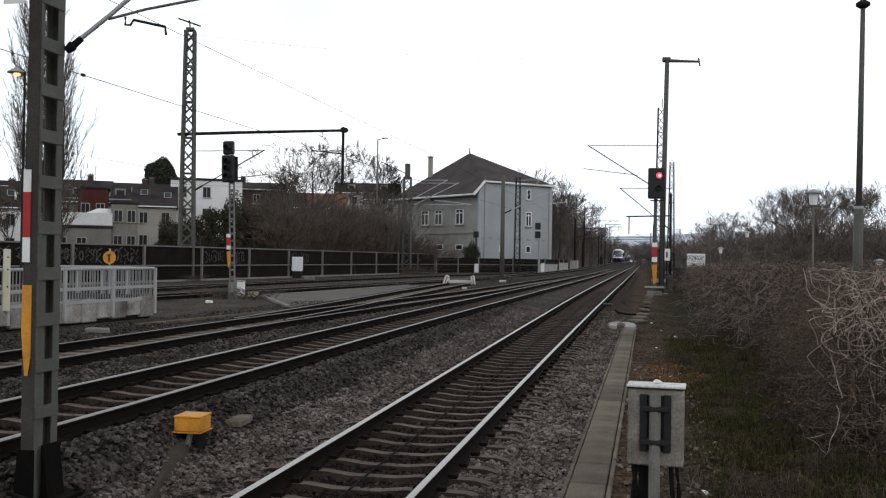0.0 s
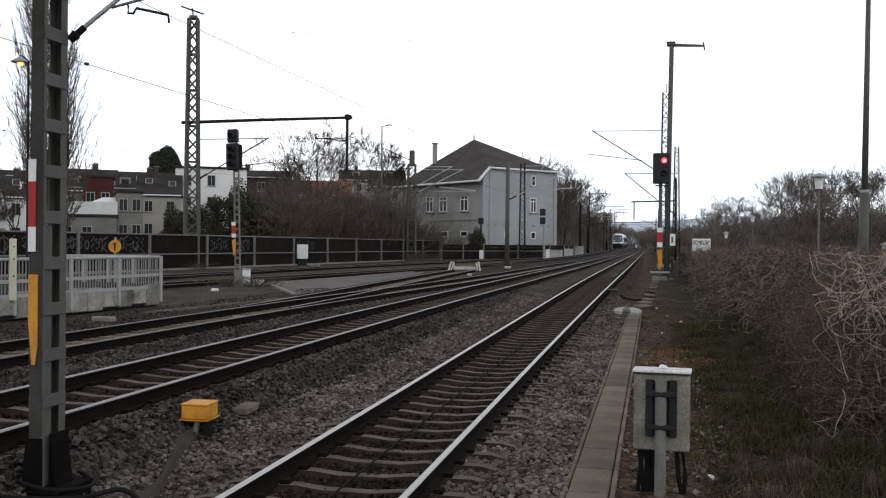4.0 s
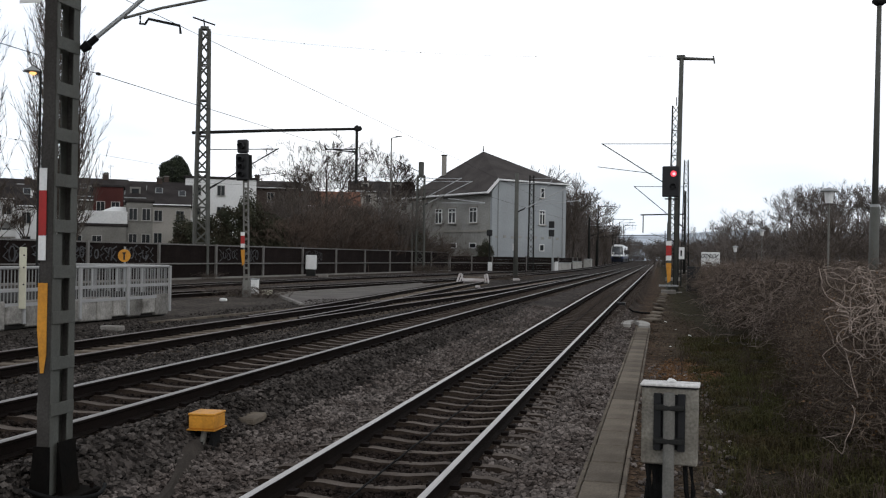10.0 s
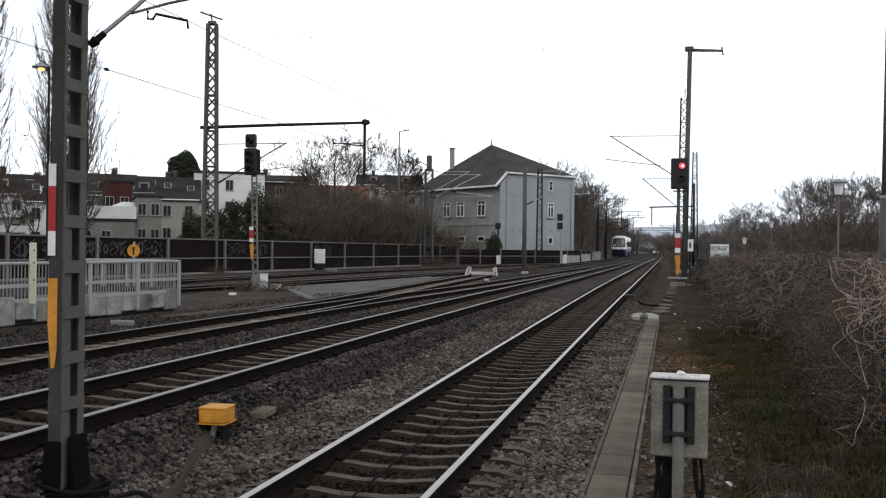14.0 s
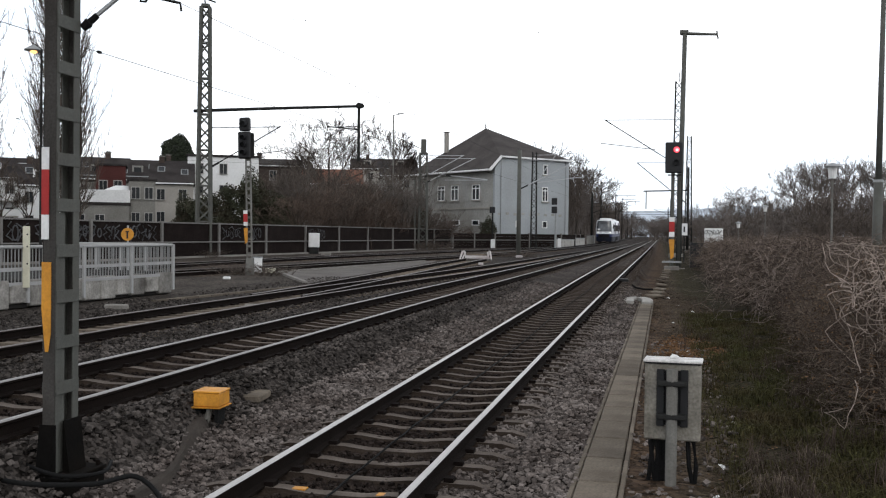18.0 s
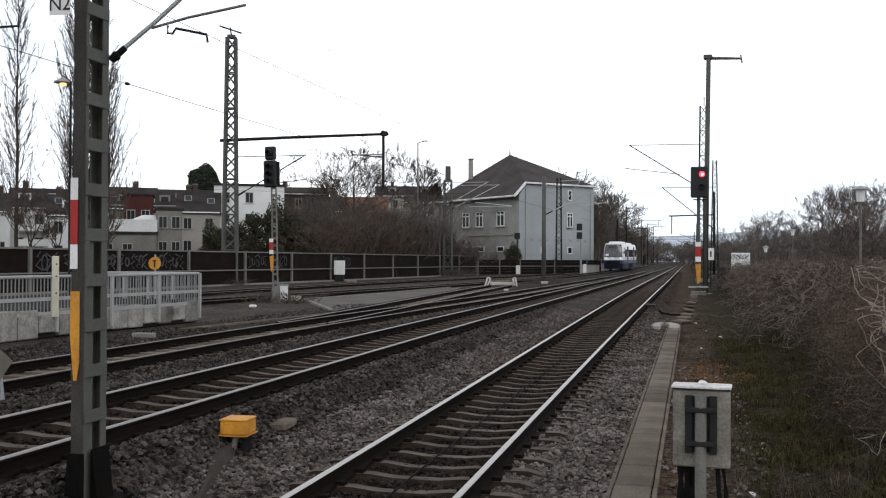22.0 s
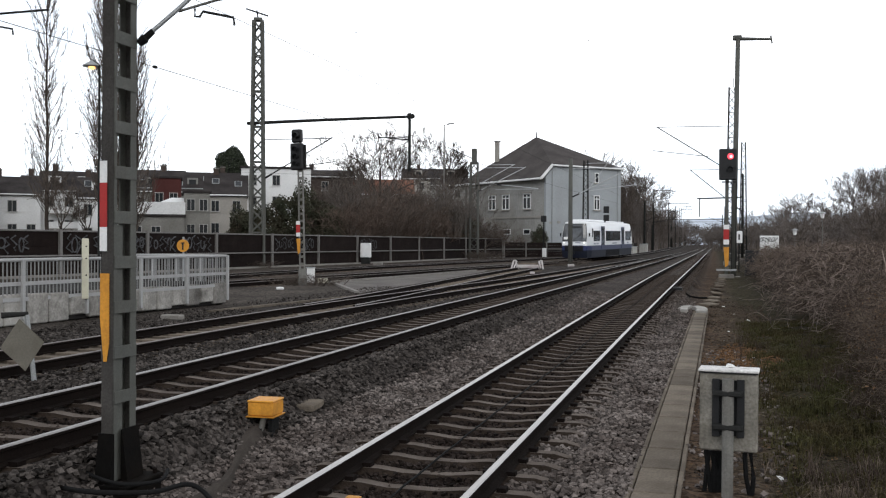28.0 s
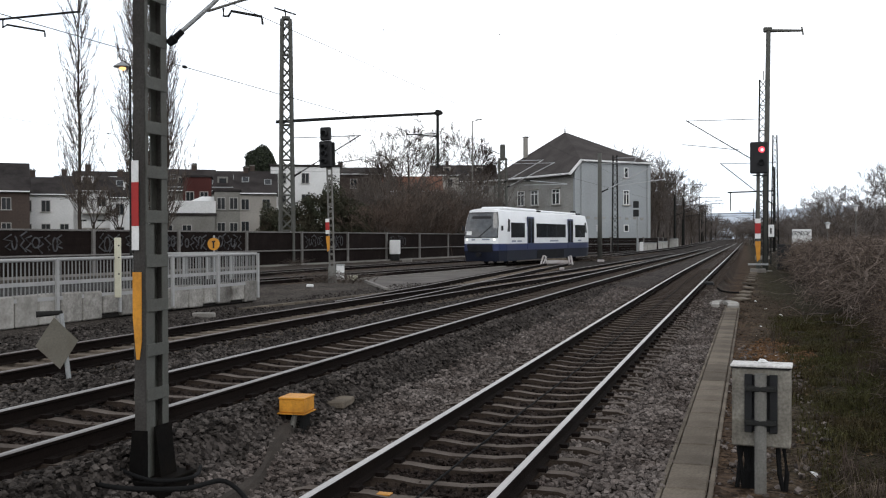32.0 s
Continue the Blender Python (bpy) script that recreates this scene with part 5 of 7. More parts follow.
def house(x, y, rz, w, dpt, eave, ridge, wall, roof, label, rows=2, cols=4, flat=False, dormers=0, win=(1.0, 1.35), first=1.6, group="houses beyond the barrier", storey=2.9, chim=1, lights=0):
    h = thing("house", pose(x, y, 0.1, 0, 0, rz), label, "house", group)
    for fx, fy, sx, sy in ((0, 0.15, w, 0.3), (0, dpt - 0.15, w, 0.3), (-w / 2 + 0.15, dpt / 2, 0.3, dpt - 0.6), (w / 2 - 0.15, dpt / 2, 0.3, dpt - 0.6)):
        part("wall", Build().box((fx, fy, eave / 2), (sx, sy, eave)), wall, h)
    if flat:
        part("roof", Build().box((0, dpt / 2, eave + 0.12), (w + 0.4, dpt + 0.4, 0.3), chamfer=0.04), ROOF_DARK, h)
    else:
        o = 0.35
        part("roof", Build().prism([(-o, eave - 0.15), (dpt / 2, ridge), (dpt + o, eave - 0.15), (dpt + o, eave - 0.35), (-o, eave - 0.35)], "x", -w / 2 - 0.2, w / 2 + 0.2), roof, h)
        part("gutter", Build().tube([(-w / 2, -o - 0.05, eave - 0.2), (w / 2, -o - 0.05, eave - 0.2)], 0.08, 6), TRIM, h)
        for k in range(dormers):
            dx = -w / 2 + w * (k + 0.5) / dormers
            dm = part("dormer", Build().box((dx, dpt * 0.2 + 0.6, eave + (ridge - eave) * 0.42), (1.5, 1.8, 1.4)), wall, h)
            part("pane", Build().box((dx, dpt * 0.2 - 0.31, eave + (ridge - eave) * 0.42), (1.0, 0.06, 0.9)), GLASS, dm)
        for k in range(chim):
            st = part("chimney", Build().box((-w / 4 + k * w / 2, dpt * 0.55, ridge + 0.1), (0.7, 0.7, 1.4)), WALL_BROWN, h)
            part("chimney_cap", Build().box((-w / 4 + k * w / 2, dpt * 0.55, ridge + 0.84), (0.85, 0.85, 0.1)), WALL_SOOTY, st)
            for q in (-0.17, 0.17):
                part("chimney_pot", Build().tube([(-w / 4 + k * w / 2 + q, dpt * 0.55, ridge + 0.88), (-w / 4 + k * w / 2 + q, dpt * 0.55, ridge + 1.08)], [0.1, 0.08], 8), ROOF_DARK, st)
        # rooflights lie in the front slope
        tilt = math.atan2(ridge - eave + 0.15, dpt / 2 + o)
        for k in range(lights):
            u = 0.42 + 0.24 * ((k * 5 + 2) % 3) / 2
            m = pose(-w / 2 + w * (k + 0.5 + 0.2 * math.sin(k * 9)) / lights, -o + u * (dpt / 2 + o), eave - 0.15 + u * (ridge - eave + 0.15), math.degrees(tilt), 0, 0)
            rl = part("rooflight", Build().box((0, 0, 0.04), (0.95, 1.3, 0.1)), GALV, h)
            rl.matrix_basis = m
            part("pane", Build().box((0, 0, 0.1), (0.75, 1.1, 0.02)), GLASS, rl)
        if lights > 3:
            part("snow_guard", Build().box((0, 0.35, eave + 0.36), (w * 0.9, 0.06, 0.14)), GALV, h)
            ax, ay = w * 0.3, dpt * 0.5
            an = part("aerial", Build().tube([(ax, ay, ridge - 0.2), (ax, ay, ridge + 2.2)], 0.03, 5), DARK_STEEL, h)
            for q in range(4):
                part("aerial_rod", Build().tube([(ax - 0.5, ay, ridge + 1.5 + q * 0.2), (ax + 0.5, ay, ridge + 1.5 + q * 0.2)], 0.02, 4), DARK_STEEL, an)
    for r in range(rows):
        for c in range(cols):
            if cols > 2 and (r * 5 + c * 3) % 7 == 6:
                continue
            wx = -w / 2 + w * (c + 0.5) / cols
            wz = eave - first - r * storey
            if wz < 1:
                continue
            wo = part("window", Build().box((wx, -0.01, wz), (win[0], 0.12, win[1])), GLASS, h)
            part("window_frame", Build().box((wx - win[0] / 2, -0.06, wz), (0.07, 0.08, win[1] + 0.1)).box((wx + win[0] / 2, -0.06, wz), (0.07, 0.08, win[1] + 0.1))
                 .box((wx, -0.06, wz + win[1] / 2), (win[0], 0.08, 0.07)).box((wx, -0.06, wz), (0.05, 0.08, win[1])), FRAME_GREY, wo)
            part("window_sill", Build().box((wx, -0.1, wz - win[1] / 2 - 0.05), (win[0] + 0.2, 0.2, 0.08)), FRAME_GREY, wo)
    return h


def build_houses():
    house(-58.0, 125.3, 26, 9.4, 9, 12.0, 12.5, WALL_WHITE, ROOF_DARK, "white rendered flat-roofed house with dark windows", 3, 3, True)
    house(-61.5, 117.5, 27, 5.4, 8, 8.2, 10.9, WALL_GREY, ROOF_DARK, "beige house with a brown tiled roof", 2, 2, lights=2)
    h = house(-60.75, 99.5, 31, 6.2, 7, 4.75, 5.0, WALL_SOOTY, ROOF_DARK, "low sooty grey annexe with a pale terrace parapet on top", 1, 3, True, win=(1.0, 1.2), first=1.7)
    for px, py, sx, sy in ((0, 0.0, 6.4, 0.2), (-3.1, 3.4, 0.2, 6.6), (3.1, 3.4, 0.2, 6.6)):
        part("parapet", Build().box((px, py, 5.65), (sx, sy, 1.5)), WALL_WHITE, h, "pale weathered parapet")
    part("lean_to_roof", Build().add([(0.4, 3.0, 6.5), (3.3, 3.0, 6.55), (3.5, 5.8, 7.15), (1.7, 5.8, 7.15), (0.4, 3.0, 6.38), (3.3, 3.0, 6.43), (3.5, 5.8, 7.03), (1.7, 5.8, 7.03)],
                                     [(0, 1, 2, 3), (7, 6, 5, 4), (0, 4, 5, 1), (1, 5, 6, 2), (2, 6, 7, 3), (3, 7, 4, 0)]), WHITE, h, "white sheet-metal roof")
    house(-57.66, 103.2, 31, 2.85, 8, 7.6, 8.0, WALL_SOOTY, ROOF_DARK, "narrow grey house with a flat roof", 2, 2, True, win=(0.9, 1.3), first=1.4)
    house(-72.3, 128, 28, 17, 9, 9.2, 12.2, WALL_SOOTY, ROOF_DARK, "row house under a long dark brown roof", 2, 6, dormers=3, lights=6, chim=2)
    house(-69.0, 115.5, 29, 3.6, 6, 10.2, 10.8, WALL_BRICK, ROOF_DARK, "dark red brick house with a flat roof", 1, 2, True, first=2.6)
    house(-56.8, 140, 22, 8.5, 10, 12.0, 13.2, WALL_BROWN, ROOF_DARK, "dark brick block with a low dark roof", 3, 3)
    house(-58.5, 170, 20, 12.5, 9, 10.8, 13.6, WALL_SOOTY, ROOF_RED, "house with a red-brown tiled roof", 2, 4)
    house(-53.8, 190, 16, 13, 10, 14.8, 17.0, WALL_GREY, ROOF_DARK, "tall grey house with a dark roof", 4, 5, dormers=2)
    house(-45.5, 176, 16, 9.5, 10, 12.6, 14.0, WALL_TAN, ROOF_DARK, "brown house with a low dark roof beside bare trees", 3, 3)
    house(-83.2, 93, 42, 10, 9, 7.8, 11.2, WALL_BROWN, ROOF_DARK, "dark brown gabled house", 2, 2)
    house(-82.6, 103, 38, 6.4, 8, 7.8, 10.0, WALL_WHITE, ROOF_DARK, "white house with a low dark roof", 2, 3)
    house(-84.0, 110, 37, 4.4, 8, 9.6, 10.6, WALL_WHITE, ROOF_DARK, "tall narrow white house", 3, 2, first=2.0)
    h = house(-78.6, 108.5, 35, 6.8, 8, 8.4, 11.0, WALL_WHITE, ROOF_DARK, "white terraced house with balconies", 2, 3, dormers=2)
    for z in (4.0, 5.9):
        bal = part("balcony", Build().box((0.4, -0.8, z - 0.55), (5.4, 1.6, 0.14)), WALL_GREY, h)
        part("balcony_front", Build().box((0.4, -1.55, z - 0.1), (5.4, 0.1, 0.85)), WALL_WHITE, bal)
    house(-73.4, 107, 34, 4.6, 7, 7.4, 10.0, WALL_WHITE, ROOF_DARK, "small white house with a steep dark roof", 2, 2, dormers=1, lights=2)
    house(-96, 126, 37, 16, 9, 7.6, 10.3, WALL_GREY, ROOF_DARK, "long grey house with a dark tiled roof", 2, 6, dormers=4, lights=5)
    house(-82, 131, 32, 12, 9, 9.8, 12.9, WALL_TAN, ROOF_DARK, "beige house with a dark tiled roof", 2, 5, dormers=4, chim=2, lights=4)


build_houses()


# ---- the railcar ----
CAR_WHITE = material("white_coach_paint", (0.78, 0.79, 0.8), 0.35, vary=0.04, scale=0.7, fine=6, bump=0.0, spec=0.5, stain=0.15, stain_color=(0.5, 0.5, 0.5))
CAR_BLUE = material("blue_coach_paint", (0.008, 0.02, 0.085), 0.4, vary=0.1, scale=0.7, fine=6, bump=0.0, spec=0.5, stain=0.3, stain_color=(0.015, 0.015, 0.025))
CAR_GLASS = material("dark_coach_glass", (0.02, 0.024, 0.028), 0.06, vary=0.2, scale=0.6, fine=4, bump=0.0, spec=0.7)
UNDER_BLUE = material("dirty_blue_black_paint", (0.005, 0.008, 0.02), 0.6, vary=0.3, scale=1.5, fine=12, bump=0.0)
CAR_GREY = material("grey_lettering", (0.25, 0.27, 0.32), 0.5, vary=0.05, bump=0.0)
HEADLIGHT = material("bright_headlight", (0.9, 0.9, 0.88), 0.2, vary=0.0, bump=0.0, emit=(1.0, 0.97, 0.9), glow=1.0)
UNDER = material("underframe_black", (0.02, 0.02, 0.022), 0.8, vary=0.3, scale=2, fine=20)
# the grey base adds reflected sky to the slanting glass
SCREEN_GLASS = material("sky_greyed_windscreen", (0.05, 0.055, 0.06), 0.1, vary=0.4, scale=1.2, fine=4, bump=0.0, spec=0.8)
CAR_L = 23.3
TAPER = 0.87


def nose(z, k):
    """How far the end wall stands back at height z, k from -1 to 1 across."""
    if z < 0.9:
        back = 0.25 * (0.9 - z)
    elif z < 1.55:
        back = 0.0
    else:
        back = 0.2 * (z - 1.55) ** 1.25
    return back + 0.16 * k * k + 0.12 * abs(k) ** 6


def width_at(z):
    return 1.45 - (0.14 * max(0.0, z - 2.3) ** 1.6) - 0.05 * max(0.0, 0.9 - z)


def end_patch(b, zs, k0, k1, n, out, rear, lid=False):
    vs, fs = [], []
    for z in zs:
        for i in range(n + 1):
            k = k0 + (k1 - k0) * i / n
            y = nose(z, k) - out
            vs.append((width_at(z) * TAPER * k * (-1 if rear else 1), CAR_L - y if rear else y, z))
    for r in range(len(zs) - 1):
        for i in range(n):
            a = r * (n + 1) + i
            fs.append((a, a + 1, a + n + 2, a + n + 1))
    b.add(vs, fs)


def shell(zs, roof=False):
    """The outside between two heights: ends that taper in plan, straight sides between."""
    n = 10
    b = Build()
    vs, fs = [], []
    for st in range(4):
        for z in zs:
            for i in range(n + 1):
                k = -1 + 2 * i / n
                y = (nose(z, k), 1.5, CAR_L - 1.5, CAR_L - nose(z, k))[st]
                vs.append((width_at(z) * k * (TAPER if st in (0, 3) else 1), y, z + (0.16 * (1 - k * k) if roof and z == zs[-1] else 0)))
    row, step = n + 1, (n + 1) * len(zs)
    for r in range(len(zs) - 1):
        for i in range(n):
            a, e = r * row + i, 3 * step + r * row + i
            fs += [(a, a + 1, a + row + 1, a + row), (e, e + row, e + row + 1, e + 1)]
        for st in range(3):
            for i in (0, n):
                a = st * step + r * row + i
                fs.append((a, a + row, a + row + step, a + step))
    for r in (0, len(zs) - 1):
        for st in range(3):
            for i in range(n):
                a = st * step + r * row + i
                fs.append((a, a + 1, a + 1 + step, a + step))
    b.add(vs, fs)
    return b


def build_railcar():
    c = thing("railcar", Matrix(), "white and blue single diesel railcar with dark windows, arriving", "railcar")
    part("body", shell([1.15, 1.3, 1.55, 2.0, 2.4, 2.8, 3.15, 3.45, 3.62], True), CAR_WHITE, c, smooth=False)
    part("skirt", shell([0.98, 1.15, 1.45]), CAR_BLUE, c, "dark blue lower body")
    part("underskirt", shell([0.24, 0.5, 0.98]), UNDER_BLUE, c, "dirty blue-black skirt over the wheels")
    for rear in (False, True):
        b = Build()
        end_patch(b, [1.66, 2.0, 2.3, 2.6, 2.9, 3.2, 3.42], -0.93, 0.93, 8, 0.02, rear)
        fr = Build()
        end_patch(fr, [1.58, 1.66, 2.0, 2.3, 2.6, 2.9, 3.2, 3.42, 3.5], -0.975, 0.975, 8, 0.012, rear)
        part("windscreen_surround", fr, BLACK, c, "black rubber windscreen surround")
        ws = part("windscreen", b, SCREEN_GLASS, c, "large slanting dark windscreen")
        b = Build()
        end_patch(b, [0.55, 0.75, 0.95, 1.12], -0.74, 0.74, 8, 0.14, rear)
        part("coupler_apron", b, UNDER, c)
        for s in (-1, 1):
            b = Build()
            end_patch(b, [1.4, 1.47, 1.53], s * 0.8 - 0.06, s * 0.8 + 0.06, 3, 0.03, rear)
            part("headlight", b, HEADLIGHT if not rear else RED, c, "lit headlight" if not rear else "red tail lamp")
        b = Build()
        end_patch(b, [1.4, 1.52], -0.5, -0.28, 2, 0.025, rear)
        end_patch(b, [1.42, 1.52], 0.12, 0.55, 3, 0.025, rear)
        part("lettering", b, CAR_GREY, c)
        b = Build()
        end_patch(b, [1.1, 1.17], -0.75, 0.75, 8, 0.05, rear)
        part("trim_strip", b, CAR_BLUE, c)
        if not rear:
            b = Build()
            end_patch(b, [1.8, 2.08], -0.84, -0.5, 3, 0.035, rear)
            part("paper_sheet", b, WHITE, ws, "white sheet behind the windscreen")
            b = Build()
            end_patch(b, [3.02, 3.2], -0.6, 0.6, 6, 0.03, rear)
            part("destination_display", b, BLACK, ws)
            part("wiper", Build().tube([(-0.05, nose(1.68, 0) - 0.06, 1.68), (0.45, nose(2.15, 0.3) - 0.05, 2.15), (0.78, nose(2.5, 0.55) - 0.05, 2.5)], 0.022, 5), BLACK, ws)
    part("coupler", Build().tube([(0, -0.45, 0.72), (0, 0.2, 0.72)], [0.16, 0.1], 8), UNDER, c)
    for s in (-1, 1):
        x = s * 1.452
        for y0, y1 in ((2.3, 5.2), (7.9, 15.4), (18.2, 21.2)):
            w = part("side_window", Build().box((x * 0.998, (y0 + y1) / 2, 2.18), (0.03, y1 - y0, 1.14)), CAR_GLASS, c)
            k = max(1, int((y1 - y0) / 2.0))
            for i in range(1, k):
                part("window_bar", Build().box((s * 1.47, y0 + (y1 - y0) * i / k, 2.18), (0.012, 0.07, 1.14)), BLACK, w)
        for y0 in (5.8, 16.0):
            d = part("door", Build().box((s * 1.45, y0 + 0.75, 1.98), (0.05, 1.5, 2.55), chamfer=0.01), CAR_BLUE, c, "dark blue double door")
            for o in (0.38, 1.12):
                part("door_window", Build().box((s * 1.478, y0 + o, 2.15), (0.012, 0.6, 1.95)), CAR_GLASS, d)
        for y0 in (1.66, CAR_L - 1.66):
            part("cab_window", Build().prism([(y0 - 0.12, 2.05), (y0 + 0.38, 2.05), (y0 + 0.42, 2.95), (y0 + 0.2, 3.0)] if y0 < 12 else [(y0 + 0.12, 2.05), (y0 - 0.38, 2.05), (y0 - 0.42, 2.95), (y0 - 0.2, 3.0)],
                                             "x", s * 1.40, s * 1.462), BLACK, c)
        part("mirror", Build().box((s * 1.46, 0.5, 2.3), (0.14, 0.1, 0.36), chamfer=0.02), BLACK, c)
        for y0, w in ((2.4, 0.9), (3.6, 0.9), (11.2, 2.2), (19.0, 1.0)):
            part("lettering", Build().box((s * 1.453, y0 + w / 2, 1.33), (0.01, w, 0.13)), CAR_GREY, c)
        part("underfloor_box", Build().box((s * 1.0, 11.5, 0.62), (0.9, 7.0, 0.7), chamfer=0.05), UNDER, c)
    for y0, y1, w, h in ((2.3, 9.8, 1.7, 0.26), (11.0, 20.6, 1.6, 0.2)):
        part("roof_unit", Build().box((0, (y0 + y1) / 2, 3.76 + h / 2 - 0.06), (w, y1 - y0, h), chamfer=0.1), CAR_WHITE, c)
    part("roof_gap", Build().box((0, 10.4, 3.8), (1.6, 1.0, 0.12), chamfer=0.03), UNDER, c)
    part("roof_vent", Build().box((0, 22.0, 3.8), (1.3, 0.9, 0.16), chamfer=0.03), UNDER, c)
    part("antenna", Build().tube([(0.2, 4.2, 3.95), (0.2, 4.25, 4.2)], [0.05, 0.02], 6), UNDER, c)
    sets = []
    for yb in (4.0, CAR_L - 4.0):
        part("bogie_frame", Build().box((0, yb, 0.5), (2.3, 2.6, 0.3), chamfer=0.05), UNDER, c)
        for dy in (-0.9, 0.9):
            b = Build().tube([(-0.75, 0, 0), (0.75, 0, 0)], 0.08, 8)
            for s in (-1, 1):
                b.tube([(s * 0.69, 0, 0), (s * 0.82, 0, 0)], [0.4, 0.38], 20)
                b.box((s * 0.83, 0, 0.2), (0.02, 0.08, 0.3))
            ob = part("wheelset", b, UNDER, c)
            ob.location = (0, yb + dy, 0.385)
            sets.append((ob, yb + dy))
    # the body stands high on its springs
    for ob in c.children:
        if ob.name.split(".")[0] not in ("wheelset", "bogie_frame", "skirt", "underskirt", "underfloor_box", "coupler"):
            ob.location.z, ob.scale.z = 0.38, 0.93
    return c, sets


RAILCAR, WHEELSETS = build_railcar()


def front_at(t):
    """Where the railcar's nose is along the line."""
    return sum(piecewise(TRAIN_Y, t + d * 0.5) for d in (-2, -1, 0, 1, 2)) / 5 if 1 <= t <= 31 else piecewise(TRAIN_Y, t)


TRAIN_Y = [(0, 294), (5.5, 255), (10, 222), (13, 199), (17, 174), (20, 153), (22.5, 137), (25, 119), (28, 98.5), (30, 81.9), (31, 74.0), (32, 66.2), (40, 4.5)]


def motions():
    rows = []
    for i in range(65):
        t = i * 0.5
        y = front_at(t)
        a = Vector((glide(ARRIVAL, y + 4.0), y + 4.0))
        b = Vector((glide(ARRIVAL, y + 19.6), y + 19.6))
        d = (b - a).normalized()
        p = a - d * 4.0
        za, zb = glide(CLIMB, y + 4.0), glide(CLIMB, y + 19.6)
        tilt = math.atan2(zb - za, 15.6)
        rows.append((t, pose(p.x, p.y, YARD + za - 4.0 * tilt, 0, 0, math.degrees(math.atan2(-d.x, d.y))) @ pose(0, 0, 0, math.degrees(tilt))))
    walk(RAILCAR, rows)
    for ob, y in WHEELSETS:
        turn = []
        for i in range(481):
            t = i / 15
            roll = (front_at(0) - front_at(t)) / 0.4
            turn.append((t, Matrix.Translation((0, y, 0.385)) @ Matrix.Rotation(roll, 4, "X")))
        walk(ob, turn)


# ---- plants ----
TWIG = material("brown_twigs", (0.105, 0.086, 0.073), 0.9, vary=0.3, scale=0.6, fine=8, bump=0.0, island=0.35)
TWIG_RED = material("reddish_brown_twigs", (0.098, 0.073, 0.059), 0.9, vary=0.3, scale=0.6, fine=8, bump=0.0, island=0.4)
# grey-brown twigs of far trees, with distance haze put into the colour
WOOD_TWIG = material("haze_paled_twigs", (0.145, 0.125, 0.113), 0.9, vary=0.25, scale=0.6, fine=8, bump=0.0, island=0.35)
TWIG_GREY = material("grey_twigs", (0.12, 0.104, 0.092), 0.9, vary=0.25, scale=0.6, fine=8, bump=0.0, island=0.3)
WOOD_BARK = material("grey_bark", (0.1, 0.086, 0.076), 0.95, vary=0.35, scale=2, fine=14, bump=0.6)
BARK = material("dark_bark", (0.06, 0.048, 0.04), 0.95, vary=0.35, scale=2, fine=14, bump=0.6)
HEDGE = material("dry_brown_bramble", (0.128, 0.1, 0.079), 0.9, vary=0.3, scale=0.5, fine=6, bump=0.0, island=0.5)
HEDGE_DARK = material("dark_brown_bramble", (0.062, 0.046, 0.037), 0.9, vary=0.3, scale=0.5, fine=6, bump=0.0, island=0.45)
HEDGE_GREY = material("grey_bramble", (0.15, 0.12, 0.102), 0.9, vary=0.3, scale=0.5, fine=6, bump=0.0, island=0.5)
VINE = material("pale_dry_vine", (0.29, 0.235, 0.2), 0.85, vary=0.25, scale=4, fine=40, bump=0.1, island=0.35)
GRASS = material("winter_grass", (0.046, 0.046, 0.017), 0.85, vary=0.3, scale=0.9, fine=8, bump=0.0, tint=(0.05, 0.038, 0.02), island=0.6)
IVY = material("dark_evergreen_leaves", (0.036, 0.045, 0.026), 0.7, vary=0.3, scale=1, fine=8, bump=0.0, island=0.5)
EVERGREEN = material("dull_green_brown_foliage", (0.05, 0.055, 0.036), 0.85, vary=0.3, scale=0.6, fine=8, bump=0.0, tint=(0.052, 0.042, 0.03), island=0.35)
DRY_LEAF = material("dry_brown_leaves", (0.13, 0.08, 0.045), 0.9, vary=0.3, scale=2, fine=9, bump=0.0, island=0.5)


def seg_mesh(name, segs, mat, n=3):
    """Tapered n-sided pieces from (p, q, r at p, r at q) rows, in one mesh."""
    a = np.array([[*s[0], *s[1], s[2], s[3]] for s in segs], float)
    p, q, r0, r1 = a[:, 0:3], a[:, 3:6], a[:, 6], a[:, 7]
    d = q - p
    d /= np.maximum(np.linalg.norm(d, axis=1, keepdims=True), 1e-6)
    up = np.where(np.abs(d[:, 2:3]) > 0.9, np.array([[1.0, 0, 0]]), np.array([[0, 0, 1.0]]))
    u = np.cross(d, up)
    u /= np.linalg.norm(u, axis=1, keepdims=True)
    w = np.cross(d, u)
    k = np.arange(n) * 2 * math.pi / n
    ring = u[:, None, :] * np.cos(k)[None, :, None] + w[:, None, :] * np.sin(k)[None, :, None]
    v = np.concatenate([p[:, None] + ring * r0[:, None, None], q[:, None] + ring * r1[:, None, None]], 1)
    f = np.array([(i, (i + 1) % n, n + (i + 1) % n, n + i) for i in range(n)])
    faces = (f[None] + (np.arange(len(a)) * 2 * n)[:, None, None]).reshape(-1, 4)
    return raw_mesh(name, v.reshape(-1, 3).tolist(), faces.tolist(), mat)


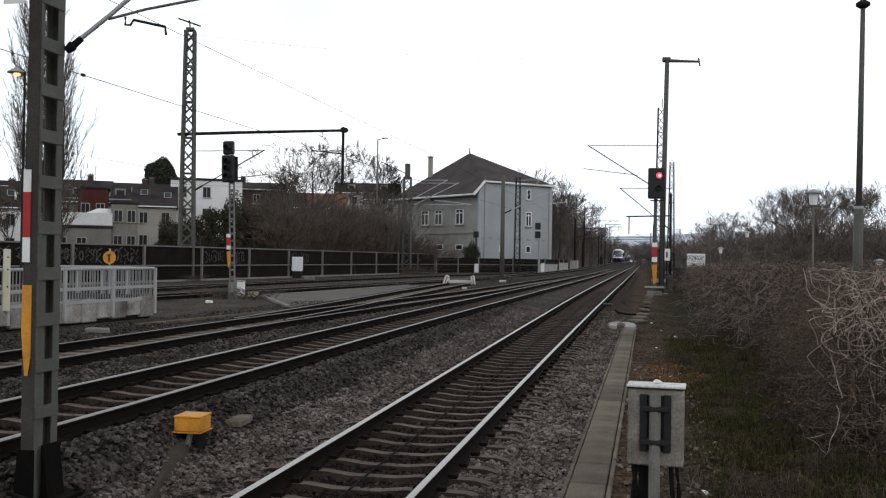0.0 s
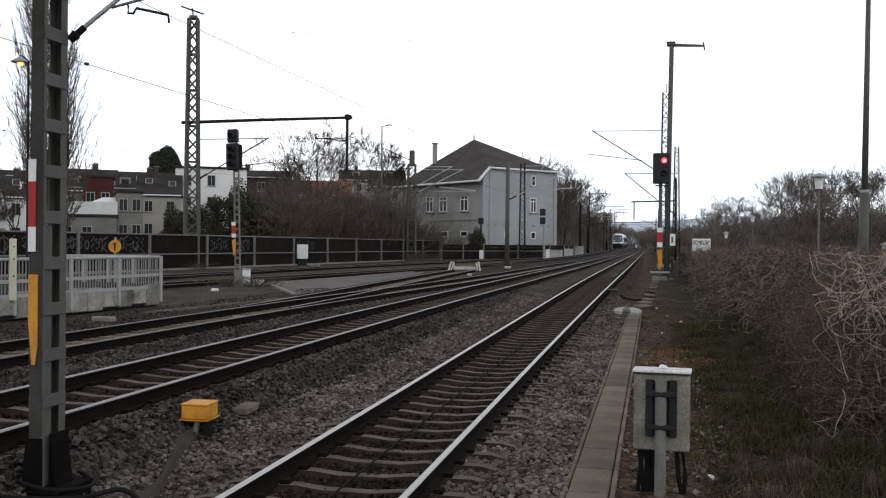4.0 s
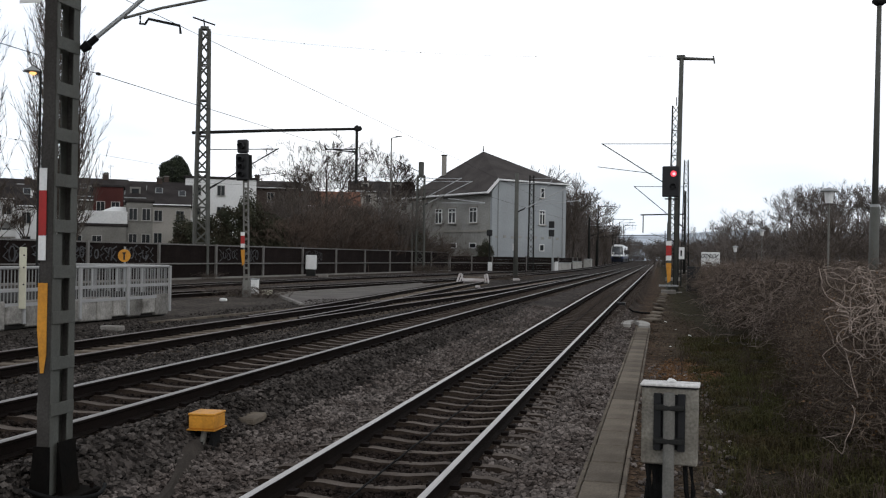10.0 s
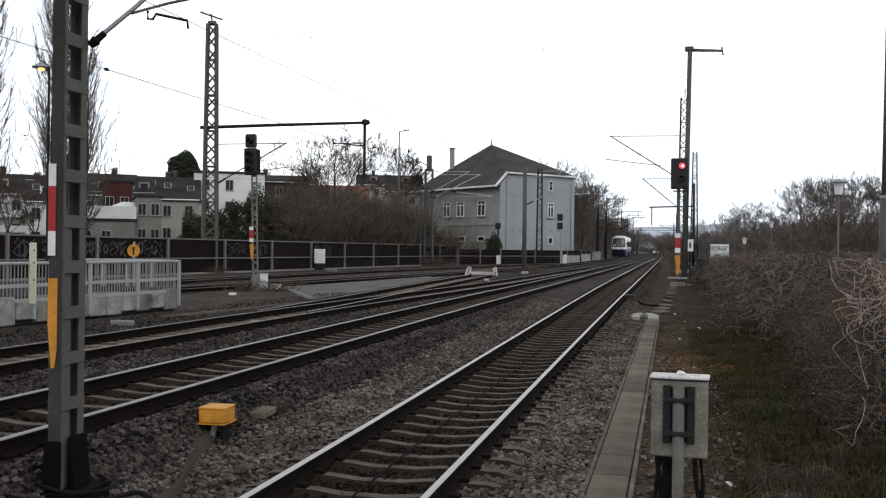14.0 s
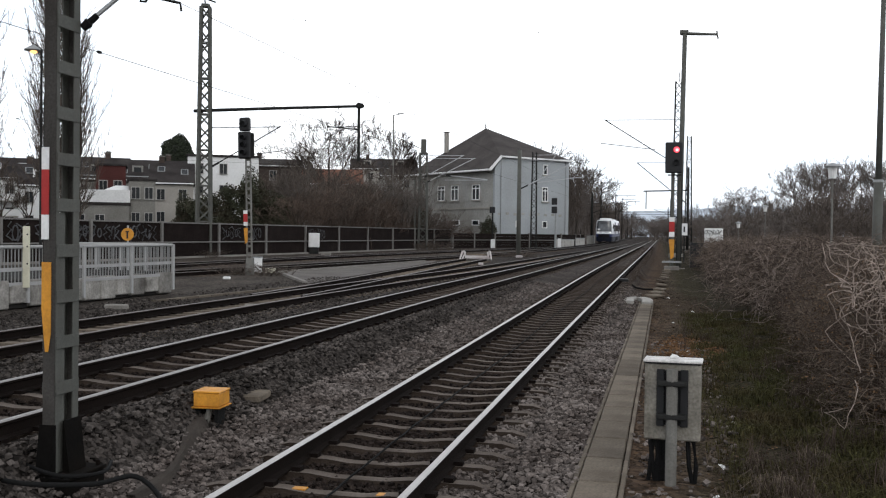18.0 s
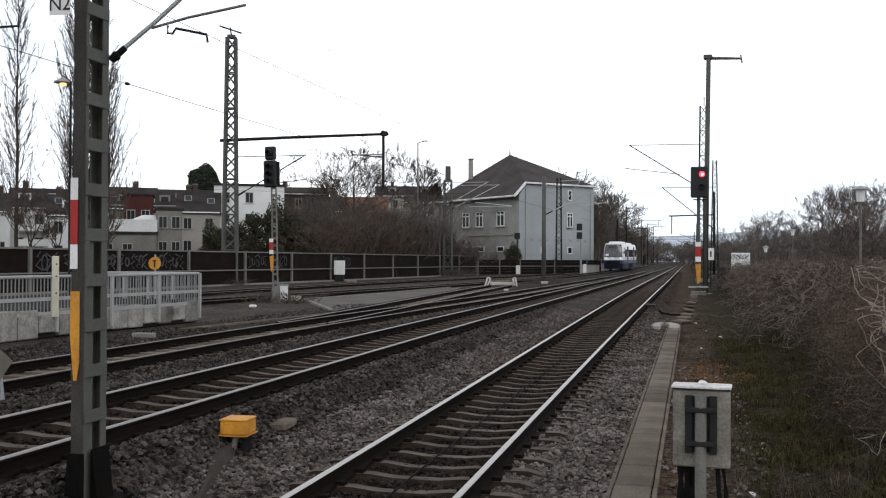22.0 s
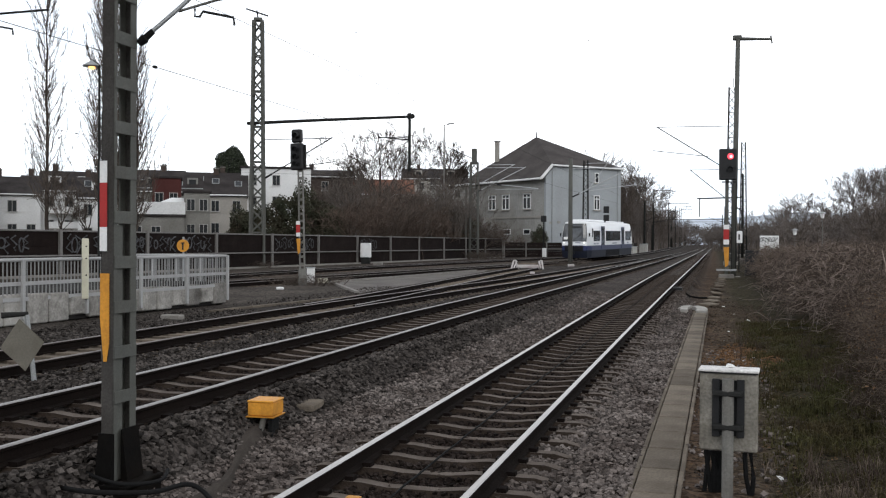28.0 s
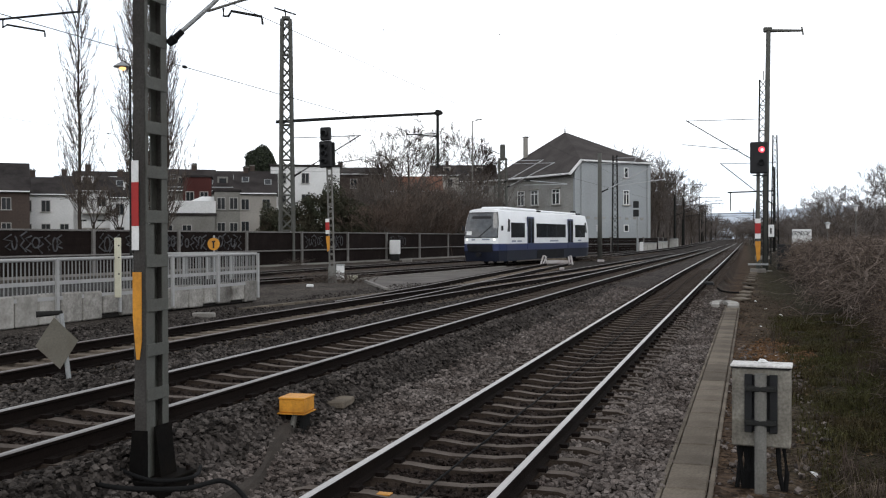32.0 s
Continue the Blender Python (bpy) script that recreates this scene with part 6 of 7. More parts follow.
def grow(rng, out, p, d, length, r, depth, spread=0.55, up=0.12, kids=(2, 4), shrink=0.7, bends=3):
    """A limb with its side limbs."""
    for i in range(bends):
        nd = (d + Vector((rng.gauss(0, 0.13), rng.gauss(0, 0.13), rng.gauss(0, 0.1) + up * 0.5))).normalized()
        q = p + nd * (length / bends)
        r2 = r * (0.84 if depth else 0.6)
        out.append((p, q, r, r2))
        if depth and i:
            for _ in range(rng.randint(*kids) if i == bends - 1 else rng.randint(0, 2)):
                side = Vector((rng.gauss(0, 1), rng.gauss(0, 1), rng.gauss(0, 0.5)))
                side = (side - nd * side.dot(nd)).normalized()
                kd = (nd + side * spread * rng.uniform(0.6, 1.5) + Vector((0, 0, up))).normalized()
                grow(rng, out, q, kd, length * shrink * rng.uniform(0.7, 1.1), r2 * rng.uniform(0.5, 0.72), depth - 1, spread, up, kids, shrink, bends)
        p, d, r = q, nd, r2


def bare_tree(m, height, seed, label, spread=0.6, up=0.1, depth=4, trunk=0.28, mat=BARK, twig=TWIG_GREY, lean=0.0, group="", thick=1.0):
    rng = random.Random(seed)
    t = thing("tree", m, label, "tree", group)
    segs = []
    grow(rng, segs, Vector((0, 0, -0.3)), Vector((lean, 0, 1)), height * 0.42, height * 0.021 * thick, depth, spread, up, (3, 4), 0.68)
    top = max(s[1].z for s in segs)
    k = height / max(top, 1)
    segs = [(s[0] * k, s[1] * k, max(s[2], 0.021 * thick), max(s[3], 0.016 * thick)) for s in segs]
    cut = height * 0.006
    part("trunk", seg_mesh("trunk", [s for s in segs if s[2] > cut], mat, 6), None, t)
    part("crown", seg_mesh("crown", [s for s in segs if s[2] <= cut], twig, 3), None, t)
    return t


TREE_KINDS = {}


def wood_tree(m, height, seed, label, twig, mat, group):
    """One of a few fine-twigged bare trees, scaled to its height."""
    key = (seed % 5, twig.name)
    if key not in TREE_KINDS:
        rng = random.Random(900 + seed % 5)
        segs = []
        grow(rng, segs, Vector((0, 0, -0.3)), Vector((rng.uniform(-0.1, 0.1), 0, 1)), 4.4, 0.2, 5, 0.55, 0.14, (2, 4), 0.7)
        k = 12.0 / max(q[1].z for q in segs)
        thin = 0.019 if twig is BARK else 0.014
        segs = [(q[0] * k, q[1] * k, max(q[2], thin), max(q[3], thin * 0.85)) for q in segs]
        TREE_KINDS[key] = (seg_mesh("trunk", [q for q in segs if q[2] > 0.05], mat, 6), seg_mesh("crown", [q for q in segs if q[2] <= 0.05], twig, 3))
    k = height / 12.0
    t = thing("tree", m @ Matrix.Diagonal((k * 1.1, k * 1.1, k, 1)), label, "tree", group)
    part("trunk", TREE_KINDS[key][0], None, t)
    part("crown", TREE_KINDS[key][1], None, t)
    return t


def poplar(m, height, seed, label, stems=1):
    rng = random.Random(seed)
    t = thing("tree", m, label, "tree", "tall poplars beyond the barrier")
    small = []
    for s in range(stems):
        big = []
        x0, y0 = (rng.uniform(-0.7, 2.3), rng.uniform(-1, 1)) if s else (0, 0)
        h = height * (1 if not s else rng.uniform(0.7, 0.95))
        n = 26
        p = Vector((x0, y0, -0.2))
        lean = Vector((rng.uniform(-0.035, 0.035), rng.uniform(-0.03, 0.03), 0))
        for i in range(n):
            q = p + Vector((rng.gauss(0, 0.06), rng.gauss(0, 0.06), h / n)) + lean * (h / n)
            r = 0.19 * (1 - i / n) ** 0.8 + 0.025
            big.append((p, q, r, r * 0.95))
            if i > 3:
                for _ in range(5):
                    a = rng.uniform(0, 6.28)
                    L = rng.uniform(2.5, 8.5) * (1 - 0.6 * i / n)
                    b0, dd = p.lerp(q, rng.random()), Vector((math.cos(a) * 0.75, math.sin(a) * 0.75, 1.0)).normalized()
                    r0 = 0.05 * (1 - 0.5 * i / n)
                    for j in range(6):
                        b1 = b0 + dd * L / 6
                        small.append((b0, b1, r0, r0 * 0.82))
                        for _ in range(2):
                            tw = (dd + Vector((rng.gauss(0, 0.3), rng.gauss(0, 0.3), rng.uniform(0, 0.35)))).normalized()
                            e = b1 + tw * rng.uniform(0.5, 1.7)
                            small.append((b1, e, 0.024, 0.013))
                        dd = (dd + Vector((rng.gauss(0, 0.1), rng.gauss(0, 0.1), 0.22))).normalized()
                        b0, r0 = b1, r0 * 0.82
            p = q
        part("trunk", seg_mesh("trunk", big, BARK, 6), None, t)
    part("crown", seg_mesh("crown", small, TWIG, 3), None, t)
    return t


def shrub_mesh(seed, n, w, d, h, r, mat, arch=0.35, parts=3, droop=0.5):
    """A thicket of arching stems that fork."""
    rs = random.Random(seed)
    segs = []
    for _ in range(n):
        p = Vector((rs.uniform(-w, w) / 2, rs.uniform(-d, d) / 2, 0))
        a = rs.uniform(0, 6.28)
        dr = Vector((math.cos(a) * arch, math.sin(a) * arch, 1)).normalized()
        L = h * rs.uniform(0.5, 1.15)
        rr = r * rs.uniform(0.6, 1.3)
        for j in range(parts + 1):
            q = p + dr * L / (parts + 1)
            segs.append((p, q, rr, rr * 0.8))
            if j:
                for _ in range(2):
                    e = q + (dr + Vector((rs.gauss(0, 0.7), rs.gauss(0, 0.7), rs.gauss(0, 0.4)))).normalized() * L * rs.uniform(0.1, 0.25)
                    segs.append((q, e, rr * 0.55, rr * 0.3))
            dr = (dr + Vector((math.cos(a) * arch * 0.5 + rs.gauss(0, 0.2), math.sin(a) * arch * 0.5 + rs.gauss(0, 0.2), -droop * rs.uniform(0, 0.8) * j / parts))).normalized()
            p, rr = q, rr * 0.8
    return seg_mesh("stems", segs, mat, 3)


def tangle_mesh(seed, n, w, d, h, r, mat, step=0.085):
    """A dome of short crooked stems that run in every direction and droop."""
    rs = random.Random(seed)
    segs = []
    for _ in range(n):
        a, u = rs.uniform(0, 6.28), rs.random() ** 0.4
        el = math.asin(rs.random() ** 0.8)
        lump = 1 + 0.16 * math.sin(3 * a + seed) + 0.12 * math.sin(5 * a + 2 * el + seed)
        p = Vector((w * u * lump * math.cos(a) * math.cos(el) ** 0.5, d * u * lump * math.sin(a) * math.cos(el) ** 0.5, h * (0.06 + 0.9 * u * math.sin(el) * lump)))
        g = Vector((rs.gauss(0, 1), rs.gauss(0, 1), rs.gauss(0.15, 0.8))).normalized()
        rr = r * rs.uniform(0.5, 1.5)
        for j in range(rs.randint(4, 8)):
            g = (g + Vector((rs.gauss(0, 0.3), rs.gauss(0, 0.3), rs.gauss(-0.08, 0.3)))).normalized()
            q = p + g * step * rs.uniform(0.7, 1.4)
            q.z = max(q.z, 0.0)
            segs.append((p, q, rr, rr * 0.85))
            p, rr = q, rr * 0.88
    return seg_mesh("stems", segs, mat, 3)


def coppice_mesh(seed, stems, w, d, h, r, mat, spread=0.5, thin=0.016):
    """Several forking stems from one ground, with fine twigs."""
    rs = random.Random(seed)
    segs = []
    for _ in range(stems):
        p = Vector((rs.uniform(-w, w) / 2, rs.uniform(-d, d) / 2, -0.1))
        one = []
        grow(rs, one, p, Vector((rs.gauss(0, 0.22), rs.gauss(0, 0.22), 1)).normalized(), h * 0.36, r * rs.uniform(0.7, 1.2), 4, spread, 0.1, (2, 3), 0.72)
        k = h * rs.uniform(0.6, 1.05) / max(q[1].z for q in one)
        segs += [((q[0] - p) * k + p, (q[1] - p) * k + p, max(q[2], thin), max(q[3], thin * 0.8)) for q in one]
    return seg_mesh("stems", segs, mat, 3)


def leaf_mesh(seed, n, rad, size, mat, uneven=1.0):
    """Small leaves scattered through an uneven clump."""
    rs = np.random.RandomState(seed)
    c = rs.normal(size=(n, 3))
    c /= np.linalg.norm(c, axis=1, keepdims=True)
    lump = 1 + uneven * (0.28 * np.sin(c[:, 0] * 5 + seed) * np.sin(c[:, 1] * 4 + 1) + 0.2 * np.sin(c[:, 2] * 7 + c[:, 0] * 3))
    c = c * (rs.uniform(0.35, 1, n) ** 0.5 * lump)[:, None] * np.array(rad)
    a, b = rs.normal(size=(n, 3)), rs.normal(size=(n, 3))
    a /= np.linalg.norm(a, axis=1, keepdims=True)
    b = np.cross(a, b)
    b /= np.linalg.norm(b, axis=1, keepdims=True)
    s = (size * rs.uniform(0.6, 1.3, n))[:, None]
    v = np.stack([c - a * s, c + b * s * 0.5, c + a * s, c - b * s * 0.5], 1)
    f = np.arange(n * 4).reshape(-1, 4)
    return raw_mesh("leaves", v.reshape(-1, 3).tolist(), f.tolist(), mat)


def build_left_plants():
    poplar(pose(-66.3, 88, 0.1), 28.5, 21, "slender bare poplar with upright branches", 1)
    poplar(pose(-57.4, 84, 0.1), 29.5, 22, "broad bare poplar with several upright stems", 3)
    poplar(pose(-53.6, 84, 0.1), 19.0, 23, "thin leaning bare poplar sapling", 1)
    for x, y, h, seed, spread, thick, label in ((-45.8, 132, 19.6, 5, 0.8, 1.35, "wide spreading bare tree with dark crooked limbs"), (-42.4, 146, 19.8, 11, 0.5, 1.1, "slim bare tree with forked limbs"),
                                                (-52.4, 142, 19.4, 14, 0.6, 0.8, "pale bare tree with fine twigs"), (-49.3, 140, 18.4, 17, 0.7, 1.1, "bare spreading tree with fine dark twigs")):
        bare_tree(pose(x, y, 0.1, 0, 0, seed * 50), h, seed, label, spread, 0.1, 5, thick=thick, twig=TWIG_GREY if seed == 14 else BARK, group="tall bare trees behind the barrier")
    for i, (x, y, h) in enumerate(((-18.6, 185, 16.0), (-16.2, 192, 14.5), (-20.5, 200, 18.0), (-15.0, 215, 13), (-17.5, 228, 13.5), (-15.2, 250, 12), (-14.2, 285, 11), (-23.5, 178, 14), (-27, 185, 21), (-31, 192, 21))):
        wood_tree(pose(x, y, 0.1, 0, 0, i * 77), h * (1.12 if i < 7 else 0.92), i + 2, "bare tree in the row beyond the grey house", TWIG_GREY, WOOD_BARK, "bare trees along the line")
    for i, (x, y, h) in enumerate(((-37.5, 101, 9.5), (-35.0, 110, 10.5), (-34.2, 118, 9.0), (-36.5, 125, 11.5), (-38.5, 113, 11), (-40.5, 106, 9))):
        bare_tree(pose(x, y, 0.1, 0, 0, i * 97), h, 40 + i, "dark crooked bare tree in the thicket behind the barrier", 0.7, 0.08, 4, thick=1.1, twig=TWIG, group="dark trees in the thicket")
    for i, (x, y, h) in enumerate(((-63.6, 86, 9.5), (-61.2, 88, 8.5), (-56.4, 87, 7.5), (-66.8, 90, 8.0))):
        bare_tree(pose(x, y, 0.1, 0, 0, i * 83), h, 60 + i, "small crooked bare tree before the white houses", 0.6, 0.1, 4, thick=1.0, twig=TWIG, group="small trees before the houses")
    # thicket behind the barrier
    kinds = [coppice_mesh(71, 12, 6, 5, 9.0, 0.09, TWIG), coppice_mesh(72, 12, 6, 5, 8.5, 0.08, TWIG_RED, 0.6), coppice_mesh(73, 11, 6, 5, 9.5, 0.1, TWIG_GREY, 0.45), coppice_mesh(74, 13, 6, 5, 7.5, 0.07, TWIG_RED, 0.65)]
    rng = random.Random(9)
    names = ("brown leafless thicket behind the barrier", "reddish-brown leafless thicket behind the barrier", "grey leafless thicket behind the barrier", "low reddish thicket behind the barrier")
    y = 84.0
    while y < 160:
        for row in range(3):
            k = rng.randrange(4)
            x = -35.5 + (y - 84) * 0.09 - row * 4.6 + rng.uniform(-1, 1)
            if x / (y + row * 2) < -0.385:
                continue
            if y > 140 and row < 2 and x > -38:
                continue
            t = thing("shrub", pose(x, y + row * 2 + rng.uniform(-1, 1), 0.1, 0, 0, rng.uniform(0, 360)) @ Matrix.Diagonal((1, 1, rng.uniform(0.8, 1.15) * (1 if x / y < -0.262 else 0.62), 1)), names[k], "shrub", "thicket behind the barrier")
            part("crown", kinds[k], None, t)
        y += 4.6
    # evergreen shrubs
    ever = [leaf_mesh(81, 15000, (2.4, 2.2, 2.0), 0.1, EVERGREEN), leaf_mesh(82, 15000, (1.9, 1.9, 2.6), 0.1, EVERGREEN)]
    for i, (x, y, z, s) in enumerate(((-45.8, 96, 3.2, 1.25), (-42.2, 97, 4.3, 1.25), (-40.0, 99, 3.6, 1.1), (-48.8, 97, 2.6, 1.0), (-33.2, 128, 3.6, 1.1), (-36.4, 131, 4.2, 1.1), (-34.8, 122, 3.2, 0.9), (-25.3, 147.0, 2.6, 0.62))):
        t = thing("shrub", pose(x, y, 0.1, 0, 0, i * 63), "dark evergreen ivy-like shrub behind the barrier", "shrub", "evergreen shrubs")
        part("trunk", seg_mesh("trunk", [(Vector((0, 0, 0)), Vector((0.1, 0, z)), 0.14, 0.06)], BARK, 6), None, t)
        lf = part("foliage", ever[i % 2], None, t)
        lf.matrix_basis = Matrix.Translation((0, 0, z)) @ Matrix.Diagonal((s, s, s, 1))
    # dark conifer on the skyline
    t = thing("tree", pose(-77.2, 150, 0.1), "dark round-topped conifer above the roofs", "tree")
    part("trunk", seg_mesh("trunk", [(Vector((0, 0, 0)), Vector((0, 0, 14)), 0.5, 0.2)], BARK, 8), None, t)
    cr = part("crown", leaf_mesh(83, 14000, (2.7, 2.5, 3.3), 0.2, IVY, 0.35), None, t)
    cr.location = (-0.3, 0, 14.2)
    # weeds at the feet of the masts
    weed = shrub_mesh(76, 160, 3.2, 2.4, 1.5, 0.02, TWIG, 0.6)
    for x, y in ((-28.6, 117.4), (-26.8, 119), (-18.3, 42.4), (-33.4, 68.8), (-12.5, 87.7)):
        t = thing("weeds", pose(x, y, 0.1, 0, 0, x * 40) @ Matrix.Diagonal((1, 1, 0.9 if y > 100 else 0.45, 1)), "dry brown weeds round the foot of a mast", "weeds", "dry weeds in the yard")
        part("crown", weed, None, t)


build_left_plants()


def build_right_plants():
    # bramble hedge along the verge
    kinds = [tangle_mesh(91, 620, 1.0, 1.0, 1.9, 0.0048, HEDGE), tangle_mesh(92, 620, 1.0, 1.05, 1.8, 0.0048, HEDGE_DARK), tangle_mesh(93, 560, 1.05, 1.0, 1.95, 0.0048, HEDGE_GREY), tangle_mesh(99, 600, 1.0, 1.0, 1.85, 0.005, HEDGE)]
    bits = [leaf_mesh(101, 420, (0.95, 0.95, 0.85), 0.026, DRY_LEAF), leaf_mesh(102, 420, (0.95, 0.95, 0.85), 0.024, HEDGE_DARK)]
    far = [tangle_mesh(94, 700, 1.9, 1.9, 2.05, 0.0125, HEDGE, 0.16), tangle_mesh(95, 700, 1.9, 1.9, 1.95, 0.0125, HEDGE_DARK, 0.16), tangle_mesh(100, 700, 1.9, 1.9, 2.1, 0.0115, HEDGE_GREY, 0.16)]
    rng = random.Random(17)
    y = 12.3
    while y < 27:
        x0 = 2.75 + 0.07 * (y - 12.3)
        x = x0
        while x < 3.2 + 0.33 * y:
            edge = x < x0 + 0.5
            k = rng.choice((1, 1, 0)) if edge else rng.choice((0, 0, 1, 2, 3))
            t = thing("bramble", pose(x + rng.uniform(-0.25, 0.25), y + rng.uniform(-0.35, 0.35), ground_z(x, y) - 0.08, 0, 0, rng.uniform(0, 360)) @ Matrix.Diagonal((1, 1, rng.uniform(0.76, 0.98) * (0.82 if edge else 1.0), 1)),
                      "leafless brown bramble thicket on the verge", "bramble", "bramble hedge on the verge")
            part("crown", kinds[k], None, t)
            if x < x0 + 2.5:
                lf = part("dry_leaves", bits[k % 2], None, t)
                lf.location = (0, 0, 0.95)
            x += 1.05
        y += 1.05
    while y < 80:
        x = 3.95 + 0.012 * (y - 26)
        while x < 3.2 + 0.2 * y:
            t = thing("bramble", pose(x + rng.uniform(-0.4, 0.4), y + rng.uniform(-0.6, 0.6), ground_z(x, y) - 0.05, 0, 0, rng.uniform(0, 360)) @ Matrix.Diagonal((1, 1, rng.uniform(0.78, 0.97), 1)),
                      "leafless brown bramble thicket on the verge", "bramble", "bramble hedge on the verge")
            part("crown", rng.choice(far), None, t)
            x += 2.2
        y += 2.2
    # upright shoots standing out of the hedge
    shoots = [shrub_mesh(103, 26, 1.6, 1.6, 2.5, 0.007, TWIG_RED, 0.18, 3, 0.1), shrub_mesh(104, 20, 1.6, 1.6, 2.3, 0.006, HEDGE, 0.3, 3, 0.3)]
    for i in range(26):
        y = rng.uniform(13, 40)
        x = 3.2 + 0.05 * (y - 12) + rng.uniform(0, 0.16) * y
        t = thing("bramble", pose(x, y, 0.0, 0, 0, rng.uniform(0, 360)) @ Matrix.Diagonal((1, 1, rng.uniform(0.68, 0.9), 1)), "upright reddish shoots standing out of the hedge", "bramble", "shoots in the hedge")
        part("crown", shoots[i % 2], None, t)
    # pale looping vines over the near brambles
    rs = random.Random(41)
    for g in range(170):
        segs = []
        cy = rs.uniform(11.3, 13.2)
        low = rs.random() < 0.18
        p = Vector((0.172 * cy + rs.uniform(0.0, 1.0) ** 0.8 * 1.15, cy, rs.uniform(0.4, 1.2) if low else rs.uniform(1.25, 1.92)))
        d = Vector((rs.gauss(0.1, 0.8), rs.gauss(0, 0.4), rs.gauss(0.1, 0.8))).normalized()
        axis = Vector((rs.gauss(0, 0.35), 1, rs.gauss(0, 0.35))).normalized()
        turn, r = rs.choice((-1, 1)) * rs.uniform(0.08, 0.5), rs.uniform(0.0035, 0.0085)
        for j in range(rs.randint(8, 24)):
            if rs.random() < 0.12:
                turn = -turn * rs.uniform(0.4, 1.4)
            d = (Matrix.Rotation(turn + rs.gauss(0, 0.26), 3, axis) @ d).normalized()
            d = (d + Vector((0, 0, -0.03))).normalized()
            q = p + d * rs.uniform(0.04, 0.065)
            if not 0.1 < q.z < 2.0:
                d.z *= -0.6
            if q.x < 0.155 * q.y:
                d.x = abs(d.x)
            segs.append((p, q, r, r * 0.985))
            r *= 0.985
            p = q
        t = thing("vine", Matrix(), "pale dry looping vine tangled over the brambles", "vine", "pale vines over the brambles")
        part("stem", seg_mesh("stem", segs, VINE, 4), None, t)
        # the root runs back into the brambles and down to the ground
        p = segs[0][0]
        back = Vector((p.x + 0.3, p.y + 0.8, p.z * 0.8))
        foot = Vector((p.x + 0.35, p.y + 0.9, ground_z(p.x + 0.35, p.y + 0.9) - 0.05))
        part("root", seg_mesh("root", [(p, back, 0.003, 0.003), (back, foot, 0.003, 0.004)], HEDGE_DARK, 3), None, t)
    # trees behind the hedge
    for i, (x, y, h) in enumerate(((15.8, 118, 11.6), (12.5, 125, 9.8), (18.5, 120, 11.2), (21.5, 112, 10.2), (24.5, 108, 11.2), (28, 104, 11), (31, 98, 10.5), (10.2, 140, 8.9), (8.6, 158, 9.2), (7.0, 172, 9.2), (12.5, 148, 9.6),
                                   (35, 100, 11), (17, 132, 12.5), (38, 92, 11), (9.8, 165, 10), (14.3, 121, 10.8), (17.2, 116, 11), (20, 124, 12), (23, 116, 11.5), (26.5, 112, 11.5), (11.3, 133, 9.0))):
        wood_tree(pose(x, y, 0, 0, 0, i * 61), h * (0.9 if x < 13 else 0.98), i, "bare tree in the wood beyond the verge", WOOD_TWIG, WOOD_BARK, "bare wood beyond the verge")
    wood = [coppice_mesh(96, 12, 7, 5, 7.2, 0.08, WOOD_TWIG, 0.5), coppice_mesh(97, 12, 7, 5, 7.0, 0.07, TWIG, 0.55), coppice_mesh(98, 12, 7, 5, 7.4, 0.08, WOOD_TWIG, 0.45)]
    n = 0
    for y0 in (84, 96, 110, 126, 145, 168, 200):
        x = 0.062 * y0 + (3.5 if y0 < 120 else 1.0)
        while x < 0.42 * y0 + 4:
            t = thing("shrub", pose(x + rng.uniform(-1, 1), y0 + rng.uniform(-4, 4), 0, 0, 0, rng.uniform(0, 360)) @ Matrix.Diagonal((1, 1, rng.uniform(0.7, 1.05) * min(1.0, 0.7 + (x / y0) * 2.6), 1)),
                      "leafless brown undergrowth of the wood", "shrub", "undergrowth of the wood")
            part("crown", wood[n % 3], None, t)
            n += 1
            x += 4.6
    # dense scrub beyond the grey house
    for i in range(26):
        y0 = 172 + i * 5.5
        x = -16.2 - rng.uniform(0, 6.5) + 0.02 * (y0 - 172)
        t = thing("shrub", pose(x, y0, 0, 0, 0, rng.uniform(0, 360)) @ Matrix.Diagonal((1.1, 1.1, rng.uniform(1.4, 2.3) * (1 if y0 < 240 else 0.8), 1)), "dense leafless scrub beyond the grey house", "shrub", "scrub beyond the grey house")
        part("crown", wood[i % 3], None, t)
    # far scrub on both sides of the line
    for y0 in (300, 330, 365, 400):
        for side in (-1, 1):
            for k in range(5):
                x = side * (7 + k * 5.5) - 6
                t = thing("shrub", pose(x + rng.uniform(-2, 2), y0 + rng.uniform(-9, 9), 0, 0, 0, rng.uniform(0, 360)) @ Matrix.Diagonal((1.4, 1.4, rng.uniform(0.9, 1.4), 1)),
                          "far leafless scrub beside the line", "shrub", "far scrub along the line")
                part("crown", wood[(k + n) % 3], None, t)
    for i in range(24):
        t = thing("shrub", pose(-62 + i * 5.2, 452 + rng.uniform(-6, 6), -0.5, 0, 0, i * 50) @ Matrix.Diagonal((1.5, 1.2, 0.75, 1)), "low far scrub across the end of the view", "shrub", "far scrub along the line")
        part("crown", wood[i % 3], None, t)
    for i in range(9):
        t = thing("shrub", pose(-34 + i * 6.2, 440 + rng.uniform(-8, 8), 0, 0, 0, i * 50) @ Matrix.Diagonal((1.6, 1.6, 1.5, 1)), "far leafless scrub across the end of the view", "shrub", "far scrub along the line")
        part("crown", wood[i % 3], None, t)
    # grass and dead stalks
    rs = np.random.RandomState(12)
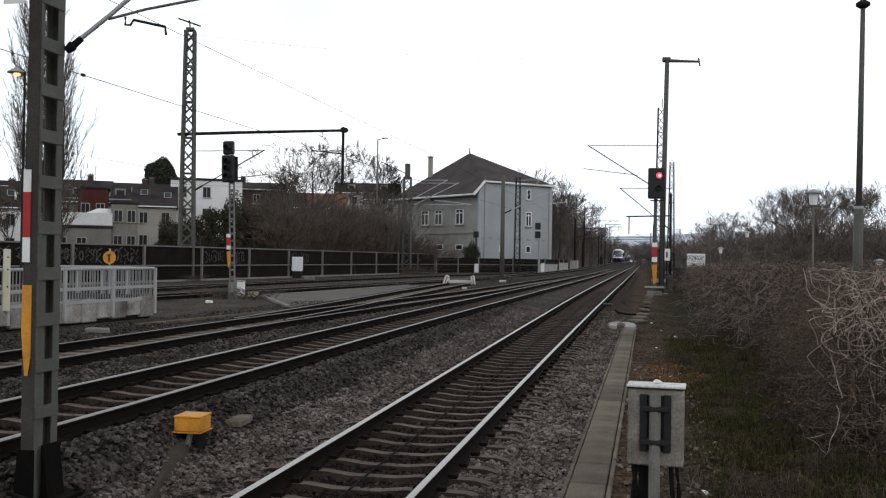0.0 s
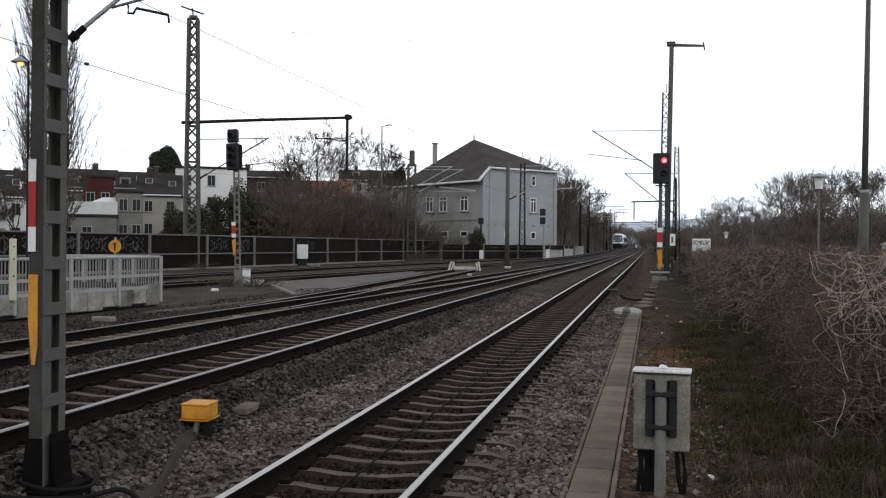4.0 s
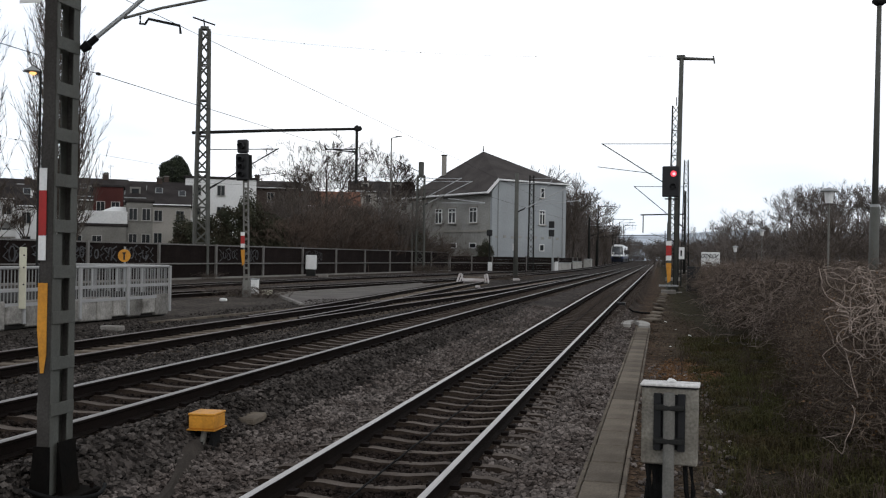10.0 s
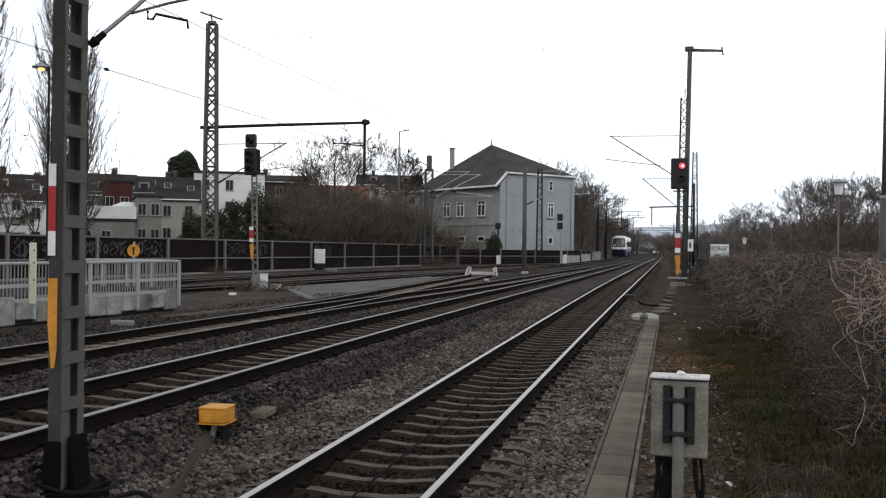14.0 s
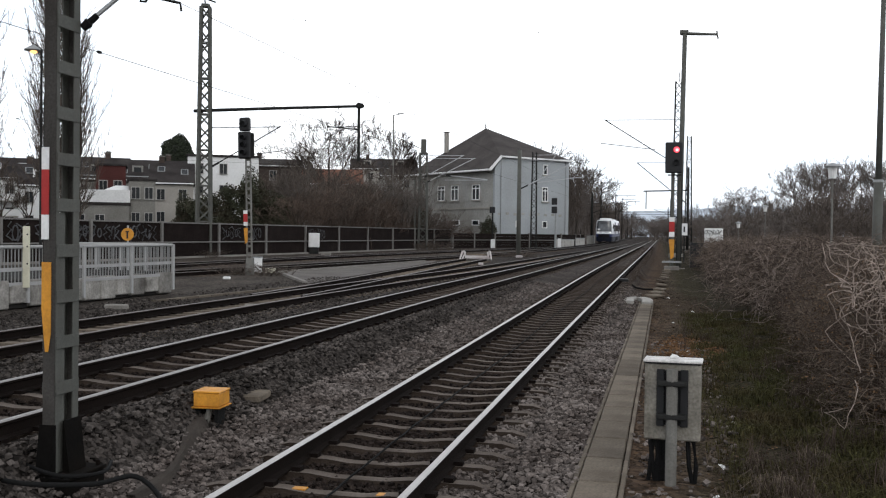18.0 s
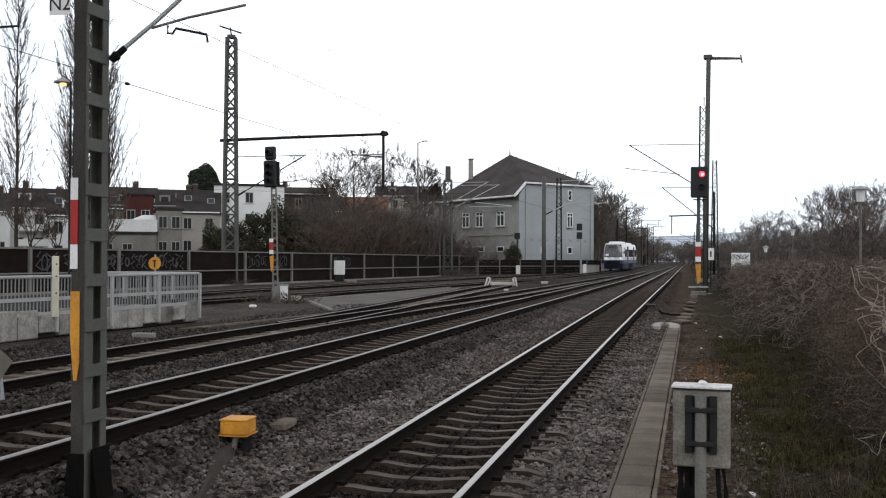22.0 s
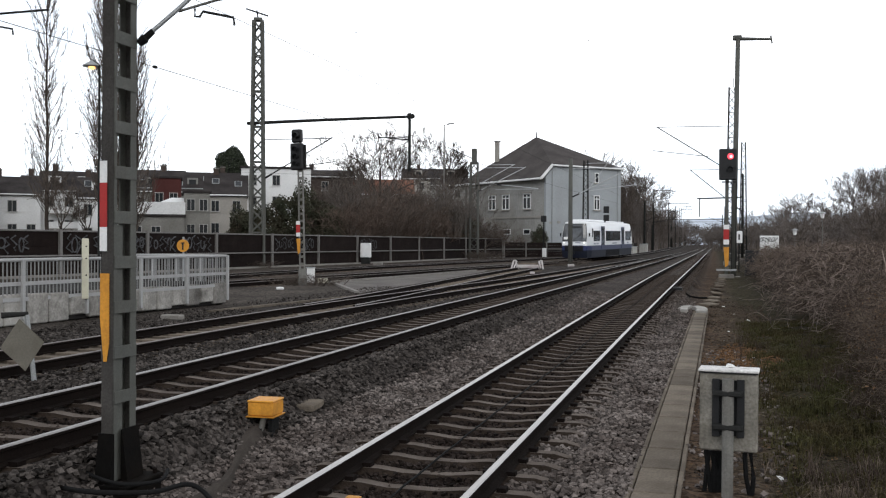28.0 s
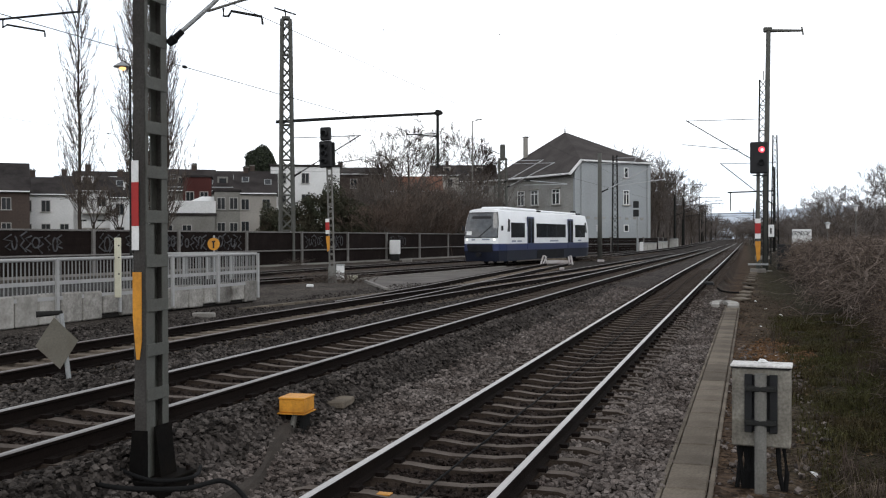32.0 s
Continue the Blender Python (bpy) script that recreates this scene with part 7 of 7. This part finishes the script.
    for name, count, x0, x1, y0, y1, hh, mat, label in (("grass", 80000, 0.55, 3.3, 8.0, 30.0, 0.1, GRASS, "matted green and yellowed winter grass on the verge"),
                                                       ("dead_stalks", 3200, 0.3, 3.3, 8.0, 24.0, 0.26, HEDGE_DARK, "thin dead brown stalks in the grass"),
                                                       ("dead_stalks", 1100, 0.45, 1.5, 8.0, 12.0, 0.17, HEDGE, "pale dry stalks at the near end of the verge")):
        nc = count // 60
        cxs, cys, chs = rs.uniform(x0, x1, nc), y0 + (y1 - y0) * rs.uniform(0, 1, nc) ** 1.35, rs.uniform(0.45, 1.7, nc)
        who = rs.randint(0, nc, count)
        x, y, tall = cxs[who] + rs.normal(0, 0.09, count), cys[who] + rs.normal(0, 0.14, count), chs[who]
        keep = (rs.uniform(0, 1, count) < np.clip((x - x0 + 0.15) / 0.8, 0, 1)) & (np.sin(x * 3.1 + 1) * np.sin(y * 1.3) > -0.72)
        x, y, tall = x[keep], y[keep], tall[keep]
        z = np.array([ground_z(a, b) for a, b in zip(x, y)]) - 0.06
        n = len(x)
        h, lean, a = rs.uniform(0.35, 1.25, n) * hh * tall, rs.uniform(0.5, 1.7, n), rs.uniform(0, 6.28, n)
        w = (0.006 if name == "grass" else 0.004)
        dx, dy = np.cos(a), np.sin(a)
        base = np.stack([x, y, z], 1)
        side = np.stack([-dy, dx, 0 * x], 1) * w
        mid = base + np.stack([dx * lean * h * 0.35, dy * lean * h * 0.35, h * 0.75 + 0.05], 1)
        tip = base + np.stack([dx * lean * h, dy * lean * h, h * (1.05 - lean * 0.42) + 0.05], 1)
        v = np.stack([base - side, base + side, mid + side * 0.8, mid - side * 0.8, tip], 1).reshape(-1, 3)
        o = np.arange(n) * 5
        faces = [tuple(f) for f in np.stack([o, o + 1, o + 2, o + 3], 1).tolist()] + [tuple(f) for f in np.stack([o + 3, o + 2, o + 4], 1).tolist()]
        tagged(new(name, raw_mesh(name, v.tolist(), faces, mat)), label, "grass" if name == "grass" else "dead stalks", kind="stuff")
    me = leaf_mesh(88, 2600, (1, 1, 1), 0.03, DRY_LEAF)
    co = np.empty(len(me.vertices) * 3)
    me.vertices.foreach_get("co", co)
    co = co.reshape(-1, 4, 3)
    mid = co.mean(1, keepdims=True)
    n = len(co)
    nx, ny = rs.uniform(-0.28, 1.6, n), rs.uniform(8, 34, n)
    nz = np.array([ground_z(a, b) + 0.015 for a, b in zip(nx, ny)])
    co = (co - mid) * np.array([1, 1, 0.35]) + np.stack([nx, ny, nz], 1)[:, None, :]
    me.vertices.foreach_set("co", co.reshape(-1))
    tagged(new("dry_leaves", me), "dry brown leaves strewn over the bare soil", "dry leaves", kind="stuff")
    # scraps of litter
    rng = random.Random(6)
    for x, y, s in ((0.95, 30.5, 0.22), (0.62, 10.1, 0.1), (0.55, 20.0, 0.12), (0.75, 20.6, 0.1), (0.42, 21.5, 0.09), (0.35, 26.5, 0.14), (0.6, 33, 0.16), (0.3, 37, 0.2), (0.9, 12.6, 0.06), (0.5, 8.9, 0.07), (0.25, 24.0, 0.1)):
        t = thing("litter", pose(x, y, ground_z(x, y) + 0.02, rng.uniform(-20, 20), rng.uniform(-20, 20), rng.uniform(0, 180)), "crumpled white scrap of litter on the verge", "litter", "scraps of litter")
        part("scrap", Build().add([(-s / 2, -s / 5, 0), (0, -s / 4, s * 0.12), (s / 2, -s / 6, 0), (s / 2, s / 5, 0.01), (0, s / 4, s * 0.16), (-s / 2, s / 6, 0.01), (0, 0, s * 0.25)],
                                  [(0, 1, 6), (1, 2, 6), (2, 3, 6), (3, 4, 6), (4, 5, 6), (5, 0, 6), (5, 4, 3, 2, 1, 0)]), WHITE, t)
    # clods of orange-brown soil and rubble on the bare verge
    for seed, cnt, cx, cy, sx, sy, size, mat, label in ((21, 2200, 0.55, 20.6, 0.28, 1.1, 0.022, RUST_SOIL, "crumbs of orange-brown soil on the verge"), (22, 1500, 0.5, 33.0, 0.5, 3.5, 0.035, SOIL, "clods and rubble on the bare verge"),
                                                        (23, 1400, 0.55, 13.0, 0.35, 3.5, 0.016, SOIL, "crumbs of brown soil on the verge")):
        c = np.c_[rs.normal(cx, sx, cnt), rs.normal(cy, sy, cnt)]
        c = c[(c[:, 0] > -0.26) & (c[:, 1] > 8)]
        z = np.array([ground_z(p, q) for p, q in c]) + rs.uniform(0, 0.03, len(c))
        k = len(c)
        oct_v = np.array([(1, 0, 0), (-1, 0, 0), (0, 1, 0), (0, -1, 0), (0, 0, 0.7), (0, 0, -0.7)])
        v = oct_v[None] * (1 + rs.uniform(-0.4, 0.4, (k, 6, 3))) * (size * rs.uniform(0.4, 1.6, k))[:, None, None] + np.c_[c, z][:, None, :]
        f = np.array([(0, 2, 4), (2, 1, 4), (1, 3, 4), (3, 0, 4), (2, 0, 5), (1, 2, 5), (3, 1, 5), (0, 3, 5)])
        faces = (f[None] + (np.arange(k) * 6)[:, None, None]).reshape(-1, 3)
        tagged(new("soil_clods", raw_mesh("soil_clods", v.reshape(-1, 3).tolist(), faces.tolist(), mat)), label, "soil", kind="stuff")


RUST_SOIL = material("orange_brown_soil", (0.15, 0.085, 0.045), 0.95, vary=0.4, scale=2, fine=30, bump=0.3, island=0.4)
build_right_plants()


# ---- street beyond the verge ----
def build_street():
    t = thing("lamp_mast", pose(7.9, 40, -0.1, 0, 0.5, 0), "tall dark tapered steel lamp mast behind the hedge", "lamp mast")
    part("base_tube", Build().tube([(0, 0, -0.2), (0, 0, 4.35)], [0.19, 0.17], 12), STEEL, t, smooth=True)
    part("collar", Build().tube([(0, 0, 4.3), (0, 0, 4.4)], 0.175, 12), GALV, t)
    part("upper_tube", Build().tube([(0, 0, 4.35), (0, 0, 12.0)], [0.12, 0.085], 12), STEEL, t, smooth=True)
    part("lamp_head", Build().tube([(0, 0, 11.9), (0, 0, 12.0), (0, 0, 12.1), (0, 0, 12.2)], [0.12, 0.26, 0.26, 0.12], 14), DARK_STEEL, t, smooth=True)
    for x, y, z in ((6.15, 39, 4.87), (6.81, 70, 4.26), (5.09, 70, 3.14), (13.05, 60, 2.45)):
        l = thing("street_lantern", pose(x, y, z) @ Matrix.Diagonal((*((0.75,) * 3 if y == 70 else (1,) * 3), 1)) @ pose(0, 0, -4.9), "street lantern with a flat round hood and white glass", "street lamp", "street lanterns")
        part("pole", Build().tube([(0, 0, 0), (0, 0, 4.35)], [0.045, 0.035], 8), POST_GREY, l)
        part("glass", Build().tube([(0, 0, 4.32), (0, 0, 4.75)], [0.13, 0.17], 12), WHITE, l, "white glass cylinder")
        part("hood", Build().tube([(0, 0, 4.74), (0, 0, 4.78), (0, 0, 4.86), (0, 0, 4.9)], [0.32, 0.31, 0.12, 0.05], 16), GALV, l, smooth=True)
    c = thing("car", pose(9.6, 45, 0.15, 0, 0, 96), "dark grey parked car half hidden by the hedge", "car")
    out = [(-2.1, 0.35), (2.1, 0.35), (2.15, 0.75), (1.3, 0.95), (0.6, 1.5), (-1.1, 1.55), (-1.85, 1.05), (-2.15, 0.95)]
    part("body", Build().prism(out, "y", -0.82, 0.82), CARPAINT, c)
    for s in (-1, 1):
        part("side_window", Build().prism([(1.05, 1.0), (0.52, 1.42), (-1.0, 1.46), (-1.6, 1.05)], "y", s * 0.815, s * 0.835), GLASS, c)
        for x in (-1.3, 1.3):
            w = part("wheel", Build().disc((x, s * 0.76, 0.32), (0, 1, 0), 0.32, 0.2, 16), RUBBER, c)
            part("rim", Build().disc((x, s * 0.865, 0.32), (0, 1, 0), 0.19, 0.02, 12), GALV, w)
    part("windscreen", Build().add([(1.28, -0.7, 0.98), (1.28, 0.7, 0.98), (0.62, 0.62, 1.5), (0.62, -0.62, 1.5)], [(0, 1, 2, 3)]), GLASS, c)
    part("rear_window", Build().add([(-1.84, -0.68, 1.08), (-1.84, 0.68, 1.08), (-1.14, 0.62, 1.54), (-1.14, -0.62, 1.54)], [(3, 2, 1, 0)]), GLASS, c)
    s = thing("concrete_block", pose(4.05, 81.5, 0.2), "pale concrete block with sprayed scrawl beyond the hedge", "concrete block")
    part("block", Build().box((0, 0, 1.15), (1.4, 0.5, 2.8), chamfer=0.04), WALL_WHITE, s)
    rs = random.Random(5)
    b = Build()
    for k in range(6):
        b.tube([(-0.6 + k * 0.22 + 0.12 * math.sin(q * 0.9 + k), -0.27, 2.25 + 0.16 * math.cos(q * 0.8 + k * 2)) for q in range(8)], 0.028, 4)
    part("graffiti", b, BLACK, s, "dark sprayed scrawl")
    # sign by the red signal, and cabinets down the line
    g = thing("line_sign", pose(1.8, 82, -0.1), "small white sign plate on a short post", "track sign")
    part("post", Build().tube([(0, 0, 0), (0, 0, 2.4)], 0.06, 8), DARK_STEEL, g)
    part("plate", Build().box((0, -0.07, 2.75), (0.5, 0.03, 0.95), chamfer=0.01), WHITE, g)
    part("mark", Build().box((0, -0.09, 2.75), (0.12, 0.01, 0.45)), BLACK, g)
    k = thing("relay_box", pose(2.5, 74, -0.1), "dark relay box in the scrub beside the line", "relay cabinet")
    part("body", Build().box((0, 0, 0.8), (0.9, 0.6, 1.9), chamfer=0.04), BLACK, k)
    for x, y, w, h in ((-13.9, 148, 2.6, 1.3), (-12.0, 152, 1.3, 1.5), (-11.8, 176, 0.8, 1.9), (-13.4, 196, 1.6, 1.8), (-13.8, 205, 0.8, 2.0), (-15.6, 226, 1.0, 2.0)):
        k = thing("switch_cabinet", pose(x, y, 0.1), "pale grey equipment cabinet beside the yard tracks", "equipment cabinet", "cabinets down the yard")
        part("body", Build().box((0, 0, h / 2), (w, 0.8, h), chamfer=0.05), CABINET_PALE, k)
        part("lid", Build().box((0, 0, h + 0.04), (w + 0.12, 0.92, 0.1)), GALV, k)
        part("door_seam", Build().box((0, -0.405, h / 2), (0.03, 0.01, h * 0.8)), DARK_STEEL, k)


CARPAINT = material("dark_grey_car_paint", (0.045, 0.05, 0.06), 0.3, vary=0.1, scale=2, fine=20, bump=0.0, spec=0.6)
CABINET_PALE = material("pale_cabinet_paint", (0.42, 0.41, 0.38), 0.7, vary=0.2, scale=2, fine=20, stain=0.4, stain_color=(0.22, 0.2, 0.18))
build_street()

# distance haze is put into the hills' pale blue base colour
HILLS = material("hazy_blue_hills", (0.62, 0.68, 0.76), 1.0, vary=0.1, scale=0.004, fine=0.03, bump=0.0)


def build_hills():
    vs, fs = [], []
    n = 60
    for i in range(n + 1):
        x = -1900 + 3800 * i / n
        h = 60 + 30 * noise.noise((x * 0.0016, 0.3, 0)) + 9 * noise.noise((x * 0.009, 2, 0))
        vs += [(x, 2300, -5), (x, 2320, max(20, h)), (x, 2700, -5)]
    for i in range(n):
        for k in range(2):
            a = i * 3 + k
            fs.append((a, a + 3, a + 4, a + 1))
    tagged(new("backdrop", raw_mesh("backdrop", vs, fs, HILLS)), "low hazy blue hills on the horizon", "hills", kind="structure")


build_hills()


def build_yard_path():
    """The worn grey path between the siding and the arrival track, with its kerbs."""
    p = thing("yard_path", Matrix(), "worn grey gravel path between the tracks with pale kerbs", "path", kind="structure")
    vs = [(-17.95, 45.0, 0.125), (-13.2, 36.0, 0.125), (-14.0, 50.0, 0.125), (-15.2, 66.0, 0.125), (-15.8, 70.0, 0.125), (-16.2, 68.0, 0.125), (-17.05, 55.0, 0.125)]
    b = Build()
    n = len(vs)
    b.add(vs + [(x, y, 0.02) for x, y, z in vs], [tuple(range(n)), tuple(range(2 * n - 1, n - 1, -1))] + [(i, n + i, n + (i + 1) % n, (i + 1) % n) for i in range(n)])
    part("gravel", b, PATH, p)
    for q, r in (((-18.0, 45.1), (-13.2, 35.9)), ((-17.95, 45.2), (-17.05, 54.7)), ((-17.05, 54.7), (-16.2, 68.0))):
        q, r = Vector(q), Vector(r)
        k = int((r - q).length / 1.0)
        for i in range(k):
            a, c = q.lerp(r, i / k), q.lerp(r, (i + 0.96) / k)
            part("kerb_stone", Build().beam((a.x, a.y, 0.13), (c.x, c.y, 0.13), 0.16, 0.14), CONCRETE, p)
    s = thing("kerb_strip", Matrix(), "pale concrete kerb strip along the yard track", "kerb", kind="structure")
    for i in range(16):
        a, c = Vector((-13.6, 25)).lerp(Vector((-12.3, 36)), i / 16), Vector((-13.6, 25)).lerp(Vector((-12.3, 36)), (i + 0.95) / 16)
        part("kerb_stone", Build().beam((a.x, a.y, 0.1), (c.x, c.y, 0.1), 0.18, 0.12), DUCT, s)


PATH = material("worn_grey_gravel", (0.15, 0.137, 0.127), 0.95, vary=0.3, scale=0.6, fine=14, bump=0.5, stain=0.5, stain_color=(0.06, 0.053, 0.046))
build_yard_path()


motions()
